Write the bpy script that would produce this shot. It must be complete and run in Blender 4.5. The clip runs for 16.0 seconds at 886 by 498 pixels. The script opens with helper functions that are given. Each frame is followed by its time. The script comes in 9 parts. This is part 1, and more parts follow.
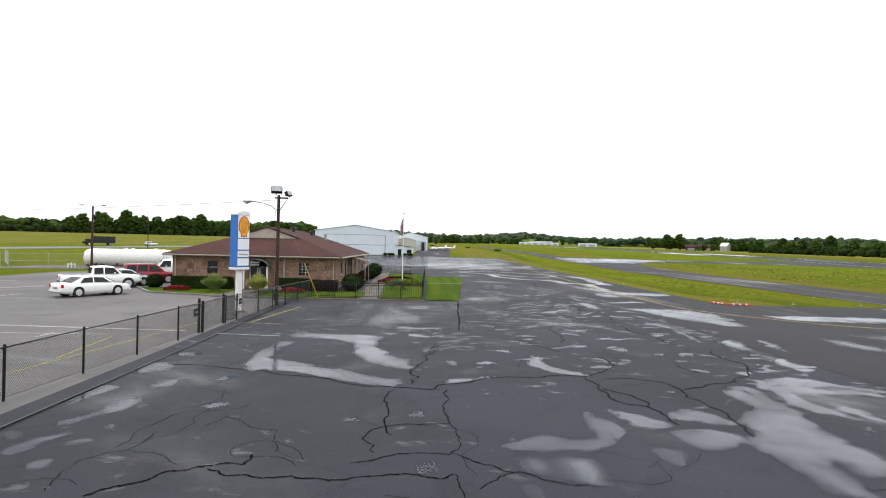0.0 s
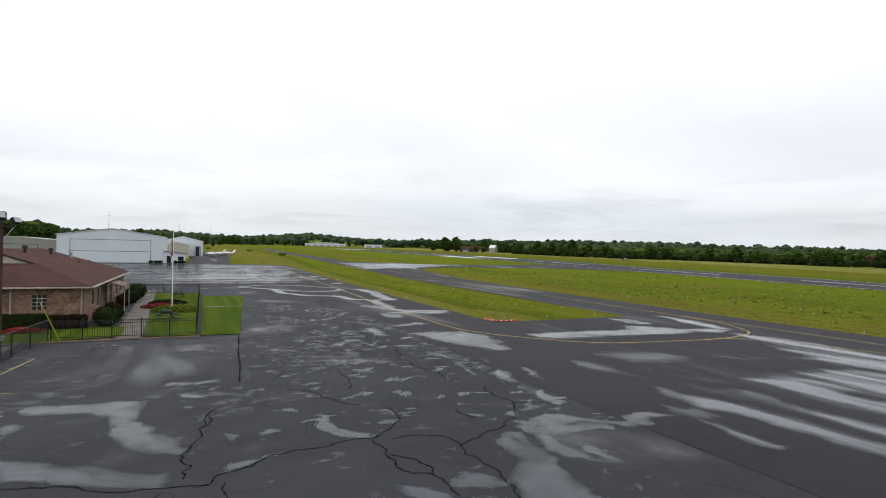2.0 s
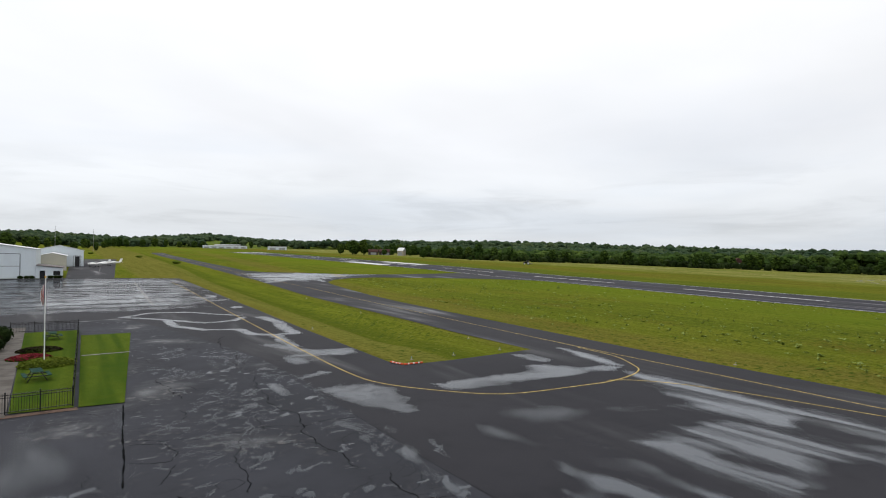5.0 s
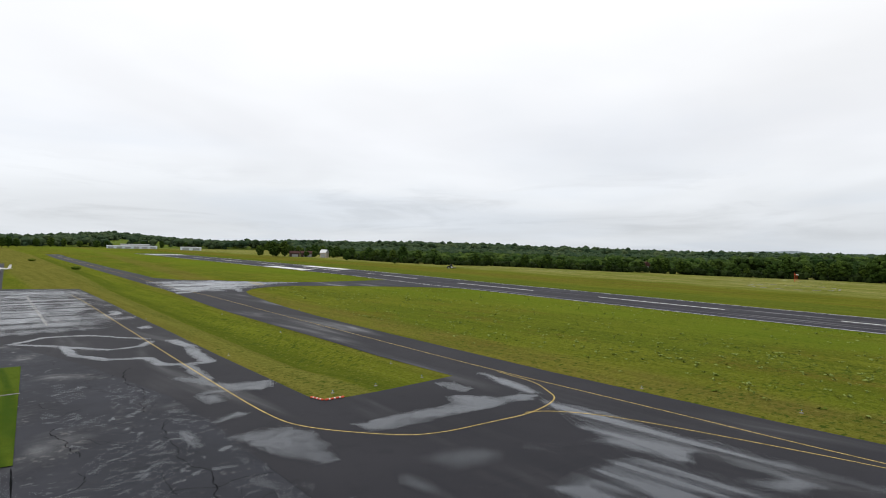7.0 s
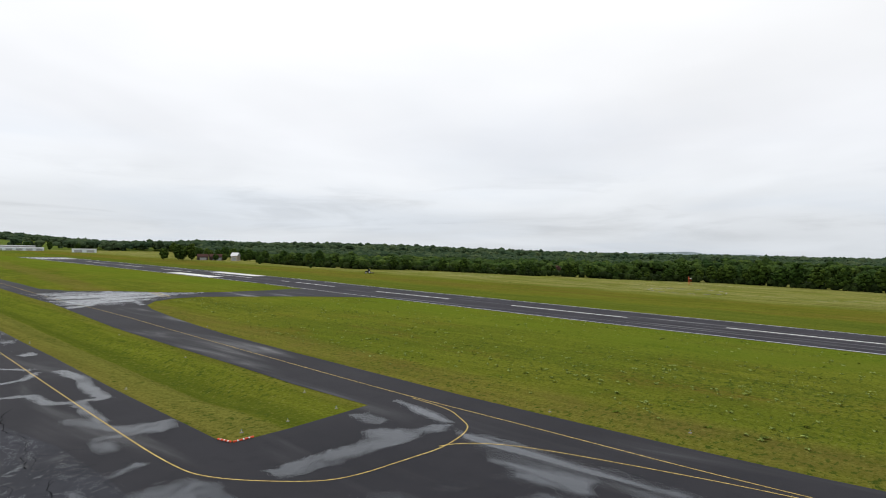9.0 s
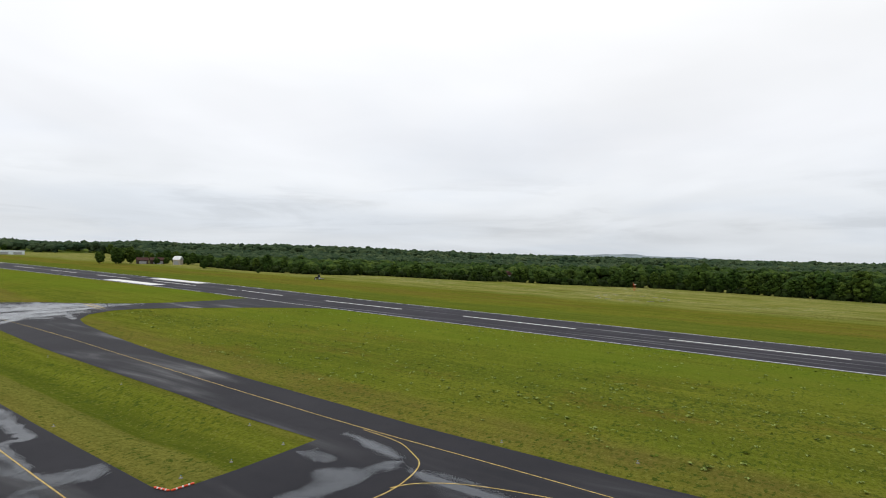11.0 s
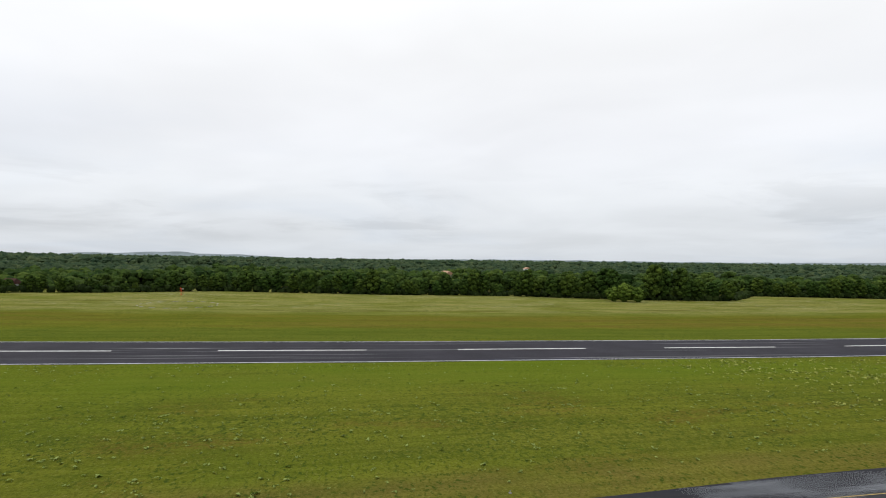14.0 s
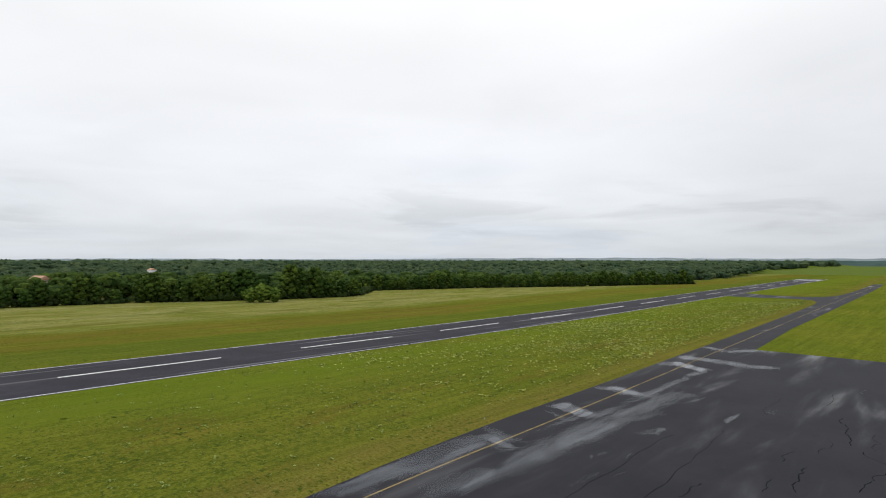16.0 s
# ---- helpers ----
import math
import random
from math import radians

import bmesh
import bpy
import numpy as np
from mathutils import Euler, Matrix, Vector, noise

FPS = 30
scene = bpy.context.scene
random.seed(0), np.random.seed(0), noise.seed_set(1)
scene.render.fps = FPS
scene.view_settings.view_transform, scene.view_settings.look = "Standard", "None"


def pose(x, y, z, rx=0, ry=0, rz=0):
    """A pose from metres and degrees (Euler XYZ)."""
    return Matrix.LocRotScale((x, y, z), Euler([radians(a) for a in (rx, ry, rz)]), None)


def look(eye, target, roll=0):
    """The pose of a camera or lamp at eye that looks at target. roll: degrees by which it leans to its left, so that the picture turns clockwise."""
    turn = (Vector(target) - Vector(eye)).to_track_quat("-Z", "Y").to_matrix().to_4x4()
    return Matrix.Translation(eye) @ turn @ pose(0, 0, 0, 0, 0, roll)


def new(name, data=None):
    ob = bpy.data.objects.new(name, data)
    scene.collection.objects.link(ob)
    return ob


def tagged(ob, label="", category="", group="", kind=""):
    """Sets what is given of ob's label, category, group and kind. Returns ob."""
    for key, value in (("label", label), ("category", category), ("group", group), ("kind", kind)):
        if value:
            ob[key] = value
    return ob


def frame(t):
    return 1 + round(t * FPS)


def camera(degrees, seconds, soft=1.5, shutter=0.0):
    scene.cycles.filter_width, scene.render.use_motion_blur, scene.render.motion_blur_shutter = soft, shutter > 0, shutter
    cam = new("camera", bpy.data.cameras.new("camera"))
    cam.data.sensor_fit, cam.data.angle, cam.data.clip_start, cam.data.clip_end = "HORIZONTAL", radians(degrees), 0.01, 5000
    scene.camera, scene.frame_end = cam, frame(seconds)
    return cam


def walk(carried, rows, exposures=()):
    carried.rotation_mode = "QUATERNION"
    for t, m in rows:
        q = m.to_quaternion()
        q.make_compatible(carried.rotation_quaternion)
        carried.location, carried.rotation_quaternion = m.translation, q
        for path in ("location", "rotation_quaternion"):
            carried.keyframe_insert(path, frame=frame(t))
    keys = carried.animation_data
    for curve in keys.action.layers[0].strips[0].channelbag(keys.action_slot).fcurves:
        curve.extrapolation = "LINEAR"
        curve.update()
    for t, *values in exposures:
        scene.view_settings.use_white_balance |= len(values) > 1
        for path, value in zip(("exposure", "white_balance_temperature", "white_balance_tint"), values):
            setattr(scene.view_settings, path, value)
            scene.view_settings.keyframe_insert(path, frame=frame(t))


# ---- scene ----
cam = camera(77.76, 16.0, soft=1.05)
PATH = [
    (0, -3.375, 5.724, 4.078, -2.850, -0.122, 1.352),
    (0.5, -3.441, 5.811, 4.588, -8.675, -0.005, 1.360),
    (1, -3.441, 5.893, 5.094, -15.069, 0.167, 1.363),
    (1.5, -3.400, 5.960, 5.572, -20.857, 0.303, 1.263),
    (2, -3.378, 6.033, 6.114, -24.826, 0.364, 1.098),
    (2.5, -3.339, 6.088, 6.699, -27.555, 0.386, 0.990),
    (3, -3.311, 6.129, 7.313, -29.502, 0.385, 0.942),
    (3.5, -3.304, 6.176, 7.957, -30.766, 0.379, 0.880),
    (4, -3.280, 6.219, 8.658, -31.676, 0.358, 0.784),
    (6.5, -3.153, 6.025, 12.340, -40.130, 0.432, 0.883),
    (7, -3.212, 5.953, 13.152, -42.209, 0.394, 0.910),
    (7.5, -3.223, 5.866, 13.949, -44.230, 0.368, 0.985),
    (8, -3.224, 5.775, 14.735, -46.231, 0.405, 1.004),
    (8.5, -3.213, 5.673, 15.487, -48.389, 0.467, 0.956),
    (9, -3.192, 5.583, 16.203, -50.684, 0.531, 0.924),
    (9.2, -3.179, 5.554, 16.489, -51.716, 0.562, 0.918),
    (11.3, -2.593, 6.255, 19.563, -57.536, 0.769, 1.126),
    (11.5, -2.538, 6.323, 19.785, -59.368, 0.794, 1.099),
    (12, -2.397, 6.474, 20.339, -66.912, 0.913, 1.030),
    (12.5, -2.244, 6.552, 20.912, -75.176, 1.015, 0.921),
    (13, -2.068, 6.545, 21.530, -83.156, 1.070, 0.805),
    (13.5, -1.903, 6.475, 22.134, -91.683, 1.089, 0.705),
    (14, -1.738, 6.375, 22.707, -100.334, 1.105, 0.568),
    (14.5, -1.571, 6.290, 23.245, -109.017, 1.074, 0.412),
    (15, -1.389, 6.253, 23.744, -118.081, 1.058, 0.270),
    (15.5, -1.140, 6.260, 24.190, -127.689, 1.043, 0.124),
    (16, -0.849, 6.281, 24.591, -136.941, 1.034, -0.008),
]
walk(cam, [(t, pose(x, y, z, 90 + tilt, 0, yaw) @ pose(0, 0, 0, 0, 0, lean)) for t, x, y, z, yaw, tilt, lean in PATH],
     exposures=[(0.0, 0.72), (1.0, 0.45), (1.5, 0.24), (2.0, 0.13), (4.0, 0.05), (8.0, 0.02), (16.0, 0.03)])

# ---- world: an overcast sky, and a wide weak sun behind it ----
SUN_UP, SUN_TURN = 58.0, 330.0
world = bpy.data.worlds.new("overcast_sky")
scene.world = world
world.use_nodes = True
wn, wl = world.node_tree.nodes, world.node_tree.links
wn.clear()


def wnode(kind, **values):
    n = wn.new(kind)
    for key, value in values.items():
        n.inputs[key].default_value = value
    return n


w_out = wn.new("ShaderNodeOutputWorld")
w_bg = wnode("ShaderNodeBackground", Strength=1.0)
w_sky = wn.new("ShaderNodeTexSky")
w_sky.sky_type, w_sky.sun_disc = "NISHITA", False
w_sky.sun_elevation, w_sky.sun_rotation = radians(SUN_UP), radians(SUN_TURN)
w_skyscale = wn.new("ShaderNodeVectorMath")
w_skyscale.operation = "SCALE"
w_skyscale.inputs["Scale"].default_value = 0.10
w_co = wn.new("ShaderNodeTexCoord")
w_sep = wn.new("ShaderNodeSeparateXYZ")
w_height = wn.new("ShaderNodeValToRGB")      # brightness of the cloud deck by height over the horizon
ramp = w_height.color_ramp
ramp.elements[0].position, ramp.elements[0].color = 0.0, (0.66, 0.70, 0.75, 1)
ramp.elements[1].position, ramp.elements[1].color = 0.75, (1.36, 1.37, 1.39, 1)
for at, c in ((0.05, (0.74, 0.77, 0.81, 1)), (0.11, (0.835, 0.86, 0.895, 1)), (0.20, (0.895, 0.91, 0.945, 1)), (0.34, (0.960, 0.968, 0.985, 1)), (0.46, (1.08, 1.09, 1.10, 1))):
    e = ramp.elements.new(at)
    e.color = c


def wlink(value, socket):
    if isinstance(value, (int, float)):
        socket.default_value = value
    else:
        wl.new(value, socket)


def wmath(op, a, b=0.0):
    n = wn.new("ShaderNodeMath")
    n.operation = op
    wlink(a, n.inputs[0])
    wlink(b, n.inputs[1])
    return n.outputs[0]


def wfit(value, a, b, lo, hi):
    n = wn.new("ShaderNodeMapRange")
    n.interpolation_type = "SMOOTHSTEP"
    for key, v in (("From Min", a), ("From Max", b), ("To Min", lo), ("To Max", hi)):
        n.inputs[key].default_value = v
    wlink(value, n.inputs["Value"])
    return n.outputs[0]


def wnoise(vector, scale, detail, rough, stretch=(1, 1, 1), at=(0, 0, 0), distort=0.3):
    mp = wn.new("ShaderNodeMapping")
    mp.inputs["Scale"].default_value, mp.inputs["Location"].default_value = stretch, at
    wl.new(vector, mp.inputs[0])
    n = wnode("ShaderNodeTexNoise", Scale=scale, Detail=detail, Roughness=rough, Distortion=distort)
    wl.new(mp.outputs[0], n.inputs["Vector"])
    return n.outputs[0]


wl.new(w_co.outputs["Generated"], w_sep.inputs[0])
wl.new(w_sep.outputs["Z"], w_height.inputs[0])
# the deck lies level overhead, so it draws together into streaks towards the horizon
w_deck = wn.new("ShaderNodeCombineXYZ")
w_drop = wmath("ADD", wmath("MAXIMUM", w_sep.outputs["Z"], 0.0), 0.11)
wl.new(wmath("DIVIDE", w_sep.outputs["X"], w_drop), w_deck.inputs[0])
wl.new(wmath("DIVIDE", w_sep.outputs["Y"], w_drop), w_deck.inputs[1])
w_billow = wfit(wnoise(w_deck.outputs[0], 0.50, 3.5, 0.5, at=(3.1, 1.7, 0), distort=0.5), 0.28, 0.72, 0.945, 1.05)
w_wisp = wfit(wnoise(w_deck.outputs[0], 1.1, 4, 0.5, at=(7.3, 2.2, 0), distort=0.5), 0.35, 0.70, 1.012, 0.982)
# ragged grey cloud bases low over the horizon
w_low = wmath("MULTIPLY", wfit(w_sep.outputs["Z"], 0.015, 0.05, 0.0, 1.0), wfit(w_sep.outputs["Z"], 0.09, 0.17, 1.0, 0.0))
w_rag = wfit(wnoise(w_co.outputs["Generated"], 3.4, 7, 0.58, (1.0, 1.0, 6.5), (0.4, 0.9, 0.3), 0.5), 0.48, 0.66, 0.0, 0.115)
w_base = wmath("SUBTRACT", 1.0, wmath("MULTIPLY", w_low, w_rag))
# the cloud is thinner, so brighter, towards the sun, and thicker in the south
def wtowards(turn):
    n = wn.new("ShaderNodeVectorMath")
    n.operation = "DOT_PRODUCT"
    n.inputs[1].default_value = (math.sin(radians(turn)), math.cos(radians(turn)), 0.0)
    wl.new(w_co.outputs["Generated"], n.inputs[0])
    return n.outputs["Value"]


w_thin = wmath("MULTIPLY", wfit(wtowards(SUN_TURN), -0.8, 1.0, 1.0, 1.045), wfit(wtowards(192.0), 0.76, 0.98, 1.0, 0.88))
w_all = wmath("MULTIPLY", wmath("MULTIPLY", w_billow, w_wisp), wmath("MULTIPLY", w_thin, w_base))
w_mul = wn.new("ShaderNodeVectorMath")
w_mul.operation = "SCALE"
wl.new(w_height.outputs[0], w_mul.inputs[0])
wl.new(w_all, w_mul.inputs["Scale"])
# blue-grey thick places in the cloud
w_tint = wn.new("ShaderNodeMix")
w_tint.data_type, w_tint.blend_type = "RGBA", "MULTIPLY"
w_tint.inputs["B"].default_value = (0.82, 0.88, 0.96, 1)
wl.new(wfit(wnoise(w_deck.outputs[0], 0.32, 5, 0.5, at=(1.3, 5.1, 0), distort=0.8), 0.46, 0.70, 0.0, 0.34), w_tint.inputs["Factor"])
wl.new(w_mul.outputs[0], w_tint.inputs["A"])
w_mix = wn.new("ShaderNodeMix")
w_mix.data_type = "RGBA"
w_mix.inputs["Factor"].default_value = 0.95
wl.new(w_sky.outputs[0], w_skyscale.inputs[0])
wl.new(w_skyscale.outputs[0], w_mix.inputs["A"])
wl.new(w_tint.outputs["Result"], w_mix.inputs["B"])
wl.new(w_mix.outputs["Result"], w_bg.inputs["Color"])
wl.new(w_bg.outputs[0], w_out.inputs[0])

sun = new("sun", bpy.data.lights.new("sun", "SUN"))
sun.data.energy, sun.data.angle, sun.data.color = 0.9, radians(25), (1.0, 0.97, 0.92)
sun.matrix_world = look((0, 0, 0), (-math.sin(radians(SUN_TURN)) * math.cos(radians(SUN_UP)), -math.cos(radians(SUN_TURN)) * math.cos(radians(SUN_UP)),
                                    -math.sin(radians(SUN_UP))))


# ---- materials ----
class Nodes:
    """A new material and short ways to add nodes to it."""

    def __init__(self, name):
        self.m = bpy.data.materials.new(name)
        self.m.use_nodes = True
        self.n, self.l = self.m.node_tree.nodes, self.m.node_tree.links
        self.bsdf = self.n["Principled BSDF"]
        self.out = self.n["Material Output"]
        self.place = self.n.new("ShaderNodeNewGeometry").outputs["Position"]

    def put(self, socket, value):
        if isinstance(value, bpy.types.NodeSocket):
            self.l.new(value, socket)
        else:
            socket.default_value = value

    def noise(self, scale, detail=4.0, rough=0.55, stretch=None, turn=0.0, distort=0.0, vector=None):
        v = vector or self.place
        if stretch:
            mp = self.n.new("ShaderNodeMapping")
            mp.inputs["Scale"].default_value = stretch
            mp.inputs["Rotation"].default_value = (0, 0, radians(turn))
            self.l.new(v, mp.inputs[0])
            v = mp.outputs[0]
        t = self.n.new("ShaderNodeTexNoise")
        for key, value in (("Scale", scale), ("Detail", detail), ("Roughness", rough), ("Distortion", distort)):
            t.inputs[key].default_value = value
        self.l.new(v, t.inputs["Vector"])
        return t.outputs[0]

    def fit(self, value, a, b, lo=0.0, hi=1.0):
        r = self.n.new("ShaderNodeMapRange")
        r.interpolation_type = "SMOOTHSTEP"
        for key, v in (("From Min", a), ("From Max", b), ("To Min", lo), ("To Max", hi)):
            r.inputs[key].default_value = v
        self.put(r.inputs["Value"], value)
        return r.outputs[0]

    def math(self, op, a, b=0.0):
        r = self.n.new("ShaderNodeMath")
        r.operation = op
        self.put(r.inputs[0], a)
        self.put(r.inputs[1], b)
        return r.outputs[0]

    def mix(self, k, a, b, how="MIX"):
        r = self.n.new("ShaderNodeMix")
        r.data_type, r.blend_type = "RGBA", how
        self.put(r.inputs["Factor"], k)
        for key, v in (("A", a), ("B", b)):
            self.put(r.inputs[key], (*v, 1) if isinstance(v, tuple) and len(v) == 3 else v)
        return r.outputs["Result"]

    def bump(self, height, strength=0.3, distance=0.01):
        b = self.n.new("ShaderNodeBump")
        b.inputs["Strength"].default_value, b.inputs["Distance"].default_value = strength, distance
        self.put(b.inputs["Height"], height)
        self.l.new(b.outputs[0], self.bsdf.inputs["Normal"])

    def done(self, colour, rough=0.6, metal=0.0, spec=None):
        self.put(self.bsdf.inputs["Base Color"], (*colour, 1) if isinstance(colour, tuple) else colour)
        self.put(self.bsdf.inputs["Roughness"], rough)
        self.put(self.bsdf.inputs["Metallic"], metal)
        if spec is not None:
            self.bsdf.inputs["Specular IOR Level"].default_value = spec
        return self.m


def painted(name, colour, rough=0.45, metal=0.0, wear=0.25, scale=3.0, grain=60.0, spec=0.4):
    """Paint, metal or plastic with dirt at two scales."""
    k = Nodes(name)
    big, fine = k.noise(scale, 5), k.noise(grain, 3)
    dirty = tuple(c * (1 - wear) for c in colour)
    c = k.mix(k.fit(big, 0.35, 0.7), colour, dirty)
    c = k.mix(k.fit(fine, 0.45, 0.75, 0, 0.4), c, dirty)
    k.bump(fine, 0.08, 0.003)
    return k.done(c, k.fit(big, 0.3, 0.7, rough * 0.85, min(1, rough * 1.2)), metal, spec)


def island_leaves(name, dark, light, rough=0.95, spec=0.05, by_tree=False):
    k = Nodes(name)
    geo = k.n.new("ShaderNodeNewGeometry")
    info = k.n.new("ShaderNodeObjectInfo")
    c = k.mix(k.fit(geo.outputs["Random Per Island"], 0.0, 1.0, 0.2, 0.9), dark, light)
    c = k.mix(k.fit(k.noise(0.6, 4, 0.65), 0.40, 0.66, 0, 0.55), c, tuple(v * 0.55 for v in dark))
    tree_tone = info.outputs["Random"]
    if by_tree:
        a = k.n.new("ShaderNodeAttribute")
        a.attribute_name = "tone"
        tree_tone = a.outputs["Fac"]
    tint = k.mix(tree_tone, (0.66, 0.80, 0.70), (1.26, 1.20, 0.92))
    c = k.mix(1.0, c, tint, "MULTIPLY")
    k.bump(k.noise(1.6, 5, 0.7), 1.0, 0.45)
    return k.done(c, rough, 0.0, spec)


def asphalt(name, dark, light, wet_scale, wet_from, wet_to, stretch, turn, pale=0.0, dry=0.95, spec=0.10, flecks=0.0):
    """Damp asphalt: grain, worn patches, and thin films of water that lower the roughness."""
    k = Nodes(name)
    broad, patch, grain = k.noise(0.09, 4), k.noise(0.55, 6, 0.6), k.noise(22.0, 3)
    c = k.mix(k.fit(broad, 0.3, 0.7), dark, light)
    c = k.mix(k.fit(patch, 0.5, 0.72, 0, 0.55), c, tuple(v * 0.7 for v in dark))
    c = k.mix(k.fit(grain, 0.5, 0.8, 0, 0.5), c, tuple(v * 1.7 for v in light))
    sep = k.n.new("ShaderNodeSeparateXYZ")
    k.l.new(k.place, sep.inputs[0])
    used = k.fit(sep.outputs["Y"], -25, 5, 0.15, 1.0)     # the apron is worn most where aircraft stand, in the north
    if pale:
        worn = k.math("MULTIPLY", k.fit(k.noise(0.16, 3), 0.52, 0.66), k.fit(k.noise(1.7, 6, 0.65), 0.53, 0.62))
        c = k.mix(k.math("MULTIPLY", k.math("MULTIPLY", worn, k.fit(sep.outputs["Y"], 24, 31, 0.12, 1.0)), pale), c, (0.15, 0.146, 0.140))
    wet = k.noise(wet_scale, 5, 0.5, stretch, turn, 0.4)
    film = k.fit(wet, wet_from, wet_to)
    if flecks:
        spots = k.math("MULTIPLY", k.fit(k.noise(0.22, 3), 0.42, 0.6), k.fit(k.noise(1.5, 7, 0.62, (0.8, 1.2, 1), 12, 0.5), 0.54, 0.68))
        film = k.math("MAXIMUM", film, k.math("MULTIPLY", k.math("MULTIPLY", spots, used), flecks))
    c = k.mix(film, c, tuple(v * 0.75 for v in dark))
    rough = k.fit(film, 0.0, 1.0, dry, 0.20)
    k.bump(k.math("ADD", grain, k.math("MULTIPLY", patch, 0.5)), 0.35, 0.012)
    return k.done(c, rough, 0.0, spec)


M_OLD = asphalt("cracked_old_asphalt", (0.0172, 0.0182, 0.0232), (0.0282, 0.0298, 0.0374), 0.16, 0.47, 0.84, (1, 1, 1), 0, 0.75, 0.85, 0.17, 0.75)
M_NEW = asphalt("damp_new_asphalt", (0.0090, 0.0089, 0.0128), (0.0150, 0.0147, 0.0190), 0.15, 0.46, 0.84, (1.0, 0.16, 1), 2, 0.0, 0.82, 0.22, 0.12)
M_RUNWAY = asphalt("grooved_runway_asphalt", (0.014, 0.0133, 0.0185), (0.024, 0.0225, 0.030), 0.42, 0.48, 0.84, (1.0, 0.025, 1), 0, 0.0, 0.88, 0.17)
M_PARK = asphalt("grey_parking_asphalt", (0.092, 0.089, 0.089), (0.132, 0.128, 0.126), 0.12, 0.54, 0.80, (0.35, 1.3, 1), 14, 0.4, 0.85, 0.08)
M_ROAD = asphalt("far_road_asphalt", (0.13, 0.13, 0.13), (0.18, 0.18, 0.18), 0.2, 0.7, 0.9, (1, 1, 1), 0)


def water_film():
    """Rainwater on asphalt: standing pools with ragged rims, thin films drawn out along the paving lanes, and flecks."""
    k = Nodes("standing_water_film")

    def value(name):
        a = k.n.new("ShaderNodeAttribute")
        a.attribute_name = name
        return a.outputs["Fac"]

    wet, film, fleck = value("wet"), value("film"), value("fleck")
    rim = k.math("ADD", k.math("MULTIPLY", k.math("SUBTRACT", k.noise(0.8, 3, 0.5, None, 0, 0.6), 0.5), 1.0),
                 k.math("MULTIPLY", k.math("SUBTRACT", k.noise(2.6, 6, 0.62, None, 0, 0.4), 0.5), 0.85))
    shallow = k.math("ADD", k.math("MULTIPLY", k.noise(0.30, 2, 0.5, None, 0, 0.6), 0.65), k.math("MULTIPLY", k.noise(1.3, 3, 0.5), 0.35))
    deep = k.math("ADD", wet, rim)
    pools = k.math("MULTIPLY", k.fit(deep, 0.30, 0.70), k.fit(wet, 0.03, 0.30))
    pools = k.math("MULTIPLY", pools, k.fit(k.math("ADD", shallow, k.math("MULTIPLY", wet, 0.22)), 0.46, 0.80, 0.34, 0.86))
    sep = k.n.new("ShaderNodeSeparateXYZ")
    k.l.new(k.place, sep.inputs[0])
    lanes = k.noise(0.62, 2.5, 0.5, (1.0, 0.07, 1.0), 0, 0.5)
    across = k.noise(0.42, 5, 0.6, (0.05, 1.0, 1.0), -6, 0.3)
    lanes = k.math("ADD", k.math("MULTIPLY", lanes, k.fit(sep.outputs["Y"], 104, 112, 1.0, 0.0)), k.math("MULTIPLY", across, k.fit(sep.outputs["Y"], 104, 112)))
    cloud = k.noise(0.24, 3.5, 0.5, (1.0, 0.40, 1.0), 8, 0.8)
    soft = k.math("MULTIPLY", k.fit(k.math("ADD", film, k.math("MULTIPLY", k.math("SUBTRACT", cloud, 0.5), 1.1)), 0.16, 0.86),
                  k.math("MAXIMUM", k.fit(k.math("ADD", lanes, k.math("MULTIPLY", film, 0.16)), 0.48, 0.67, 0.10, 0.97), k.fit(sep.outputs["Y"], -18, -4, 0.62, 0.0)))
    soft = k.math("MULTIPLY", soft, k.fit(film, 0.0, 0.30))
    spots = k.math("MULTIPLY", k.fit(k.noise(1.3, 6, 0.68, (0.8, 1.0, 1), 12, 0.3), 0.49, 0.62), k.fit(k.noise(7.0, 5, 0.75), 0.42, 0.60, 0.2, 1.0))
    spots = k.math("MULTIPLY", spots, k.fit(fleck, 0.2, 0.7))
    cover = k.math("MAXIMUM", k.math("MAXIMUM", pools, soft), k.math("MULTIPLY", spots, 0.62))
    m = k.done((0.012, 0.019, 0.031), k.fit(k.noise(0.8, 3), 0.3, 0.7, 0.08, 0.20), 0.0, 0.5)
    clear = k.n.new("ShaderNodeBsdfTransparent")
    both = k.n.new("ShaderNodeMixShader")
    k.l.new(cover, both.inputs[0])
    k.l.new(clear.outputs[0], both.inputs[1])
    k.l.new(k.bsdf.outputs[0], both.inputs[2])
    k.l.new(both.outputs[0], k.out.inputs[0])
    return m


M_WATER = water_film()


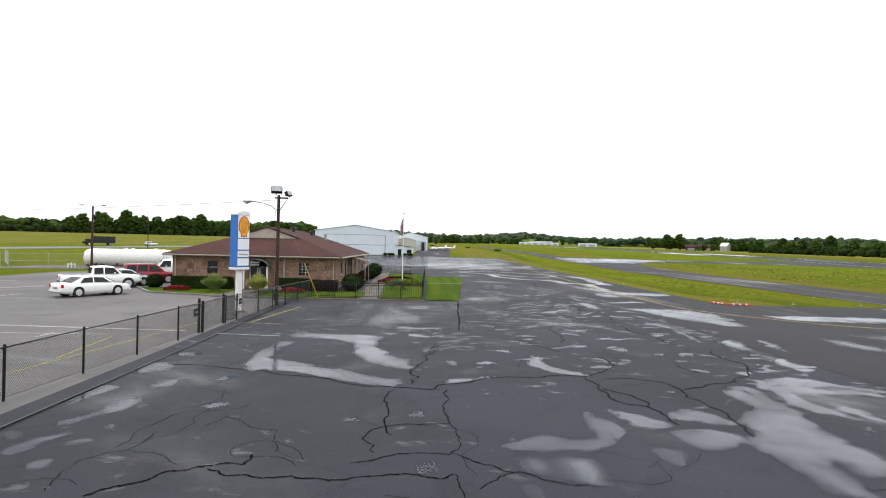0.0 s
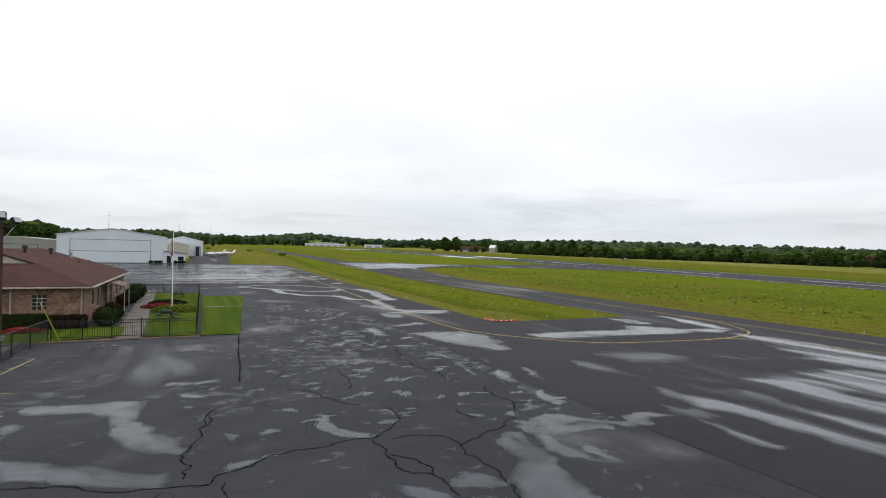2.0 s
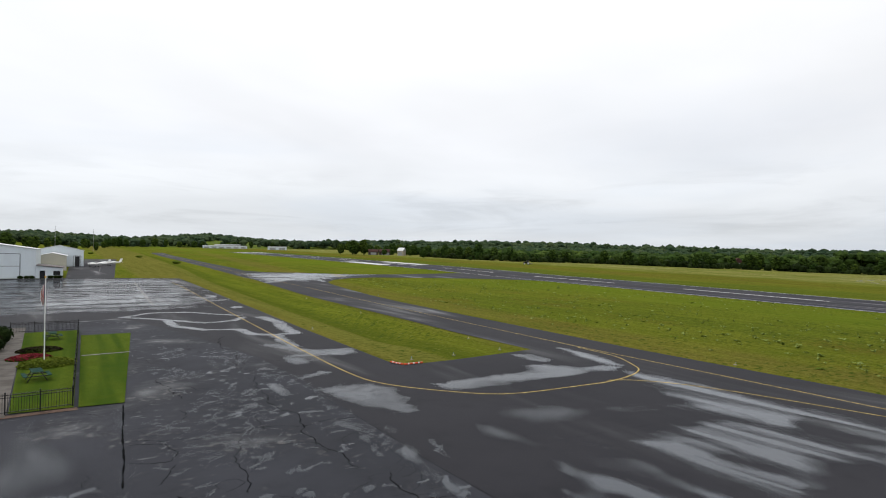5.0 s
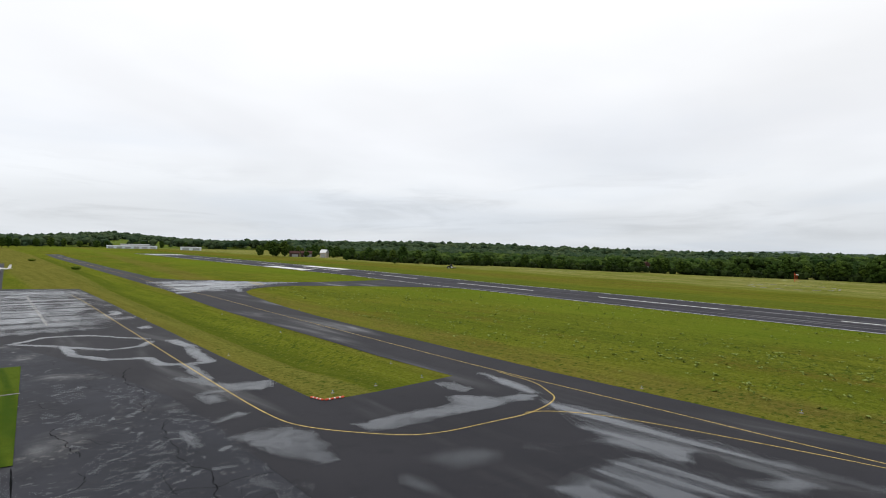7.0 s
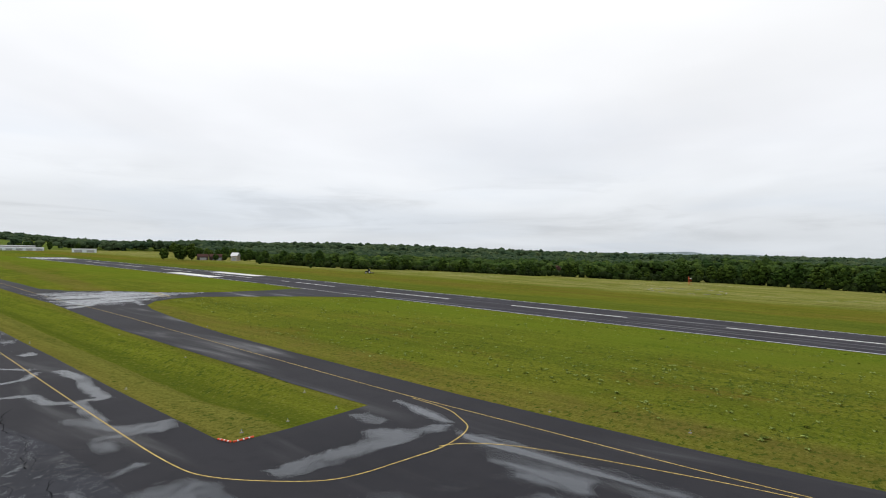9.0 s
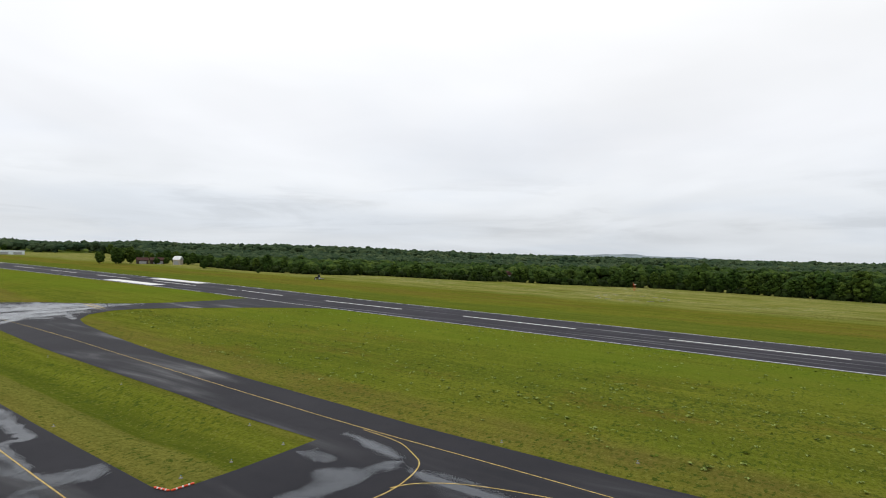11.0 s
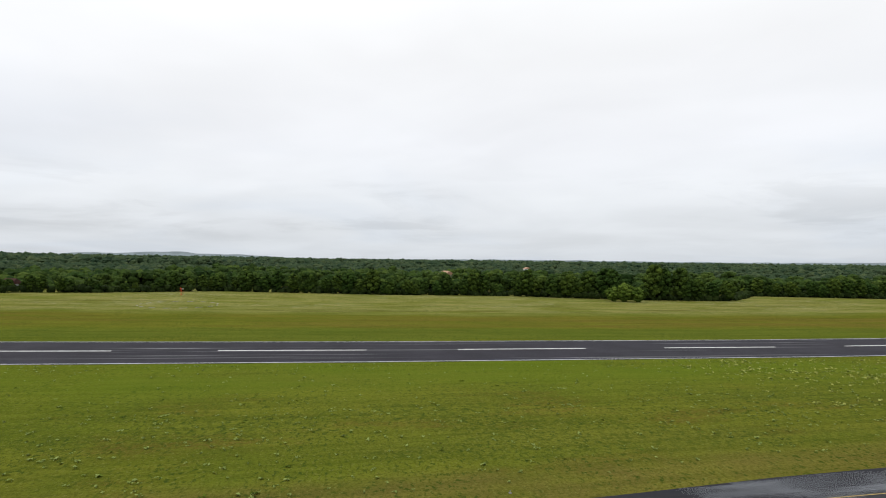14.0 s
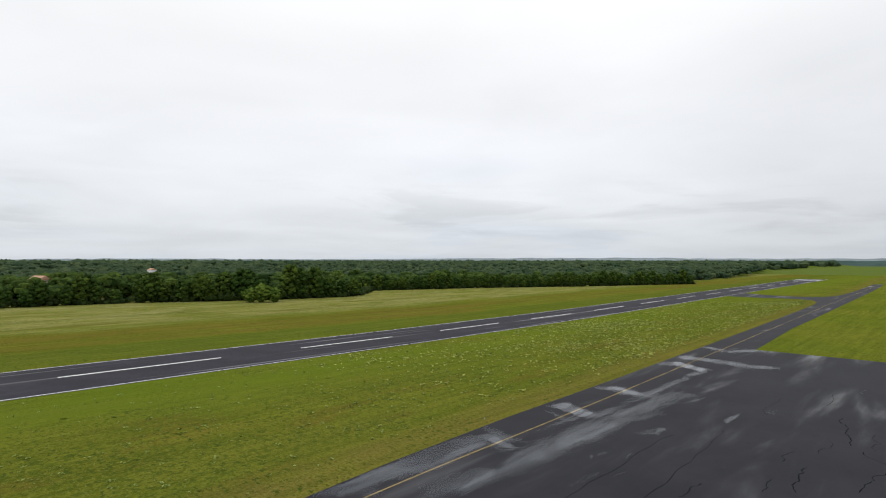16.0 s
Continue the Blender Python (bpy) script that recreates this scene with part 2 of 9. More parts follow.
def grass(name="rough_grass"):
    """Mown airfield grass: yellow-green, with bands along the pavements and the runway, and weedy patches."""
    k = Nodes(name)
    sep = k.n.new("ShaderNodeSeparateXYZ")
    k.l.new(k.place, sep.inputs[0])
    px, py = sep.outputs["X"], sep.outputs["Y"]
    broad, mid = k.noise(0.018, 5, 0.6), k.noise(0.16, 6, 0.62)
    blades, fine = k.noise(2.4, 6, 0.75), k.noise(11.0, 4, 0.75)
    mown = k.noise(0.55, 5, 0.65, (1.0, 0.045, 1.0), -1.5, 0.2)
    c = k.mix(k.fit(broad, 0.32, 0.68), (0.104, 0.135, 0.0135), (0.140, 0.154, 0.0185))
    c = k.mix(k.fit(mid, 0.42, 0.72, 0, 0.5), c, (0.082, 0.112, 0.0120))
    straw = k.noise(0.05, 5, 0.6, (1.0, 0.16, 1.0), 0, 0.5)
    c = k.mix(k.fit(straw, 0.54, 0.74, 0, 0.45), c, (0.150, 0.138, 0.026))
    wander = k.math("MULTIPLY", k.math("SUBTRACT", k.noise(0.09, 4), 0.5), 7.0)
    # leafy weed patches in the infield
    weedy = k.math("MULTIPLY", k.math("MULTIPLY", k.fit(px, 54, 62), k.fit(px, 84, 100, 1, 0.15)), k.fit(k.noise(0.045, 4, 0.6, (1, 0.5, 1)), 0.46, 0.58))
    leafy = k.fit(k.noise(0.85, 6, 0.7), 0.46, 0.60)
    c = k.mix(k.math("MULTIPLY", weedy, k.fit(leafy, 0, 1, 0.1, 0.70)), c, (0.056, 0.084, 0.012))
    # trampled brown patches
    brown = k.math("MULTIPLY", k.fit(k.noise(0.075, 5, 0.65, (1, 0.35, 1)), 0.52, 0.64), k.math("MULTIPLY", k.fit(px, 50, 54), k.fit(px, 70, 120, 1, 0.3)))
    c = k.mix(k.math("MULTIPLY", brown, k.fit(k.noise(1.1, 5, 0.7), 0.4, 0.6, 0.2, 0.8)), c, (0.128, 0.096, 0.020))
    # thin dry margin beside the taxiway
    off = k.math("SUBTRACT", k.math("SUBTRACT", k.math("SUBTRACT", px, 47.5), k.math("MULTIPLY", k.math("MAXIMUM", k.math("SUBTRACT", py, 40.0), 0.0), 0.10)),
                 k.math("MULTIPLY", k.math("MAXIMUM", k.math("MULTIPLY", py, -1.0), 0.0), 0.028))
    off = k.math("ADD", off, wander)
    dry = k.math("MULTIPLY", k.fit(off, -4, 0), k.fit(off, 5, 11, 1, 0))
    c = k.mix(k.math("MULTIPLY", dry, k.fit(mid, 0.3, 0.7, 0.35, 0.85)), c, (0.150, 0.124, 0.031))
    # dry shoulders of the ditch
    bank = k.math("ABSOLUTE", k.math("SUBTRACT", px, k.math("ADD", 26.25, k.math("MULTIPLY", py, 0.055))))
    bank = k.math("ADD", bank, k.math("MULTIPLY", wander, 0.25))
    strip = k.math("MULTIPLY", k.math("MULTIPLY", k.fit(py, 40, 50), k.fit(px, 14, 18)), k.fit(px, 48, 50, 1, 0))
    across = k.math("ADD", k.math("SUBTRACT", px, k.math("ADD", 24.0, k.math("MULTIPLY", py, 0.045))), k.math("MULTIPLY", wander, 0.22))
    c = k.mix(k.math("MULTIPLY", k.math("MULTIPLY", strip, k.fit(across, 0.2, 1.2, 1, 0)), 0.75), c, (0.150, 0.145, 0.034))
    c = k.mix(k.math("MULTIPLY", k.math("MULTIPLY", strip, k.math("MULTIPLY", k.fit(across, 0.3, 1.4), k.fit(across, 3.0, 6.0, 1, 0))), 0.65), c, (0.058, 0.082, 0.010))
    shoulder = k.math("MULTIPLY", strip, k.fit(bank, 5.0, 8.0))
    c = k.mix(k.math("MULTIPLY", shoulder, 0.45), c, (0.142, 0.124, 0.028))
    # mower passes: a green verge beside the runway, browner cut hay behind it, tall pale grass by the wood
    wob = k.math("ADD", px, k.math("MULTIPLY", k.noise(0.012, 3), 26.0))
    verge = k.math("MULTIPLY", k.fit(wob, 170, 176), k.fit(wob, 195, 203, 1, 0))
    c = k.mix(k.math("MULTIPLY", verge, 0.6), c, (0.082, 0.112, 0.017))
    hay = k.math("MULTIPLY", k.fit(wob, 198, 208), k.fit(wob, 232, 256, 1, 0))
    c = k.mix(k.math("MULTIPLY", hay, k.fit(k.noise(0.07, 4, 0.6, (1, 0.1, 1)), 0.40, 0.62, 0.15, 0.85)), c, (0.142, 0.108, 0.022))
    tall = k.fit(wob, 240, 268)
    c = k.mix(k.math("MULTIPLY", tall, k.fit(k.noise(0.10, 5, 0.6, (1, 0.35, 1)), 0.36, 0.62, 0.25, 0.95)), c, (0.230, 0.228, 0.072))
    flowers = k.math("MULTIPLY", k.fit(wob, 250, 290), k.fit(k.noise(0.03, 4, 0.6, (1, 0.5, 1)), 0.50, 0.62))
    c = k.mix(k.math("MULTIPLY", flowers, k.fit(k.noise(0.55, 6, 0.75, (1, 0.4, 1)), 0.52, 0.62, 0, 0.8)), c, (0.40, 0.39, 0.24))
    # thin brown ridges left between mower passes
    ridges = k.fit(k.math("ABSOLUTE", k.math("SUBTRACT", k.noise(0.055, 3, 0.5, (1, 0.05, 1), -1.5, 0.2), 0.5)), 0.0, 0.012, 1, 0)
    c = k.mix(k.math("MULTIPLY", k.math("MULTIPLY", ridges, k.fit(wob, 185, 205)), 0.6), c, (0.082, 0.066, 0.015))
    # unmown meadow on the north-west slope
    meadow = k.math("MULTIPLY", k.fit(px, -95, -60, 1, 0), k.fit(k.math("ADD", k.math("MULTIPLY", px, -0.5), k.math("MULTIPLY", py, 0.87)), 285, 300))
    c = k.mix(k.math("MULTIPLY", meadow, k.fit(k.noise(0.06, 4, 0.6), 0.3, 0.7, 0.4, 0.95)), c, (0.165, 0.155, 0.045))
    c = k.mix(1.0, c, k.mix(k.fit(mown, 0.36, 0.64), (0.84, 0.86, 0.84), (1.12, 1.10, 1.08)), "MULTIPLY")
    c = k.mix(k.fit(blades, 0.40, 0.54, 0.56, 0.0), c, (0.050, 0.064, 0.0070))
    c = k.mix(k.fit(fine, 0.52, 0.75, 0, 0.35), c, (0.178, 0.180, 0.046))
    # leafy specks, thick in places, and a rough sward
    specks = k.math("MULTIPLY", k.fit(k.noise(1.5, 4, 0.7, (0.7, 1.0, 1.0)), 0.53, 0.62), k.fit(k.noise(0.07, 4, 0.6), 0.38, 0.58, 0.30, 1.0))
    c = k.mix(specks, c, (0.044, 0.070, 0.011))
    c = k.mix(k.math("MULTIPLY", k.fit(k.noise(2.3, 3, 0.7), 0.57, 0.66, 0, 0.6), k.fit(px, 120, 170, 1, 0.3)), c, (0.185, 0.190, 0.045))
    fresh = k.math("MULTIPLY", k.math("MULTIPLY", k.fit(px, 80, 112), k.fit(px, 126, 128, 1, 0)), k.fit(k.noise(0.05, 4, 0.6, (1.0, 0.4, 1.0)), 0.36, 0.60, 0.15, 0.55))
    c = k.mix(fresh, c, (0.098, 0.146, 0.0125))
    c = k.mix(1.0, c, (0.97, 0.94, 0.97), "MULTIPLY")
    k.bump(k.math("ADD", blades, k.math("MULTIPLY", fine, 0.4)), 1.0, 0.2)
    return k.done(c, 1.0, 0.0, 0.0)


M_GRASS = grass()


def lawn_grass():
    """A watered lawn with faint mower lanes."""
    k = Nodes("mown_lawn")
    lanes = k.noise(0.75, 2, 0.4, (1.0, 0.05, 1.0), 4, 0.1)
    c = k.mix(k.fit(lanes, 0.4, 0.6), (0.036, 0.066, 0.006), (0.078, 0.108, 0.011))
    c = k.mix(k.fit(k.noise(0.5, 5, 0.6), 0.4, 0.7, 0, 0.7), c, (0.060, 0.080, 0.007))
    fine = k.noise(11.0, 4, 0.7)
    c = k.mix(k.fit(fine, 0.42, 0.66, 0, 0.7), c, (0.022, 0.044, 0.004))
    c = k.mix(k.fit(k.noise(1.6, 6, 0.7), 0.45, 0.7, 0, 0.55), c, (0.030, 0.058, 0.004))
    k.bump(fine, 0.7, 0.05)
    return k.done(c, 1.0, 0.0, 0.02)


M_LAWN = lawn_grass()


def shingles():
    """Brown asphalt shingles in courses."""
    k = Nodes("brown_shingles")
    sep = k.n.new("ShaderNodeSeparateXYZ")
    k.l.new(k.place, sep.inputs[0])
    course = k.math("FRACT", k.math("MULTIPLY", sep.outputs["Z"], 18.0))
    c = k.mix(k.fit(k.noise(0.5, 5), 0.3, 0.7), (0.052, 0.027, 0.024), (0.074, 0.038, 0.033))
    c = k.mix(k.fit(k.noise(7.0, 3, 0.6, (1, 1, 4)), 0.45, 0.7, 0, 0.6), c, (0.055, 0.030, 0.027))
    c = k.mix(k.fit(course, 0.80, 0.95, 0, 0.5), c, (0.035, 0.02, 0.018))
    k.bump(course, 0.5, 0.012)
    return k.done(c, 0.95, 0.0, 0.06)


M_SHINGLE = shingles()


def brickwork():
    """Tumbled brown brick with pale joints."""
    k = Nodes("tumbled_brown_brick")
    sep = k.n.new("ShaderNodeSeparateXYZ")
    k.l.new(k.place, sep.inputs[0])
    joined = k.n.new("ShaderNodeCombineXYZ")
    k.l.new(k.math("ADD", sep.outputs["X"], sep.outputs["Y"]), joined.inputs[0])
    k.l.new(sep.outputs["Z"], joined.inputs[1])
    b = k.n.new("ShaderNodeTexBrick")
    for key, v in (("Scale", 1.0), ("Mortar Size", 0.007), ("Brick Width", 0.215), ("Row Height", 0.075), ("Bias", 0.0)):
        b.inputs[key].default_value = v
    b.inputs["Color1"].default_value = (0.165, 0.080, 0.048, 1)
    b.inputs["Color2"].default_value = (0.31, 0.180, 0.112, 1)
    b.inputs["Mortar"].default_value = (0.30, 0.27, 0.23, 1)
    k.l.new(joined.outputs[0], b.inputs["Vector"])
    c = k.mix(k.fit(k.noise(1.3, 7, 0.75), 0.42, 0.62, 0, 0.8), b.outputs[0], (0.095, 0.054, 0.038))
    c = k.mix(k.fit(k.noise(2.6, 5, 0.6), 0.55, 0.7, 0, 0.6), c, (0.44, 0.33, 0.25))
    k.bump(b.outputs[1], -0.4, 0.008)
    return k.done(c, 0.9, 0.0, 0.1)


M_BRICK = brickwork()


def ribbed(name, colour, pitch, axis="X"):
    """Ribbed sheet metal, ribs upright."""
    k = Nodes(name)
    sep = k.n.new("ShaderNodeSeparateXYZ")
    k.l.new(k.place, sep.inputs[0])
    rib = k.math("FRACT", k.math("MULTIPLY", k.math("ADD", sep.outputs["X"], sep.outputs["Y"]), 1.0 / pitch))
    c = k.mix(k.fit(k.noise(0.4, 5), 0.35, 0.7), colour, tuple(v * 0.95 for v in colour))
    c = k.mix(k.fit(rib, 0.86, 0.96, 0, 0.3), c, tuple(v * 0.6 for v in colour))
    c = k.mix(k.fit(k.noise(1.0, 4, 0.6, (3, 3, 0.15)), 0.55, 0.78, 0, 0.18), c, tuple(v * 0.62 for v in colour))
    k.bump(rib, 0.4, 0.02)
    return k.done(c, 0.45, 0.15)


M_HANGAR = ribbed("white_sheet_metal", (0.62, 0.68, 0.73), 0.30)
M_HANGAR_B = ribbed("beige_sheet_metal", (0.50, 0.47, 0.40), 0.30)
M_HANGAR_G = ribbed("grey_sheet_metal", (0.27, 0.27, 0.25), 0.30)
M_ROOFMETAL = ribbed("pale_metal_roofing", (0.62, 0.63, 0.63), 0.45)
M_SEAM = painted("dark_joint_rubber", (0.03, 0.03, 0.035), 0.6)
M_BLACKIRON = painted("black_coated_steel", (0.012, 0.012, 0.013), 0.4, 0.2)
M_WIRE = painted("dark_fence_wire", (0.03, 0.03, 0.03), 0.5, 0.3)
M_GALV = painted("galvanised_steel", (0.36, 0.37, 0.38), 0.45, 0.6)
M_WOODPOLE = painted("brown_treated_pole", (0.050, 0.026, 0.017), 0.8, 0, 0.4, 1.5, 30)
M_WHITE = painted("white_paint", (0.76, 0.76, 0.75), 0.4, 0, 0.1)
M_CREAM = painted("cream_trim_paint", (0.40, 0.35, 0.285), 0.5, 0, 0.15)
M_BROWN = painted("dark_brown_paint", (0.05, 0.03, 0.022), 0.5)
M_YELLOW = painted("yellow_road_paint", (0.52, 0.38, 0.12), 0.8, 0, 0.45, 2.0, 25, 0.15)
M_PALEYELLOW = painted("worn_yellow_paint", (0.34, 0.29, 0.11), 0.8, 0, 0.5, 2.0, 25, 0.15)
M_DULLWHITE = painted("worn_white_paint", (0.34, 0.34, 0.33), 0.8, 0, 0.5, 1.2, 25, 0.15)
M_LINE = painted("white_road_paint", (0.68, 0.68, 0.66), 0.8, 0, 0.25, 1.2, 25, 0.15)
M_PALELINE = painted("faded_white_paint", (0.13, 0.13, 0.13), 0.8, 0, 0.5, 1.2, 25, 0.15)
M_YELGUARD = painted("yellow_plastic", (0.62, 0.52, 0.03), 0.4)
M_BLUE = painted("blue_sign_face", (0.025, 0.15, 0.47), 0.35, 0, 0.1)
M_SIGNWHITE = painted("white_sign_face", (0.78, 0.79, 0.80), 0.35, 0, 0.06)
M_SIGNRED = painted("red_sign_vinyl", (0.60, 0.03, 0.02), 0.4)
M_SIGNGOLD = painted("gold_sign_vinyl", (0.80, 0.42, 0.02), 0.4)
M_INK = painted("black_lettering", (0.02, 0.02, 0.025), 0.5)
M_CONCRETE = painted("worn_concrete", (0.115, 0.104, 0.094), 0.9, 0, 0.3, 0.8, 18, 0.1)
M_KERB = painted("weathered_kerb_concrete", (0.21, 0.20, 0.19), 0.9, 0, 0.35, 1.0, 18, 0.1)
M_TAR = painted("black_crack_sealer", (0.006, 0.006, 0.007), 0.95, 0, 0.3, 3.0, 60.0, 0.02)
M_BARK = painted("tree_bark", (0.030, 0.024, 0.018), 0.9, 0, 0.4, 1.5, 12)
M_LEAF = island_leaves("broadleaf_foliage", (0.014, 0.029, 0.007), (0.066, 0.102, 0.021))
# lighter copy of the leaf greens that makes the field bush look sun-lit
M_BUSHLEAF = island_leaves("sunlit_bush_foliage", (0.036, 0.066, 0.012), (0.105, 0.150, 0.030))
M_WOODLEAF = island_leaves("wood_canopy_foliage", (0.014, 0.029, 0.008), (0.058, 0.090, 0.021), by_tree=True)
# far trees: the blue-green tint puts distance haze into the leaf colour
M_FARLEAF = island_leaves("haze_tinted_foliage", (0.024, 0.042, 0.026), (0.058, 0.082, 0.046), by_tree=True)
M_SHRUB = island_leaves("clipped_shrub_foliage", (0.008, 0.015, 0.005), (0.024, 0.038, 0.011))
M_MAROON = island_leaves("maroon_shrub_foliage", (0.014, 0.009, 0.007), (0.036, 0.022, 0.015))
M_TALLGRASS = island_leaves("ornamental_grass", (0.26, 0.29, 0.095), (0.50, 0.52, 0.21))
M_REDFLOWER = island_leaves("red_flowers", (0.16, 0.012, 0.022), (0.40, 0.05, 0.075))
M_LIME = island_leaves("lime_bedding_leaves", (0.10, 0.12, 0.014), (0.24, 0.25, 0.035))
M_WEED = island_leaves("pale_weed_flowers", (0.19, 0.225, 0.055), (0.36, 0.38, 0.13))
M_LEAFWEED = island_leaves("broad_weed_leaves", (0.085, 0.120, 0.014), (0.130, 0.165, 0.024))
M_DARKWEED = island_leaves("dark_weed_leaves", (0.060, 0.088, 0.010), (0.090, 0.124, 0.015))
M_MULCH = painted("bark_mulch", (0.10, 0.055, 0.035), 0.95, 0, 0.5, 2.0, 20)
M_TYRE = painted("black_rubber", (0.015, 0.015, 0.016), 0.7)
M_CHROME = painted("brushed_alloy", (0.58, 0.59, 0.61), 0.4, 0.35, 0.15)
M_CARWHITE = painted("white_car_paint", (0.78, 0.78, 0.76), 0.16, 0, 0.05)
M_CARRED = painted("red_car_paint", (0.24, 0.010, 0.020), 0.15, 0, 0.08)
M_CARSILVER = painted("silver_car_paint", (0.34, 0.36, 0.39), 0.2, 0.5, 0.08)
M_CARBLACK = painted("black_truck_paint", (0.02, 0.02, 0.022), 0.25, 0, 0.1)
M_TAIL = painted("red_lamp_lens", (0.42, 0.01, 0.012), 0.2)
M_HEADLAMP = painted("clear_lamp_lens", (0.70, 0.72, 0.74), 0.1)
M_AMBERRED = painted("orange_red_plastic", (0.62, 0.07, 0.02), 0.5, 0, 0.2)
M_GREENTABLE = painted("green_table_paint", (0.012, 0.045, 0.034), 0.9, 0, 0.25, 3.0, 60.0, 0.1)
M_CANVASDARK = painted("dark_green_canvas", (0.075, 0.105, 0.085), 0.7)
M_CANVASTAN = painted("tan_canvas", (0.13, 0.10, 0.08), 0.8)
M_CANVASBROWN = painted("brown_canvas", (0.10, 0.045, 0.03), 0.8)
M_MAROONPAINT = painted("maroon_paint", (0.12, 0.02, 0.03), 0.5)
M_ROOFTILE = painted("terracotta_roof", (0.42, 0.25, 0.16), 0.8)
# ridge and hills behind the woods: bluish colours paint the haze
M_RIDGE = painted("dark_haze_tinted_woods", (0.055, 0.085, 0.075), 0.95, 0, 0.3, 0.01, 0.05, 0.0)
M_FAR = painted("haze_painted_hill", (0.16, 0.20, 0.215), 0.95, 0, 0.3, 0.01, 0.05)
M_NAVY = painted("navy_cloth", (0.03, 0.04, 0.12), 0.8)
M_FLAGRED = painted("red_cloth", (0.40, 0.03, 0.04), 0.8)


def glass_dark(name, colour):
    k = Nodes(name)
    return k.done(k.mix(k.noise(1.5, 2), colour, tuple(c * 0.6 for c in colour)), 0.04, 0.0, 0.6)


M_GLASS = glass_dark("dark_window_glass", (0.014, 0.016, 0.018))
M_LAMPGLASS = glass_dark("frosted_lamp_glass", (0.40, 0.42, 0.43))


# ---- building blocks ----
def part(name, bm, material, parent=None, label="", smooth=False):
    """Links a bmesh as one mesh object, under a thing or a part."""
    me = bpy.data.meshes.new(name)
    bm.to_mesh(me)
    bm.free()
    return part_of(name, me, material, parent, label, smooth)


def part_of(name, me, material, parent=None, label="", smooth=False):
    if material and not me.materials:
        me.materials.append(material)
    if smooth:
        me.polygons.foreach_set("use_smooth", [True] * len(me.polygons))
    ob = new(name, me)
    if parent:
        ob.parent = parent
    if label:
        ob["label"] = label
    return ob


def thing(name, label, category, at=(0, 0, 0), turn=0.0, group="", kind=""):
    ob = new(name)
    ob.matrix_basis = pose(*at, 0, 0, turn)
    return tagged(ob, label, category, group, kind)


def add_box(bm, lo, hi, bevel=0.0):
    made = bmesh.ops.create_cube(bm, size=1.0)["verts"]
    for v in made:
        v.co = Vector(((lo[i] + hi[i]) / 2 + v.co[i] * (hi[i] - lo[i]) for i in range(3)))
    if bevel:
        edges = {e for v in made for e in v.link_edges}
        bmesh.ops.bevel(bm, geom=list(edges), offset=bevel, segments=2, affect="EDGES")
    return made


def box(lo, hi, bevel=0.0):
    bm = bmesh.new()
    add_box(bm, lo, hi, bevel)
    return bm


def add_tube(bm, a, b, r0, r1=None, sides=8):
    """A closed round bar from a to b."""
    a, b, r1 = Vector(a), Vector(b), r0 if r1 is None else r1
    q = (b - a).to_track_quat("Z", "Y")
    rings = []
    for p, r in ((a, r0), (b, r1)):
        rings.append([bm.verts.new(p + q @ Vector((r * math.cos(2 * math.pi * i / sides), r * math.sin(2 * math.pi * i / sides), 0))) for i in range(sides)])
    for i in range(sides):
        j = (i + 1) % sides
        bm.faces.new((rings[0][i], rings[0][j], rings[1][j], rings[1][i]))
    bm.faces.new(rings[0][::-1])
    bm.faces.new(rings[1])


def tube(a, b, r0, r1=None, sides=8):
    bm = bmesh.new()
    add_tube(bm, a, b, r0, r1, sides)
    return bm


def pipe(points, radius, sides=6):
    bm = bmesh.new()
    for a, b in zip(points, points[1:]):
        add_tube(bm, a, b, radius, radius, sides)
    return bm


def loft(bm, rings, caps=True):
    """Skins a row of rings with equal numbers of points."""
    made = [[bm.verts.new(p) for p in ring] for ring in rings]
    n = len(made[0])
    for r0, r1 in zip(made, made[1:]):
        for i in range(n):
            bm.faces.new((r0[i], r0[(i + 1) % n], r1[(i + 1) % n], r1[i]))
    if caps:
        bm.faces.new(made[0][::-1])
        bm.faces.new(made[-1])
    return made


# ---- the lie of the land ----
APRON_Y = (-3000, -600, -140, 120, 200, 260, 350, 500, 900, 1500, 5000)
APRON_Z = (-4, -3.5, 0, 0, 0.7, 2.2, 3.4, 5, 12, 18, 18)
RUNWAY_Y = (-3000, -1150, -820, -380, -240, -120, 0, 60, 120, 160, 210, 350, 500, 700, 900, 1500, 5000)
RUNWAY_Z = (-6, -5.5, -3.4, -3.4, -3.4, -2.6, -1.13, -0.17, 0.9, 1.55, 2.75, 4.9, 7.0, 9.5, 12.5, 16, 16)
RUNWAY_X = 143.2


def ease(a, b, x):
    k = np.clip((np.asarray(x, float) - a) / (b - a), 0, 1)
    return k * k * (3 - 2 * k)


def land(x, y):
    """Height of the graded ground: apron, infield slope, runway and the field rising to the north-west."""
    w = ease(58, 124, x)
    z = (1 - w) * np.interp(y, APRON_Y, APRON_Z) + w * np.interp(y, RUNWAY_Y, RUNWAY_Z)
    up = -0.5 * np.asarray(x, float) + 0.87 * np.asarray(y, float)
    return z + 4.6 * ease(275, 430, up) * ease(0, -80, x)


def ditch(x, y):
    mid = 29.0 + (np.asarray(y, float) - 50) * 0.055
    return -1.15 * (1 - ease(0.3, 5.2, np.abs(x - mid))) * ease(54, 66, y) * ease(230, 190, y)


def steps(*runs):
    out = []
    for a, b, d in runs:
        out += list(np.arange(a, b, d))
    return np.array(out + [runs[-1][1]], float)


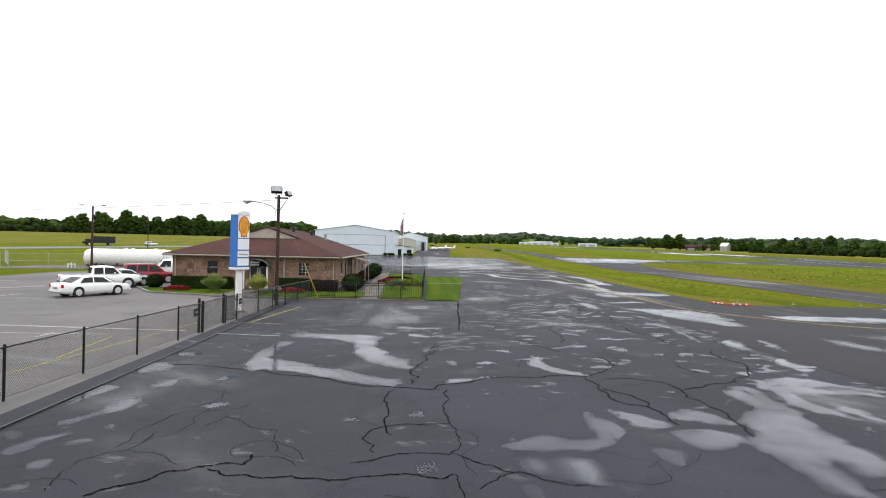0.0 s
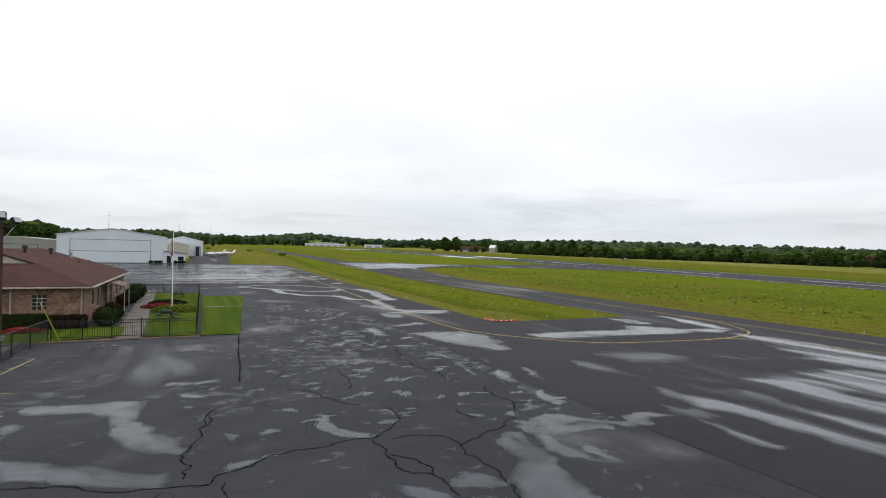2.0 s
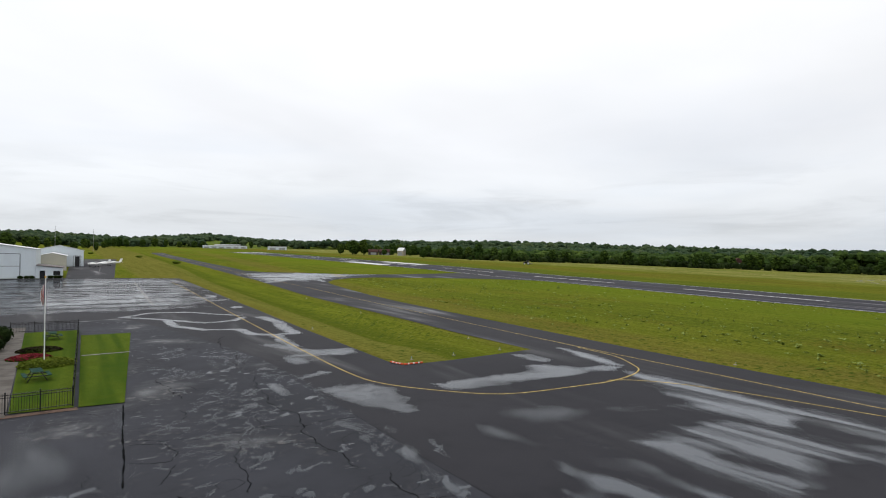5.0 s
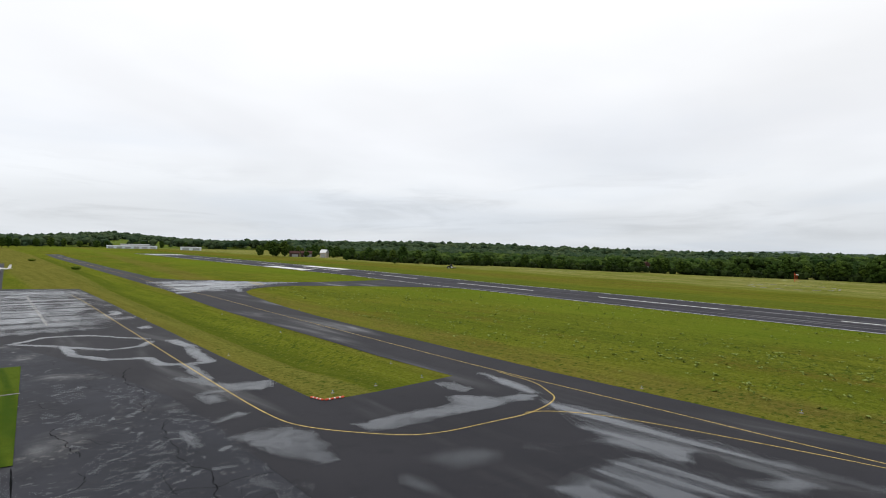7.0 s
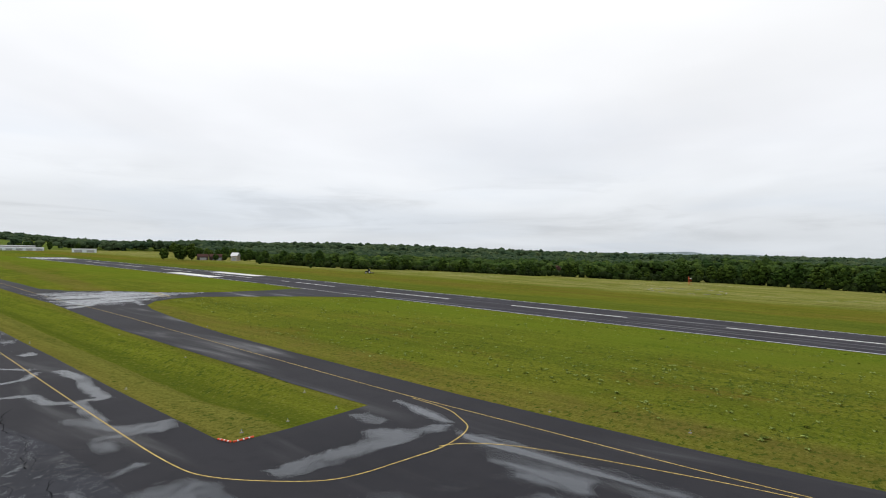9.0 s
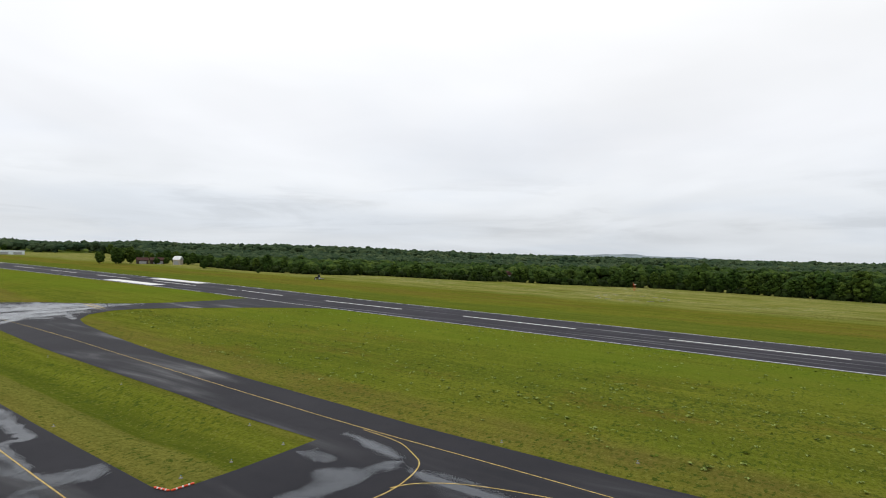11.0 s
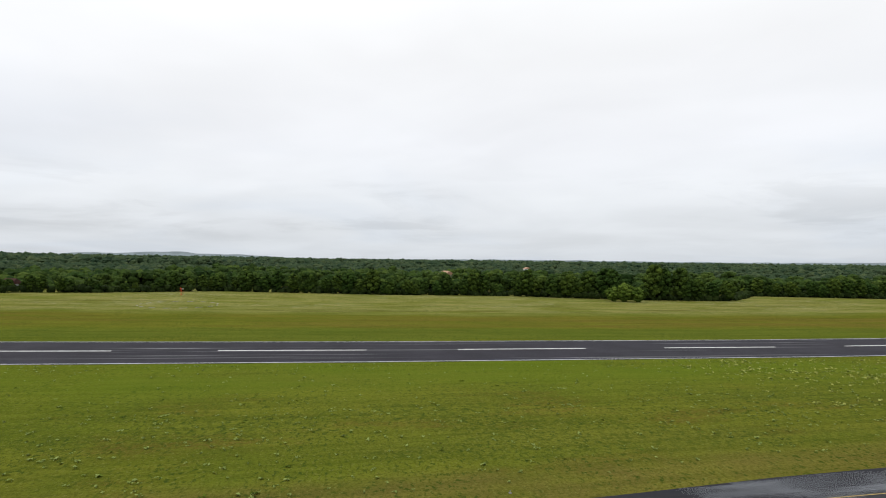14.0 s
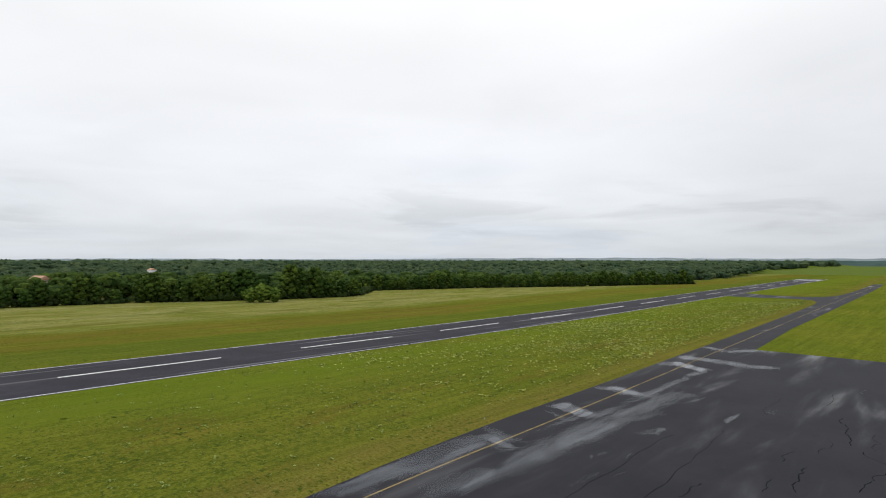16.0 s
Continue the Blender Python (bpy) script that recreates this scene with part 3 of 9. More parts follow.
# outlines of the old apron and of the newer paving
OLD_SEAM = [(11.4, 8), (11.4, 10), (11.3, 27.6), (11.5, 36.6), (12.0, 48), (11.8, 58), (8.5, 78), (3.4, 97.5)]
SOUTH_EDGE = [(11.5, -162), (39.3, -161), (42.8, -223), (44.4, -289), (50, -500), (57, -760), (66, -760), (62.6, -531), (63.5, -485), (68, -464), (80, -457), (100, -467), (127, -490), (127, -442), (120, -440), (82, -429), (68, -418)]
INFIELD_EDGE = [(62, -397), (59, -368), (53.8, -232), (51.6, -160), (50.5, -103), (50.4, -63.5), (49.5, -39), (48, -20), (46.4, 10), (46.4, 20), (47.2, 43), (48.2, 55), (50.2, 80), (52.6, 105), (57.2, 137), (61, 158), (64, 168)]
CONNECTOR_EDGE = [(70, 177), (78, 181), (85, 179), (108, 158), (122, 143.5), (127, 137), (127, 181), (112, 181.5), (99, 186), (90, 193), (82, 203), (73, 217), (62, 226), (56.5, 238), (57, 270), (58, 317), (64, 450), (70, 577), (60, 577), (54, 447), (48.5, 300), (47.2, 261)]
NORTH_EDGE = [(46.8, 189), (41.5, 130), (39.7, 98.5), (38.6, 78), (37.4, 62), (37.2, 48.6), (33, 48.4), (27.4, 48.2), (23.6, 48.3), (21.8, 48.6), (21.2, 50.5), (22.1, 75.5), (23.5, 103), (25.2, 150), (26.3, 190), (26.5, 199), (9, 205), (10, 221), (14.8, 293), (20.5, 380), (-1, 380), (-3.5, 207), (-47, 207), (-47, 95), (-12.6, 95), (-2, 96)]
NEW_EDGE = SOUTH_EDGE + INFIELD_EDGE + CONNECTOR_EDGE + NORTH_EDGE


def inside(outline, x, y):
    """Which places lie within a closed outline."""
    hit = np.zeros(x.shape, bool)
    for (x0, y0), (x1, y1) in zip(outline, np.roll(outline, -1, 0)):
        if y0 != y1:
            hit ^= ((y0 > y) != (y1 > y)) & (x < (x1 - x0) * (y - y0) / (y1 - y0) + x0)
    return hit


def build_ground():
    xs = steps((-4700, -700, 500), (-700, -60, 20), (-60, 132, 3), (132, 420, 12), (420, 1020, 60), (1020, 4900, 300))
    ys = steps((-4700, -1150, 200), (-1150, -200, 25), (-200, 260, 5), (260, 1000, 20), (1000, 1600, 60), (1600, 4900, 300))
    gx, gy = np.meshgrid(xs, ys)
    gz = land(gx, gy) + ditch(gx, gy)
    lumps = np.array([noise.noise((x * 0.11, y * 0.11, 3.1)) for x, y in zip(gx.ravel(), gy.ravel())]).reshape(gx.shape)
    free = ease(52, 60, gx) * ease(124, 116, gx)
    for dx in (-5, 0, 5):
        for dy in (-8, 0, 8):
            free = np.where(inside(np.array(NEW_EDGE, float), gx + dx, gy + dy), 0.0, free)
    gz += 0.10 * lumps * free
    n, m = len(xs), len(ys)
    idx = np.arange(n * m).reshape(m, n)
    faces = np.stack([idx[:-1, :-1], idx[:-1, 1:], idx[1:, 1:], idx[1:, :-1]], -1).reshape(-1, 4)
    me = bpy.data.meshes.new("ground")
    me.from_pydata(np.stack([gx, gy, gz], -1).reshape(-1, 3).tolist(), [], faces.tolist())
    ob = part_of("ground", me, M_GRASS, smooth=True)
    return tagged(ob, "mown yellow-green airfield grass with weedy patches", "grass", kind="structure")


ground = build_ground()


def draped(name, outline, lift, material, label, category, kind="structure", parent=None, thick=0.0):
    """A flat-laid sheet with the given outline that follows the land."""
    bm = bmesh.new()
    verts = [bm.verts.new((x, y, 0)) for x, y in outline]
    from mathutils.geometry import tessellate_polygon
    for tri in tessellate_polygon([[Vector((x, y, 0)) for x, y in outline]]):
        bm.faces.new([verts[i] for i in tri])
    lo_y, hi_y = min(p[1] for p in outline), max(p[1] for p in outline)
    lo_x, hi_x = min(p[0] for p in outline), max(p[0] for p in outline)
    cuts = [((0, float(y), 0), (0, 1, 0)) for y in APRON_Y + RUNWAY_Y if lo_y < y < hi_y]
    cuts += [((0, float(y), 0), (0, 1, 0)) for y in np.arange(-1200, 1000, 20) if lo_y < y < hi_y]
    cuts += [((float(x), 0, 0), (1, 0, 0)) for x in np.arange(58, 126, 6) if lo_x < x < hi_x]
    for co, no in cuts:
        bmesh.ops.bisect_plane(bm, geom=bm.verts[:] + bm.edges[:] + bm.faces[:], plane_co=co, plane_no=no, dist=1e-5)
    for v in bm.verts:
        v.co.z = float(land(v.co.x, v.co.y)) + lift
    bmesh.ops.recalc_face_normals(bm, faces=bm.faces[:])
    if bm.faces and sum(f.normal.z for f in bm.faces) < 0:
        bmesh.ops.reverse_faces(bm, faces=bm.faces[:])
    ob = part(name, bm, material, parent)
    return tagged(ob, label, category, kind=kind)


# ---- pavements ----
apron_old = draped("apron_pavement", OLD_SEAM + [(-2, 96), (-12.6, 95), (-12.6, 8)], 0.04, M_OLD,
                   "old dark asphalt apron, cracked and spotted with puddles", "asphalt apron")
apron_new = draped("taxiway_pavement", NEW_EDGE + OLD_SEAM[::-1] + [(-12.6, 8), (-12.6, -162)], 0.04, M_NEW,
                   "smooth dark wet asphalt taxiway and apron", "taxiway")
runway = draped("runway_pavement", [(126.0, -900), (158.4, -900), (158.4, 575), (126.0, 575)], 0.06, M_RUNWAY,
                "dark grooved asphalt runway with white markings", "runway")
parking = draped("parking_pavement", [(-12.7, -60), (-12.7, 47.0), (-12.9, 92), (-30, 92), (-47, 76), (-47, 64), (-75, 50), (-75, -60)], 0.035, M_PARK,
                 "grey asphalt car park with faint painted bays", "car park")
far_road = draped("country_road", [(-262, -20), (-160, 125), (-130, 180), (-123, 212), (-105, 237), (-90, 262), (-40, 330), (-48, 342), (-97, 276), (-113, 253), (-133, 222), (-146, 200), (-172, 138), (-274, -12)], 0.08, M_ROAD, "pale grey country road through the field", "road")


def ribbon(name, points, width, lift, material, parent, label="", rounds=3):
    """A painted line along a smoothed run of points."""
    p = [Vector((x, y, 0)) for x, y in points]
    for _ in range(rounds):
        q = [p[0]]
        for a, b in zip(p, p[1:]):
            q += [a.lerp(b, 0.25), a.lerp(b, 0.75)]
        p = q + [p[-1]]
    fine = [p[0]]
    for a, b in zip(p, p[1:]):
        for i in range(1, max(1, int((b - a).length / 12)) + 1):
            fine.append(a.lerp(b, i / max(1, int((b - a).length / 12))))
    p = fine
    bm = bmesh.new()
    rows = []
    for i, c in enumerate(p):
        d = (p[min(i + 1, len(p) - 1)] - p[max(i - 1, 0)]).normalized()
        s = Vector((-d.y, d.x, 0)) * width / 2
        rows.append([bm.verts.new((v.x, v.y, float(land(v.x, v.y)) + lift)) for v in (c + s, c - s)])
    for a, b in zip(rows, rows[1:]):
        bm.faces.new((a[0], b[0], b[1], a[1])[::-1])
    bmesh.ops.recalc_face_normals(bm, faces=bm.faces[:])
    if sum(f.normal.z for f in bm.faces) < 0:
        bmesh.ops.reverse_faces(bm, faces=bm.faces[:])
    return part(name, bm, material, parent, label)


ribbon("painted_line", [(21.6, 179), (21.3, 159), (19.7, 121), (17.6, 81.3), (16.5, 59.7), (16.0, 47.5), (16.6, 43), (20.7, 37.4), (23.4, 35.6), (29, 35.0), (32.9, 34.5),
                        (38.3, 35.8), (40.2, 38.6), (41.9, 41.3), (42.5, 47)], 0.125, 0.052, M_YELLOW, apron_new, "yellow lead-in line")
ribbon("painted_line", [(65, 577), (59, 447), (52.8, 300), (51.6, 240), (51.0, 185), (50.0, 142), (46, 90.7), (44.6, 72.6), (42.8, 48), (42.5, 33), (41.5, 11.4), (43.2, -15), (44.2, -35), (44.3, -69.5),
                        (45.2, -120), (46.4, -168), (49.2, -257), (55, -420), (61, -740)], 0.125, 0.056, M_YELLOW, apron_new, "yellow taxiway centre line")
ribbon("painted_line", [(32.6, 35.0), (34.7, 34.0), (37.3, 30.1), (39.3, 21.6), (41.2, 11.4), (42.6, -6)], 0.125, 0.060, M_YELLOW, apron_new, "yellow lead-off line")
ribbon("painted_line", [(12.3, 180), (9.6, 117.4)], 0.35, 0.052, M_DULLWHITE, apron_new, "faded white apron line")
ribbon("painted_line", [(4.4, 219.5), (6.5, 240), (8, 270)], 0.2, 0.052, M_PALELINE, apron_new)
for x in (126.7, 157.7):
    ribbon("edge_line", [(x, -890), (x, 565)], 0.4, 0.072, M_LINE, runway, "white runway edge line", 0)
for i in range(-14, 8):
    a = 36.58 + 60.96 * i
    ribbon("centre_stripe", [(RUNWAY_X, a - 36.58), (RUNWAY_X, a)], 0.95, 0.072, M_LINE, runway, "", 0)
for side in (-1, 1):
    x = RUNWAY_X + side * 11.5
    ribbon("aiming_block", [(x, 255), (x, 300)], 7.0, 0.074, M_LINE, runway, "white aiming point block", 0)
    for j in range(4):
        for y0 in (520, -880):
            x = RUNWAY_X + side * (2.2 + 3.4 * j)
            ribbon("threshold_bar", [(x, y0), (x, y0 + 42)], 1.8, 0.074, M_LINE, runway, "", 0)


for dx in (0.0, 1.6):
    ribbon("hold_line", [(79.8 + dx, 203.9 - dx * 0.1), (77.2 + dx, 187.4 - dx * 0.1)], 0.35, 0.06, M_YELLOW, apron_new, "yellow holding position line", 0)
CRACK_SEED = [10]


def crack(points, width, wander=0.15):
    """A wandering tarred crack through the given turning points."""
    CRACK_SEED[0] += 1
    seed = CRACK_SEED[0]
    rng = random.Random(seed)
    p = [Vector((x, y, 0)) for x, y in points]
    for k in range(4 if len(p) > 4 else 5):
        q = [p[0]]
        for a, b in zip(p, p[1:]):
            s = (b - a).length
            n = Vector((-(b - a).y, (b - a).x, 0)).normalized() if s else Vector()
            q += [a.lerp(b, 0.5) + n * rng.uniform(-wander, wander) * s, b]
        p = q
    bm = bmesh.new()
    rows = []
    for i, c in enumerate(p):
        d = (p[min(i + 1, len(p) - 1)] - p[max(i - 1, 0)]).normalized()
        w = width * rng.uniform(0.3, 1.5) * (0.3 if i in (0, len(p) - 1) else 1)
        s = Vector((-d.y, d.x, 0)) * w / 2
        z = float(land(c.x, c.y)) + 0.047 + 0.0001 * (seed % 30)
        rows.append([bm.verts.new((c + s).to_tuple()[:2] + (z,)), bm.verts.new((c - s).to_tuple()[:2] + (z,))])
    for a, b in zip(rows, rows[1:]):
        bm.faces.new((a[0], a[1], b[1], b[0]))
    return part("crack", bm, M_TAR, apron_new if points[0][0] > 11.9 or points[0][1] < 8 else apron_old)


crack([(-0.1, 47.0), (-1.17, 32.6)], 0.09, 0.012)
crack([(11.9, 56), (11.5, 36.6), (11.3, 27.6), (11.4, 12)], 0.022, 0.012)
crack([(15.5, 27.4), (40, 24.8)], 0.011, 0.02)


# ---- standing water on the pavements ----
WET = []          # every pool and streak: kind (W standing, S thin film, F flecks, D dry gap), fullness, rim, outline or line


def patch(kind, full, rim, *outline):
    WET.append((kind, full, rim, np.array(outline, float), None))


def streak(kind, full, *points):
    p = np.array(points, float)
    WET.append((kind, full, max(0.12, 0.7 * p[:, 2].mean()), p[:, :2], p[:, 2]))


def lattice(x, y, scale, seed):
    """Smooth value noise from -1 to 1, in two octaves."""
    out = np.zeros_like(x)
    for k, amp in ((1.0, 0.68), (2.3, 0.32)):
        table = np.random.RandomState(seed + int(k * 10)).uniform(-1, 1, (64, 64))
        u, v = x * scale * k + 1000.0, y * scale * k + 1000.0
        i, j = np.floor(u).astype(int), np.floor(v).astype(int)
        fu, fv = u - i, v - j
        fu, fv = fu * fu * (3 - 2 * fu), fv * fv * (3 - 2 * fv)
        n = [table[(i + di) % 64, (j + dj) % 64] for di, dj in ((0, 0), (1, 0), (0, 1), (1, 1))]
        out += amp * ((n[0] * (1 - fu) + n[1] * fu) * (1 - fv) + (n[2] * (1 - fu) + n[3] * fu) * fv)
    return out


def depth_of(line, widths, x, y):
    """How far a place lies within an outline, or within a line's width; below nought outside."""
    best = np.full(x.shape, 1e9)
    closed = widths is None
    ends = list(zip(line, np.roll(line, -1, 0))) if closed else list(zip(line, line[1:]))
    for i, (a, b) in enumerate(ends):
        d = b - a
        u = np.clip(((x - a[0]) * d[0] + (y - a[1]) * d[1]) / max(1e-9, d @ d), 0, 1)
        away = np.hypot(x - a[0] - u * d[0], y - a[1] - u * d[1])
        best = np.minimum(best, away if closed else away - (widths[i] * (1 - u) + widths[i + 1] * u))
    return np.where(inside(line, x, y), best, -best) if closed else -best


# the old apron, the new apron, the bend of the taxiway
patch("W", 1, 0.25, (-12.2, 23.1), (-12.3, 24.1), (-12.0, 24.5), (-11.2, 24.4), (-11.0, 23.8), (-11.0, 23.3), (-11.3, 23.0), (-11.9, 22.8))
patch("W", 0.9, 0.2, (-10.6, 21.3), (-10.6, 21.8), (-10.5, 22.1), (-10.0, 22.5), (-9.7, 22.6), (-9.7, 22.3), (-10.2, 22.1), (-10.1, 21.7), (-10.2, 21.4))
patch("W", 1, 0.2, (-12.3, 19.5), (-12.3, 20.0), (-12.3, 20.5), (-12.2, 21.2), (-11.8, 21.4), (-11.5, 21.3), (-11.4, 20.8), (-11.5, 20.2), (-11.6, 19.7), (-11.9, 19.5))
patch("W", 0.9, 0.2, (-11.0, 17.9), (-11.0, 18.4), (-10.8, 19.1), (-10.7, 19.5), (-10.8, 20.1), (-10.5, 20.3), (-10.3, 20.0), (-10.2, 19.5), (-10.3, 19.0), (-10.6, 18.9), (-10.7, 18.4), (-10.8, 18.0))
patch("W", 0.75, 0.2, (-11.1, 16.4), (-11.1, 16.9), (-11.0, 17.2), (-10.8, 17.5), (-10.6, 17.6), (-10.3, 17.6), (-10.5, 17.1), (-10.6, 16.7), (-10.7, 16.4), (-10.9, 16.2))
patch("W", 0.8, 0.2, (-11.8, 17.4), (-11.7, 17.6), (-11.4, 17.4), (-11.2, 17.1), (-11.3, 16.9), (-11.3, 16.8))
patch("W", 0.8, 0.2, (-10.2, 17.0), (-10.1, 17.2), (-9.9, 17.3), (-9.6, 17.1), (-9.7, 16.9), (-9.9, 16.8))
patch("W", 0.8, 0.2, (-10.1, 15.6), (-10.2, 15.8), (-10.1, 16.0), (-9.9, 16.1), (-9.8, 16.0), (-9.8, 15.7), (-9.9, 15.5), (-10.0, 15.5))
patch("W", 0.7, 0.2, (-8.6, 19.4), (-8.5, 19.7), (-8.3, 19.9), (-8.1, 19.9), (-8.0, 19.5), (-8.2, 19.2), (-8.4, 19.2))
patch("W", 0.6, 0.2, (-5.0, 18.4), (-4.8, 18.6), (-4.3, 18.5), (-4.3, 18.3), (-4.7, 18.3))
patch("W", 0.7, 0.2, (-3.5, 19.0), (-3.3, 19.1), (-3.0, 19.1), (-3.0, 18.9), (-3.2, 18.8), (-3.4, 18.8))
patch("W", 1.1, 0.3, (-8.9, 23.9), (-9.0, 25.5), (-9.0, 27.1), (-9.0, 28.3), (-8.5, 28.9), (-8.3, 28.2), (-8.6, 27.3), (-8.4, 26.3), (-8.4, 25.4), (-7.4, 24.7), (-6.6, 24.1), (-5.7, 23.6), (-5.0, 23.1), (-4.2, 22.6), (-3.8, 22.4), (-3.7, 21.8), (-3.9, 21.5), (-4.5, 21.9), (-5.4, 22.4), (-6.4, 22.9), (-7.3, 23.3), (-8.1, 23.6), (-8.6, 23.4))
patch("W", 1.1, 0.4, (-8.9, 30.6), (-8.6, 31.3), (-7.7, 30.9), (-6.7, 30.7), (-5.7, 30.8), (-4.9, 30.4), (-4.8, 28.9), (-5.1, 28.1), (-4.5, 26.9), (-4.0, 25.7), (-3.5, 24.8), (-3.3, 24.4), (-3.5, 23.9), (-4.0, 24.2), (-4.5, 24.8), (-5.0, 25.4), (-5.5, 26.2), (-5.7, 26.9), (-5.4, 27.5), (-5.7, 28.6), (-6.6, 29.5), (-7.6, 29.8), (-8.3, 29.9))
patch("S", 0.6, 0.5, (-7.3, 28.6), (-6.9, 29.3), (-6.2, 28.8), (-6.2, 27.8), (-6.9, 27.8))
patch("W", 0.9, 0.2, (-11.9, 26.0), (-11.8, 26.3), (-11.1, 26.2), (-10.9, 25.8), (-11.3, 25.6), (-11.7, 25.7))
patch("W", 0.8, 0.2, (-9.1, 22.3), (-9.0, 22.6), (-8.6, 22.8), (-8.6, 22.4), (-8.9, 22.2))
patch("S", 0.7, 0.3, (-3.3, 15.9), (-3.1, 16.0), (-2.9, 16.0), (-2.8, 15.7), (-2.9, 15.5), (-3.1, 15.4), (-3.3, 15.5))
patch("S", 0.4, 0.6, (-4.6, 39.3), (-3.8, 40.6), (-3.5, 38.9), (-3.7, 36.3), (-3.9, 34.1), (-4.1, 33.2), (-4.4, 35.3))
patch("W", 0.9, 0.2, (-2.4, 22.2), (-2.2, 22.8), (-1.8, 22.7), (-1.4, 22.7), (-0.8, 23.0), (-1.3, 22.6), (-1.8, 22.3), (-2.3, 22.0))
patch("W", 0.9, 0.2, (-1.2, 24.8), (-0.9, 25.3), (-0.5, 25.1), (-0.6, 24.7), (-1.0, 24.6))
patch("W", 0.9, 0.2, (-2.3, 24.9), (-2.1, 25.4), (-1.8, 25.0), (-2.0, 24.6))
patch("W", 1, 0.25, (0.9, 25.4), (1.2, 26.2), (1.4, 26.1), (1.3, 25.1), (1.3, 24.5), (1.8, 24.1), (2.3, 23.8), (2.4, 23.4), (1.9, 23.3), (1.3, 23.6), (0.9, 23.9), (0.8, 24.6))
patch("W", 0.9, 0.2, (-1.4, 16.9), (-1.2, 17.2), (-0.7, 17.4), (-0.2, 17.6), (-0.1, 17.3), (0.2, 17.2), (0.6, 17.4), (0.7, 17.8), (0.6, 18.2), (0.7, 18.7), (0.8, 19.2), (1.0, 19.3), (1.0, 18.9), (1.3, 18.7), (1.4, 18.4), (1.5, 18.0), (1.5, 17.8), (1.2, 17.5), (0.8, 17.1), (0.4, 16.7), (0.2, 16.6), (-0.3, 16.6), (-0.9, 16.6), (-1.2, 16.6))
patch("W", 0.9, 0.2, (1.6, 19.4), (1.9, 19.4), (2.1, 19.2), (2.4, 18.9), (2.6, 18.6), (2.7, 18.3), (2.5, 18.2), (2.1, 18.1), (1.7, 18.2), (1.6, 18.5), (1.5, 18.9))
patch("S", 0.8, 0.25, (-1.3, 16.2), (-1.0, 16.3), (-0.4, 16.3), (0.0, 16.2), (0.1, 15.9), (0.2, 15.6), (0.2, 15.1), (-0.2, 15.0), (-0.6, 15.1), (-0.9, 15.4), (-1.2, 15.6), (-1.4, 15.8))
patch("S", 0.6, 0.2, (-1.3, 15.1), (-1.1, 15.3), (-1.1, 14.8), (-1.1, 14.5), (-1.4, 14.5), (-1.4, 14.9))
patch("S", 0.6, 0.3, (1.6, 16.8), (1.9, 16.9), (2.2, 16.7), (2.1, 16.2), (1.8, 15.8), (1.6, 16.0), (1.5, 16.4))
patch("S", 0.45, 0.3, (0.4, 15.3), (0.8, 15.6), (0.9, 15.3), (0.5, 14.7), (0.1, 14.6))
patch("W", 0.85, 0.25, (3.0, 19.1), (3.6, 19.6), (4.2, 19.5), (4.4, 18.9), (4.6, 18.4), (4.0, 18.1), (3.7, 18.4), (3.5, 18.7), (3.1, 18.8))
patch("W", 0.95, 0.25, (2.5, 17.8), (3.1, 18.0), (3.6, 18.0), (4.0, 17.7), (4.0, 17.3), (3.5, 16.9), (3.0, 16.6), (2.7, 16.8), (2.5, 17.1), (2.5, 17.5))
patch("W", 1, 0.3, (5.9, 21.7), (6.5, 21.8), (6.5, 21.1), (6.7, 20.5), (6.6, 19.7), (6.4, 19.0), (6.3, 18.5), (6.1, 17.9), (6.2, 17.5), (6.2, 17.0), (6.2, 16.4), (5.5, 15.5), (5.0, 15.4), (5.0, 15.8), (4.9, 16.2), (4.6, 15.5), (4.6, 14.9), (4.5, 14.6), (3.9, 14.6), (3.9, 15.0), (4.0, 15.7), (4.0, 16.2), (3.8, 16.7), (3.8, 17.1), (4.4, 17.7), (4.6, 18.3), (4.7, 18.9), (5.5, 19.7), (5.7, 20.4), (5.7, 21.0))
patch("W", 0.9, 0.3, (7.2, 22.4), (7.9, 22.6), (8.8, 23.2), (9.2, 23.1), (8.8, 22.1), (9.4, 21.9), (10.1, 21.8), (10.5, 21.2), (10.2, 20.8), (9.7, 21.2), (8.9, 21.3), (8.0, 21.0), (7.6, 21.4), (7.1, 21.7))
patch("W", 1, 0.3, (10.4, 26.4), (11.2, 26.7), (10.9, 25.8), (10.8, 24.9), (10.9, 24.5), (10.4, 24.3), (10.1, 24.6), (10.2, 25.4))
patch("W", 0.9, 0.25, (9.7, 23.8), (10.1, 24.0), (10.4, 23.9), (10.0, 23.6), (9.6, 23.5))
patch("W", 0.8, 0.25, (8.3, 24.2), (8.9, 24.5), (9.0, 24.2), (8.4, 23.8))
patch("W", 1, 0.3, (10.8, 30.7), (11.6, 31.1), (11.5, 30.0), (11.1, 28.4), (10.7, 28.3), (10.6, 29.3))
patch("W", 0.9, 0.25, (7.3, 27.3), (7.8, 27.6), (8.0, 27.4), (7.7, 27.0), (7.2, 26.9))
patch("W", 0.9, 0.25, (6.3, 24.6), (6.7, 24.4), (6.8, 23.9), (6.5, 23.7), (6.2, 24.1))
patch("W", 0.9, 0.25, (6.3, 25.7), (6.7, 26.1), (7.2, 26.0), (6.8, 25.7))
patch("W", 0.8, 0.25, (6.5, 23.3), (7.1, 23.6), (6.8, 23.3))
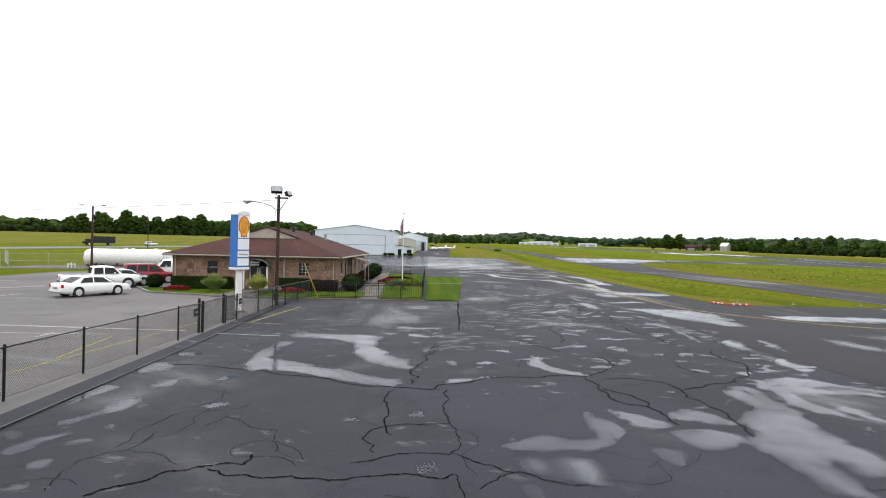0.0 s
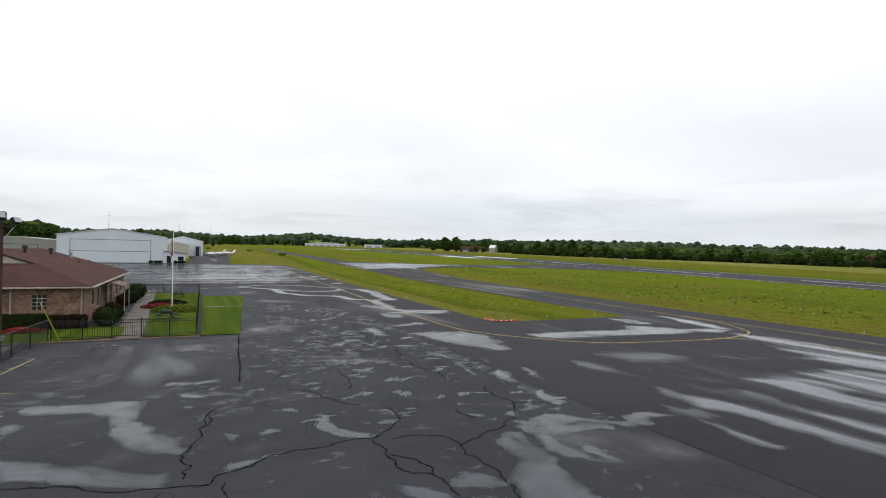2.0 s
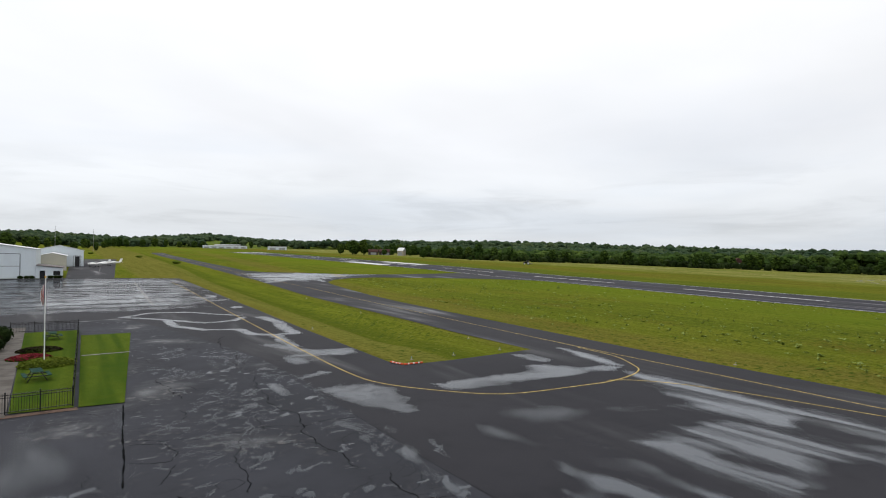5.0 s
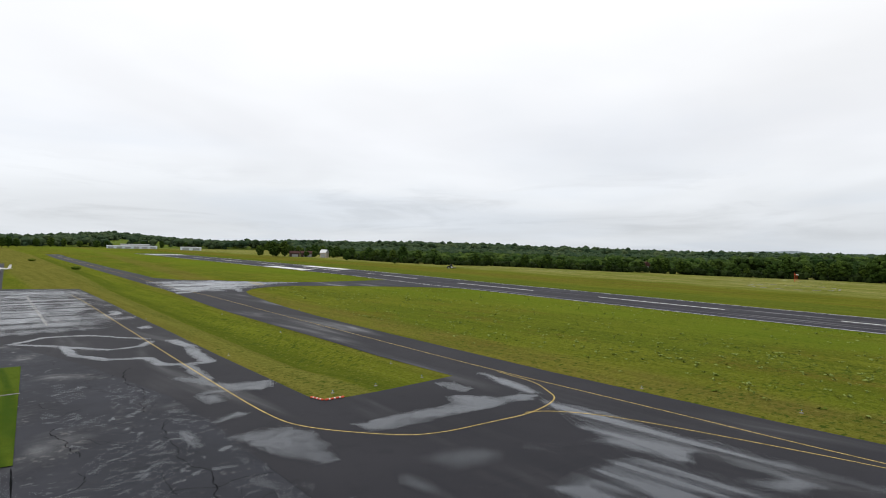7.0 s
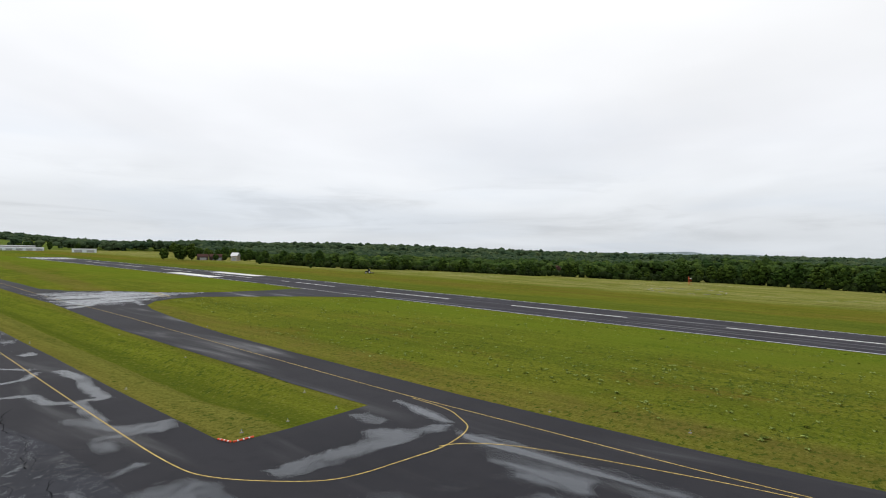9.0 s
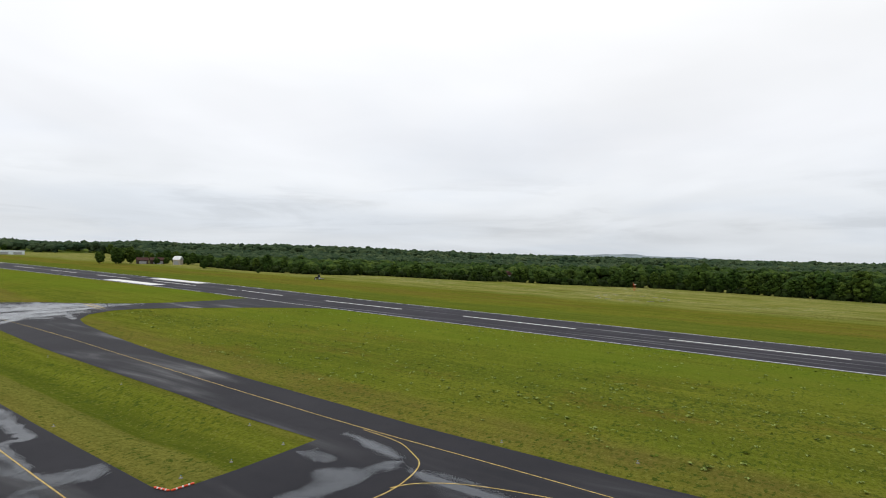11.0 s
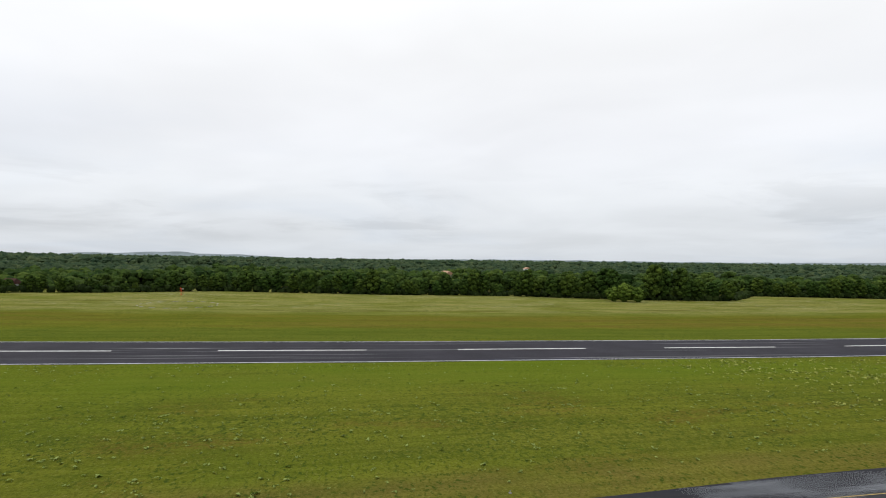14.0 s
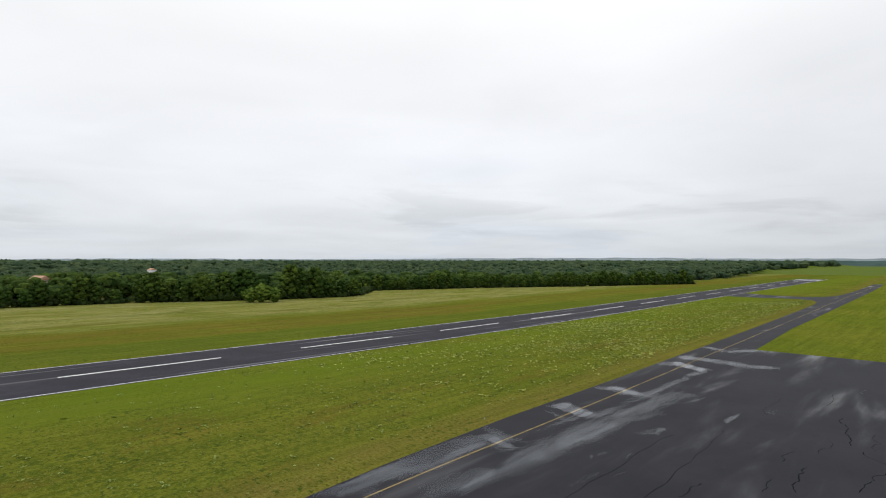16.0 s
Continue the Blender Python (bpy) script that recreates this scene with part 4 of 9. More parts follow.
patch("W", 0.9, 0.25, (4.0, 21.4), (4.3, 21.5), (4.3, 21.3), (4.0, 21.1))
patch("W", 0.9, 0.3, (5.0, 30.7), (5.8, 31.2), (5.9, 30.8), (5.3, 30.4))
patch("W", 0.9, 0.3, (4.9, 28.1), (5.4, 28.4), (5.4, 27.9), (5.0, 27.6))
patch("W", 0.9, 0.3, (11.9, 34.2), (12.2, 33.5), (11.5, 32.6))
patch("W", 0.95, 0.25, (8.4, 23.3), (9.1, 23.5), (9.6, 23.1), (10.3, 22.3), (11.1, 21.6), (11.6, 21.9), (12.7, 22.1), (13.5, 21.6), (13.7, 21.3), (13.1, 21.3), (12.3, 21.4), (11.9, 21.0), (11.0, 21.0), (10.6, 21.4), (10.0, 21.9), (9.3, 22.1), (8.6, 21.8), (8.2, 21.9), (7.9, 22.6))
patch("W", 0.9, 0.25, (7.6, 23.0), (8.0, 22.9), (7.8, 22.1), (7.9, 21.2), (7.7, 20.3), (7.8, 19.3), (8.1, 18.6), (7.5, 18.9), (7.0, 19.4), (6.9, 20.2), (7.1, 20.8), (7.3, 21.7))
patch("W", 0.9, 0.25, (6.1, 22.1), (6.7, 22.3), (7.0, 21.9), (6.9, 21.1), (6.7, 20.5), (6.1, 20.1), (6.3, 19.8), (6.1, 19.6), (5.5, 19.9), (5.9, 20.4), (6.5, 20.8), (6.5, 21.5), (6.2, 21.8))
patch("W", 0.8, 0.25, (8.1, 20.5), (8.5, 20.1), (8.5, 19.3), (8.4, 18.4), (8.1, 18.6), (7.9, 19.4))
patch("S", 0.9, 0.3, (14.3, 22.6), (14.5, 22.3), (14.4, 21.4), (14.2, 20.4), (14.3, 19.4), (14.3, 18.5), (14.3, 17.9), (14.5, 17.4), (14.0, 17.4), (13.7, 18.1), (13.7, 19.2), (13.8, 20.3), (14.0, 21.6))
patch("S", 0.6, 0.5, (14.3, 22.4), (15.4, 21.7), (15.2, 20.6), (14.2, 20.4), (14.1, 21.3))
patch("S", 1, 0.6, (16.3, 25.2), (16.7, 24.3), (16.7, 23.4), (17.4, 22.4), (17.8, 21.6), (17.8, 20.5), (17.8, 19.5), (17.8, 18.6), (17.8, 17.3), (17.9, 16.1), (17.9, 14.5), (16.8, 14.0), (16.3, 14.8), (16.4, 16.0), (16.4, 17.1), (16.3, 18.3), (16.3, 19.7), (16.1, 20.8), (15.6, 21.8), (15.8, 22.7), (16.0, 24.0))
patch("S", 1, 0.6, (18.1, 25.6), (18.5, 24.5), (19.2, 23.8), (19.9, 22.8), (19.6, 21.7), (19.6, 20.4), (19.6, 19.2), (19.8, 18.0), (19.9, 16.8), (19.7, 15.2), (18.8, 14.8), (18.5, 16.2), (18.4, 17.3), (18.3, 18.7), (18.4, 20.2), (18.5, 21.5), (18.1, 22.7), (17.9, 23.8))
patch("S", 1, 0.7, (21.8, 25.0), (23.0, 24.7), (24.5, 23.8), (24.2, 22.1), (23.9, 20.6), (24.1, 19.0), (24.1, 16.9), (21.7, 16.0), (21.4, 17.1), (21.7, 18.7), (21.5, 20.0), (21.9, 21.8), (22.1, 23.4))
patch("S", 0.9, 1.2, (25.1, 24.8), (28.9, 25.2), (30.8, 24.3), (30.9, 22.0), (30.4, 19.4), (24.5, 17.1), (24.9, 18.7), (24.7, 20.2), (25.3, 22.1), (25.3, 23.6))
patch("S", 1.1, 0.9, (37.1, 36.6), (37.4, 34.9), (37.5, 32.0), (37.3, 27.8), (37.0, 24.8), (36.7, 21.9), (32.1, 20.1), (30.9, 22.0), (32.2, 24.4), (32.5, 26.9), (33.1, 29.7), (34.3, 32.7))
patch("S", 0.5, 1.5, (20.0, 31.9), (23.2, 32.2), (25.3, 31.2), (27.7, 30.5), (28.3, 28.9), (28.4, 27.0), (28.1, 26.0), (27.4, 27.0), (25.8, 28.2), (23.9, 29.2), (21.4, 29.5), (19.1, 29.8))
patch("S", 0.5, 1, (16.1, 31.3), (18.0, 31.1), (17.8, 29.0), (17.9, 26.9), (18.0, 25.5), (17.2, 26.3), (17.0, 28.0), (16.2, 29.4))
patch("W", 0.8, 0.25, (12.6, 30.8), (13.1, 30.8), (12.9, 29.4), (12.6, 28.1), (12.4, 28.2), (12.3, 29.4))
patch("W", 0.8, 0.3, (10.1, 34.0), (10.5, 33.5), (10.2, 32.0), (9.9, 30.8), (9.6, 31.0), (9.8, 32.4))
patch("W", 1, 0.8, (14.0, 66.0), (15.7, 64.6), (16.2, 62.0), (17.3, 59.7), (19.3, 59.2), (21.5, 58.8), (21.1, 56.6), (18.9, 55.6), (17.1, 56.4), (14.8, 57.2), (13.7, 56.7), (14.3, 57.9), (16.2, 58.2), (15.5, 60.5), (14.4, 63.8))
patch("S", 0.8, 1, (13.8, 57.0), (16.3, 57.1), (17.8, 55.4), (16.5, 54.9), (14.9, 53.3), (13.6, 53.7), (13.4, 55.5))
patch("W", 0.9, 0.5, (12.0, 48.9), (13.0, 49.4), (14.5, 49.8), (14.9, 49.1), (13.7, 48.4), (12.3, 48.1))
patch("W", 0.9, 0.8, (11.5, 44.3), (13.2, 44.5), (14.8, 44.3), (16.1, 43.4), (16.7, 41.1), (16.1, 38.4), (15.3, 35.8), (14.3, 35.8), (13.7, 37.1), (13.0, 38.8), (12.1, 40.1), (12.2, 42.3), (11.9, 43.3))
patch("S", 0.7, 0.5, (9.2, 47.8), (9.9, 47.5), (9.9, 45.7), (9.7, 43.6), (9.0, 43.6), (8.8, 45.1))
patch("F", 0.9, 0.6, (4.7, 69.6), (6.7, 66.6), (5.9, 61.4), (4.4, 63.4))
patch("F", 1, 0.6, (8.1, 64.2), (9.5, 64.4), (10.9, 62.0), (11.1, 59.2), (9.6, 55.8), (7.3, 56.6))
patch("F", 0.9, 0.6, (10.2, 54.2), (11.6, 53.1), (12.1, 48.8), (11.0, 46.3), (9.9, 48.9), (9.5, 50.9))
patch("F", 0.7, 0.6, (5.5, 48.6), (8.5, 46.8), (9.1, 42.8), (6.2, 38.5), (3.3, 40.1), (3.1, 44.2))
patch("F", 0.7, 0.6, (2.2, 59.7), (6.1, 55.6), (5.7, 51.5), (2.4, 55.0))
patch("F", 1, 0.5, (-5.0, 34.2), (-2.8, 33.1), (-0.8, 31.7), (-1.1, 29.9), (-3.1, 30.6), (-4.8, 31.3))
patch("F", 0.9, 0.6, (-12.2, 33.4), (-7.6, 33.6), (-6.9, 30.9), (-11.3, 30.7))
patch("F", 1, 0.4, (-2.7, 29.0), (-1.1, 28.3), (-1.1, 27.2), (-2.8, 27.6))
patch("F", 0.9, 0.3, (-1.8, 32.2), (-1.2, 31.9), (-1.6, 28.4), (-2.0, 28.9))
patch("F", 0.8, 0.8, (0.5, 42.6), (4.1, 40.2), (7.0, 37.1), (5.2, 32.5), (1.9, 33.6), (1.0, 36.4))
patch("F", 0.9, 0.4, (12.1, 48.8), (11.7, 39.6), (11.3, 31.4), (10.8, 25.5), (10.1, 25.8), (10.3, 31.3), (10.3, 38.2))
patch("S", 0.36, 3.0, (-12.4, 30.5), (-12.4, 45.5), (-0.6, 46.0), (0.4, 33.0), (-5.0, 33.5))
patch("S", 0.34, 1.0, (-5.1, 42.9), (-3.4, 41.6), (-3.5, 35.8), (-4.9, 36.6))
patch("S", 0.8, 0.3, (9.6, 36.7), (10.6, 36.7), (11.3, 35.4), (11.3, 34.0), (11.5, 32.9), (10.8, 32.8), (10.2, 34.4), (9.7, 35.5))
patch("W", 1.1, 0.8, (19.9, 41.2), (21.6, 41.1), (23.8, 41.1), (26.6, 40.9), (30.0, 41.1), (30.9, 42.8), (32.0, 42.4), (33.3, 40.9), (34.4, 39.7), (36.8, 39.1), (37.8, 37.8), (36.4, 37.4), (33.9, 38.0), (31.1, 38.0), (27.4, 38.3), (24.0, 38.5), (21.5, 38.8), (20.0, 39.4))
patch("W", 0.9, 0.6, (33.6, 47.4), (35.2, 46.7), (35.3, 44.2), (34.9, 42.8), (33.1, 42.9), (32.9, 45.0))
patch("S", 0.9, 0.8, (40.5, 48.6), (41.1, 47.4), (40.0, 41.7), (38.7, 37.9), (37.8, 38.6), (38.2, 42.4))
patch("S", 0.55, 1.5, (19.1, 33.2), (21.5, 32.5), (24.0, 31.8), (26.5, 30.5), (29.2, 28.7), (30.3, 26.6), (27.6, 27.5), (25.1, 29.3), (22.3, 30.3), (19.6, 31.0))
patch("S", 0.5, 1.2, (16.5, 32.1), (17.8, 31.0), (19.0, 29.3), (19.6, 27.2), (20.1, 25.1), (18.6, 26.7), (17.4, 28.6), (16.7, 30.7))
patch("S", 0.8, 1.2, (30.0, 28.3), (33.7, 26.9), (36.5, 24.8), (37.3, 22.3), (36.8, 19.2), (36.6, 16.2), (36.7, 13.9), (37.0, 12.1), (35.4, 11.9), (24.1, 21.4), (23.7, 22.9), (23.7, 24.8), (26.9, 23.7), (30.4, 23.8))
patch("D", 1, 0.8, (33.5, 21.9), (34.4, 20.8), (34.0, 18.6), (33.7, 16.9), (32.6, 17.1), (31.6, 18.7), (31.6, 20.3))
patch("D", 1, 0.8, (33.1, 14.7), (35.2, 13.6), (35.5, 11.9), (33.8, 11.6), (31.3, 13.8))
patch("W", 1, 0.5, (21.4, 133.7), (23.1, 135.0), (23.0, 129.3), (21.1, 127.2))
patch("W", 0.9, 0.6, (20.3, 106.8), (22.6, 108.6), (22.6, 105.2), (20.5, 104.2))
patch("S", 0.6, 1.5, (41.0, -34.6), (41.1, -43.1), (41.1, -50.8), (41.0, -58.5), (41.8, -72.7), (40.9, -82.7), (40.7, -96.6), (39.4, -79.4), (37.7, -66.7), (36.9, -57.6), (36.8, -47.1), (36.2, -39.1), (36.0, -37.1))
patch("S", 0.6, 1.2, (48.5, -25.7), (50.3, -34.5), (50.7, -46.2), (48.0, -53.6), (43.4, -51.5), (43.8, -43.0), (43.7, -37.3), (43.2, -30.3))
patch("D", 0.9, 0.6, (42.9, -45.1), (40.5, -50.0), (38.7, -45.3), (40.9, -43.8))
patch("D", 0.9, 0.6, (45.2, -32.7), (44.0, -35.9), (41.0, -35.0), (41.7, -32.1))
patch("S", 0.8, 0.6, (48.0, -53.0), (47.5, -55.5), (40.4, -52.9), (41.1, -50.8))
patch("S", 0.8, 0.8, (49.8, -73.0), (48.7, -77.5), (40.2, -74.2), (40.8, -70.7))
patch("S", 0.8, 0.8, (48.6, -91.8), (47.6, -94.6), (39.8, -91.7), (40.7, -89.1))
patch("S", 0.9, 0.8, (49.6, -125.3), (48.1, -128.6), (39.4, -123.0), (40.6, -119.4))
patch("W", 0.7, 0.3, (25.4, -83.8), (25.3, -88.1), (24.6, -90.0), (24.0, -86.4), (24.5, -82.7))
patch("W", 0.6, 0.3, (30.9, -70.2), (31.1, -74.7), (30.2, -74.4), (29.8, -70.5))
patch("W", 0.6, 0.3, (33.4, -93.2), (31.9, -95.7), (31.8, -92.7))
streak("W", 1.1, (3.8, 98.4, 0.55), (8.4, 92.7, 0.55), (8.5, 84.8, 0.55), (11.1, 79.7, 0.55), (14.9, 78.1, 0.55), (15.1, 73.3, 0.55), (17.3, 71.6, 0.55), (19.9, 71.7, 0.55))
streak("W", 1.1, (21.0, 89.7, 0.8), (21.5, 84.0, 0.8), (20.2, 76.7, 0.8), (19.9, 71.7, 0.8))
streak("W", 0.8, (3.6, 98.6, 0.6), (7.7, 102.7, 0.6), (12.4, 102.0, 0.6), (18.6, 93.4, 0.6))
streak("W", 0.8, (8.9, 91.8, 0.6), (12.4, 86.6, 0.6), (16.4, 87.3, 0.6), (18.6, 90.9, 0.6))
streak("W", 1, (17.3, 71.6, 0.7), (17.0, 66.9, 0.7), (16.5, 62.7, 0.7))
# the south end, the north apron and the connector
streak("S", 0.5, (11.4, 117.4, 1.86), (16.1, 119.1, 1.95), (23.7, 121.9, 2.1))
streak("S", 0.5, (22.7, 148.7, 1.97), (25.2, 142.9, 1.93))
streak("S", 0.51, (43.3, -60.7, 0.35), (42.7, -67.3, 0.58), (41.6, -73.3, 1.05))
streak("S", 0.57, (41.3, -71.8, 0.58), (40.1, -81, 0.56), (40.1, -92.5, 0.73), (40.3, -106.8, 1.02), (40.3, -123, 0.91))
streak("S", 0.57, (39.5, -35.7, 1.9), (38.6, -47.4, 2.55), (38.1, -59.5, 2.87), (37.2, -74.8, 3.31), (36, -96.3, 2.26))
streak("S", 0.45, (40.5, -36.7, 0.33), (40.7, -44.6, 0.37), (40.5, -50.6, 0.59), (39.1, -56.2, 0.67))
streak("S", 0.51, (50.5, -57.3, 0.87), (44.9, -54.8, 1.16), (42, -55.3, 1.28))
streak("S", 0.51, (48.7, -52.2, 0.92), (42.8, -50.7, 0.85), (39.9, -49.7, 0.53))
streak("S", 0.51, (48.6, -76.5, 1.08), (42.5, -73.3, 1.01))
streak("S", 0.45, (47.7, -70.2, 0.89), (43, -68.6, 0.85))
streak("S", 0.57, (48.7, -91, 1.71), (43.6, -90.9, 1.68), (39.6, -91.3, 1.68))
streak("S", 0.51, (49.2, -123.6, 1.96), (44.2, -122.8, 1.6), (40, -122.4, 1.58))
streak("S", 0.57, (49.8, -135.3, 2.43), (41.2, -135, 2.97), (33.4, -132.9, 2.93), (30.1, -135.1, 1.74))
streak("S", 0.51, (50.5, -156.4, 1.5), (44.6, -152.9, 1.79))
streak("S", 0.51, (43.6, -152.6, 2.4), (37.3, -160.9, 2.43))
streak("W", 0.44, (31.7, -70.2, 0.84), (31.3, -74, 0.61))
streak("W", 0.44, (21.1, -93.2, 0.89), (20.6, -96.6, 0.63))
streak("W", 0.44, (32.6, -93, 0.53), (32.2, -97.6, 0.38))
streak("W", 0.44, (29.4, -59.3, 0.59), (29, -62.3, 0.43))
streak("W", 0.44, (29.8, -49.8, 0.53), (29.3, -52.7, 0.38))
streak("W", 0.44, (30.1, -46.6, 0.51), (29.6, -49.3, 0.37))
streak("W", 0.44, (19.6, -63.6, 0.4), (19.1, -65.6, 0.29))
streak("W", 0.44, (12.3, -119.5, 0.66), (11.5, -124.1, 0.47))
streak("W", 0.44, (32.6, -55.5, 0.49), (31.7, -63, 0.36))
streak("W", 0.44, (27.9, -52.7, 0.42), (27.3, -55.9, 0.3))
streak("S", 0.5, (-20, 128, 0.8), (2, 124, 1), (17, 123, 0.7))
streak("S", 0.5, (-30, 146, 1), (-4, 141, 1.4), (14, 139, 0.9))
streak("S", 0.56, (-35, 165, 1.6), (-8, 158, 2.2), (8, 157, 1.4))
streak("S", 0.56, (-34, 114, 3.5), (-8, 112, 4), (14, 110, 3))
streak("S", 0.56, (-34, 134, 4), (-6, 132, 4.5), (18, 130, 3.5))
streak("S", 0.62, (-38, 200, 3), (-10, 200, 4), (18, 196, 3))
streak("S", 0.56, (-32, 166, 4), (-4, 165, 5), (18, 163, 4))
streak("S", 0.5, (-30, 152, 2.2), (-4, 149, 2.8), (12, 148, 2))
streak("S", 0.5, (-30, 178, 1.2), (0, 172, 1.5), (20, 171, 1))
streak("S", 0.56, (-30, 186, 2.4), (0, 181, 3), (20, 180, 2))
streak("S", 0.5, (-28, 194, 1.2), (-6, 190, 1.6), (12, 190, 1))
streak("S", 0.5, (17.6, 128, 0.8), (20, 122, 0.8))
streak("S", 0.5, (22, 138, 0.8), (23.4, 132, 0.8))
streak("S", 0.5, (19.5, 160, 0.7), (17.5, 175, 0.7))

streak("W", 1.0, (45.9, 171.8, 1.6), (50.9, 175.2, 1.6), (59.1, 187.4, 1.8), (68.0, 201.1, 1.6), (75.1, 208.5, 1.4))
streak("W", 0.8, (52.0, 213.6, 1.0), (59.7, 213.5, 1.0), (67.0, 213.0, 1.0), (73.7, 212.1, 1.0))
streak("W", 0.8, (71.7, 206.8, 1.0), (66.8, 182.9, 1.0), (63.0, 169.4, 1.0))
streak("W", 0.8, (80.8, 197.9, 1.0), (88.5, 191.8, 1.0), (98.1, 186.7, 1.0), (117.0, 180.7, 1.0))
streak("W", 0.9, (71.0, 217.0, 1.0), (67.2, 194.5, 1.0), (60.3, 182.1, 1.0))
patch("S", 0.75, 5.0, (46.0, 178), (58.0, 172), (80.0, 188), (92.0, 190), (76.0, 212), (60.0, 224), (50.0, 222))
patch("S", 0.62, 6.0, (-46.0, 114), (18.0, 110), (24.0, 150), (26.0, 196), (8.0, 203), (-46.0, 205))


def small_pools():
    """Hand-sized to yard-wide pools in the dips of the old apron."""
    rng = random.Random(5)
    for i in range(150):
        x, y = (rng.gauss(7.0, 2.4), rng.gauss(46, 12)) if i < 105 else (rng.uniform(-4, 10), rng.uniform(24, 36))
        if x > 11.2 or (x < 1.2 and y > 45) or y < 23:
            continue
        a, s = rng.gauss(0.2, 0.5), rng.uniform(0.08, 0.4)
        w = rng.uniform(0.08, 0.24)
        streak("W", rng.uniform(0.6, 0.95), (x - math.cos(a) * s, y - math.sin(a) * s, w), (x + math.cos(a) * s, y + math.sin(a) * s, w * rng.uniform(0.5, 1.2)))


small_pools()


def standing_water(x0, x1, y0, y1, step, lift, parent, warp):
    """The films of water over one stretch of pavement: a mesh where it is wet, cut into its separate pools."""
    xs, ys = np.arange(x0, x1 + step / 2, step), np.arange(y0, y1 + step / 2, step)
    gx, gy = np.meshgrid(xs, ys)
    wx = gx + warp * lattice(gx, gy, 0.55 / warp ** 0.5, 1) + 0.35 * warp * lattice(gx, gy, 2.2 / warp ** 0.5, 2)
    wy = gy + warp * lattice(gx, gy, 0.55 / warp ** 0.5, 3) + 0.35 * warp * lattice(gx, gy, 2.2 / warp ** 0.5, 4)
    field = {k: np.zeros_like(gx) for k in "WSFD"}
    for kind, full, rim, line, widths in WET:
        pad = rim + warp * 1.5 + (0 if widths is None else widths.max())
        lo, hi = line.min(0) - pad, line.max(0) + pad
        i0, i1 = np.searchsorted(xs, (lo[0], hi[0]))
        j0, j1 = np.searchsorted(ys, (lo[1], hi[1]))
        if i1 <= i0 or j1 <= j0:
            continue
        cut = (slice(j0, j1), slice(i0, i1))
        d = np.clip(0.5 + depth_of(line, widths, wx[cut], wy[cut]) / (2 * rim), 0, 1) * full
        field[kind][cut] = np.maximum(field[kind][cut], d)
    for k in "WSF":
        field[k] *= 1 - np.clip(field["D"], 0, 1)
    paved = inside(np.array(NEW_EDGE + OLD_SEAM[::-1] + [(-12.1, 8), (-12.1, -162)], float), gx, gy) | inside(np.array(OLD_SEAM + [(-2, 96), (-12.1, 95), (-12.1, 8)], float), gx, gy)
    wet = (field["W"] + field["S"] + field["F"] > 0.02) & paved
    cell = wet[:-1, :-1] | wet[1:, :-1] | wet[:-1, 1:] | wet[1:, 1:]
    cell &= paved[:-1, :-1] & paved[1:, :-1] & paved[:-1, 1:] & paved[1:, 1:]
    pool_of = np.zeros(cell.shape, int)
    count = 0
    for j, i in zip(*np.nonzero(cell)):
        if pool_of[j, i]:
            continue
        count += 1
        todo = [(j, i)]
        pool_of[j, i] = count
        while todo:
            b, a = todo.pop()
            for q in ((b + 1, a), (b - 1, a), (b, a + 1), (b, a - 1)):
                if 0 <= q[0] < cell.shape[0] and 0 <= q[1] < cell.shape[1] and cell[q] and not pool_of[q]:
                    pool_of[q] = count
                    todo.append(q)
    size = np.bincount(pool_of.ravel(), minlength=count + 1)
    big = [k for k in range(1, count + 1) if size[k] >= 40]
    gz = land(gx, gy) + lift
    for group in [[k] for k in big] + [[k for k in range(1, count + 1) if size[k] < 40]]:
        j, i = np.nonzero(np.isin(pool_of, group) & cell)
        if not len(j):
            continue
        n = len(xs)
        quads = np.stack([j * n + i, j * n + i + 1, (j + 1) * n + i + 1, (j + 1) * n + i], -1)
        used, back = np.unique(quads, return_inverse=True)
        me = bpy.data.meshes.new("puddle")
        me.from_pydata(np.stack([gx, gy, gz], -1).reshape(-1, 3)[used].tolist(), [], back.reshape(-1, 4).tolist())
        for name, k in (("wet", "W"), ("film", "S"), ("fleck", "F")):
            me.attributes.new(name, "FLOAT", "POINT").data.foreach_set("value", field[k].ravel()[used])
        ob = part_of("puddle", me, M_WATER, parent)
        if len(group) > 1:
            tagged(ob, "many small shallow pools of rainwater on asphalt", kind="stuff")


standing_water(-12.4, 11.5, 12.0, 48.0, 0.13, 0.0455, apron_old, 0.16)
standing_water(-12.4, 26.0, 48.0, 110.0, 0.26, 0.0455, apron_old, 0.34)
standing_water(11.5, 51.0, 2.0, 48.0, 0.22, 0.0455, apron_new, 0.30)
standing_water(8.0, 52.0, -172.0, 2.0, 0.50, 0.0455, apron_new, 0.50)
standing_water(-47.0, 27.0, 110.0, 206.0, 0.80, 0.0455, apron_new, 0.80)
standing_water(44.0, 92.0, 165.0, 228.0, 0.60, 0.068, apron_new, 0.80)


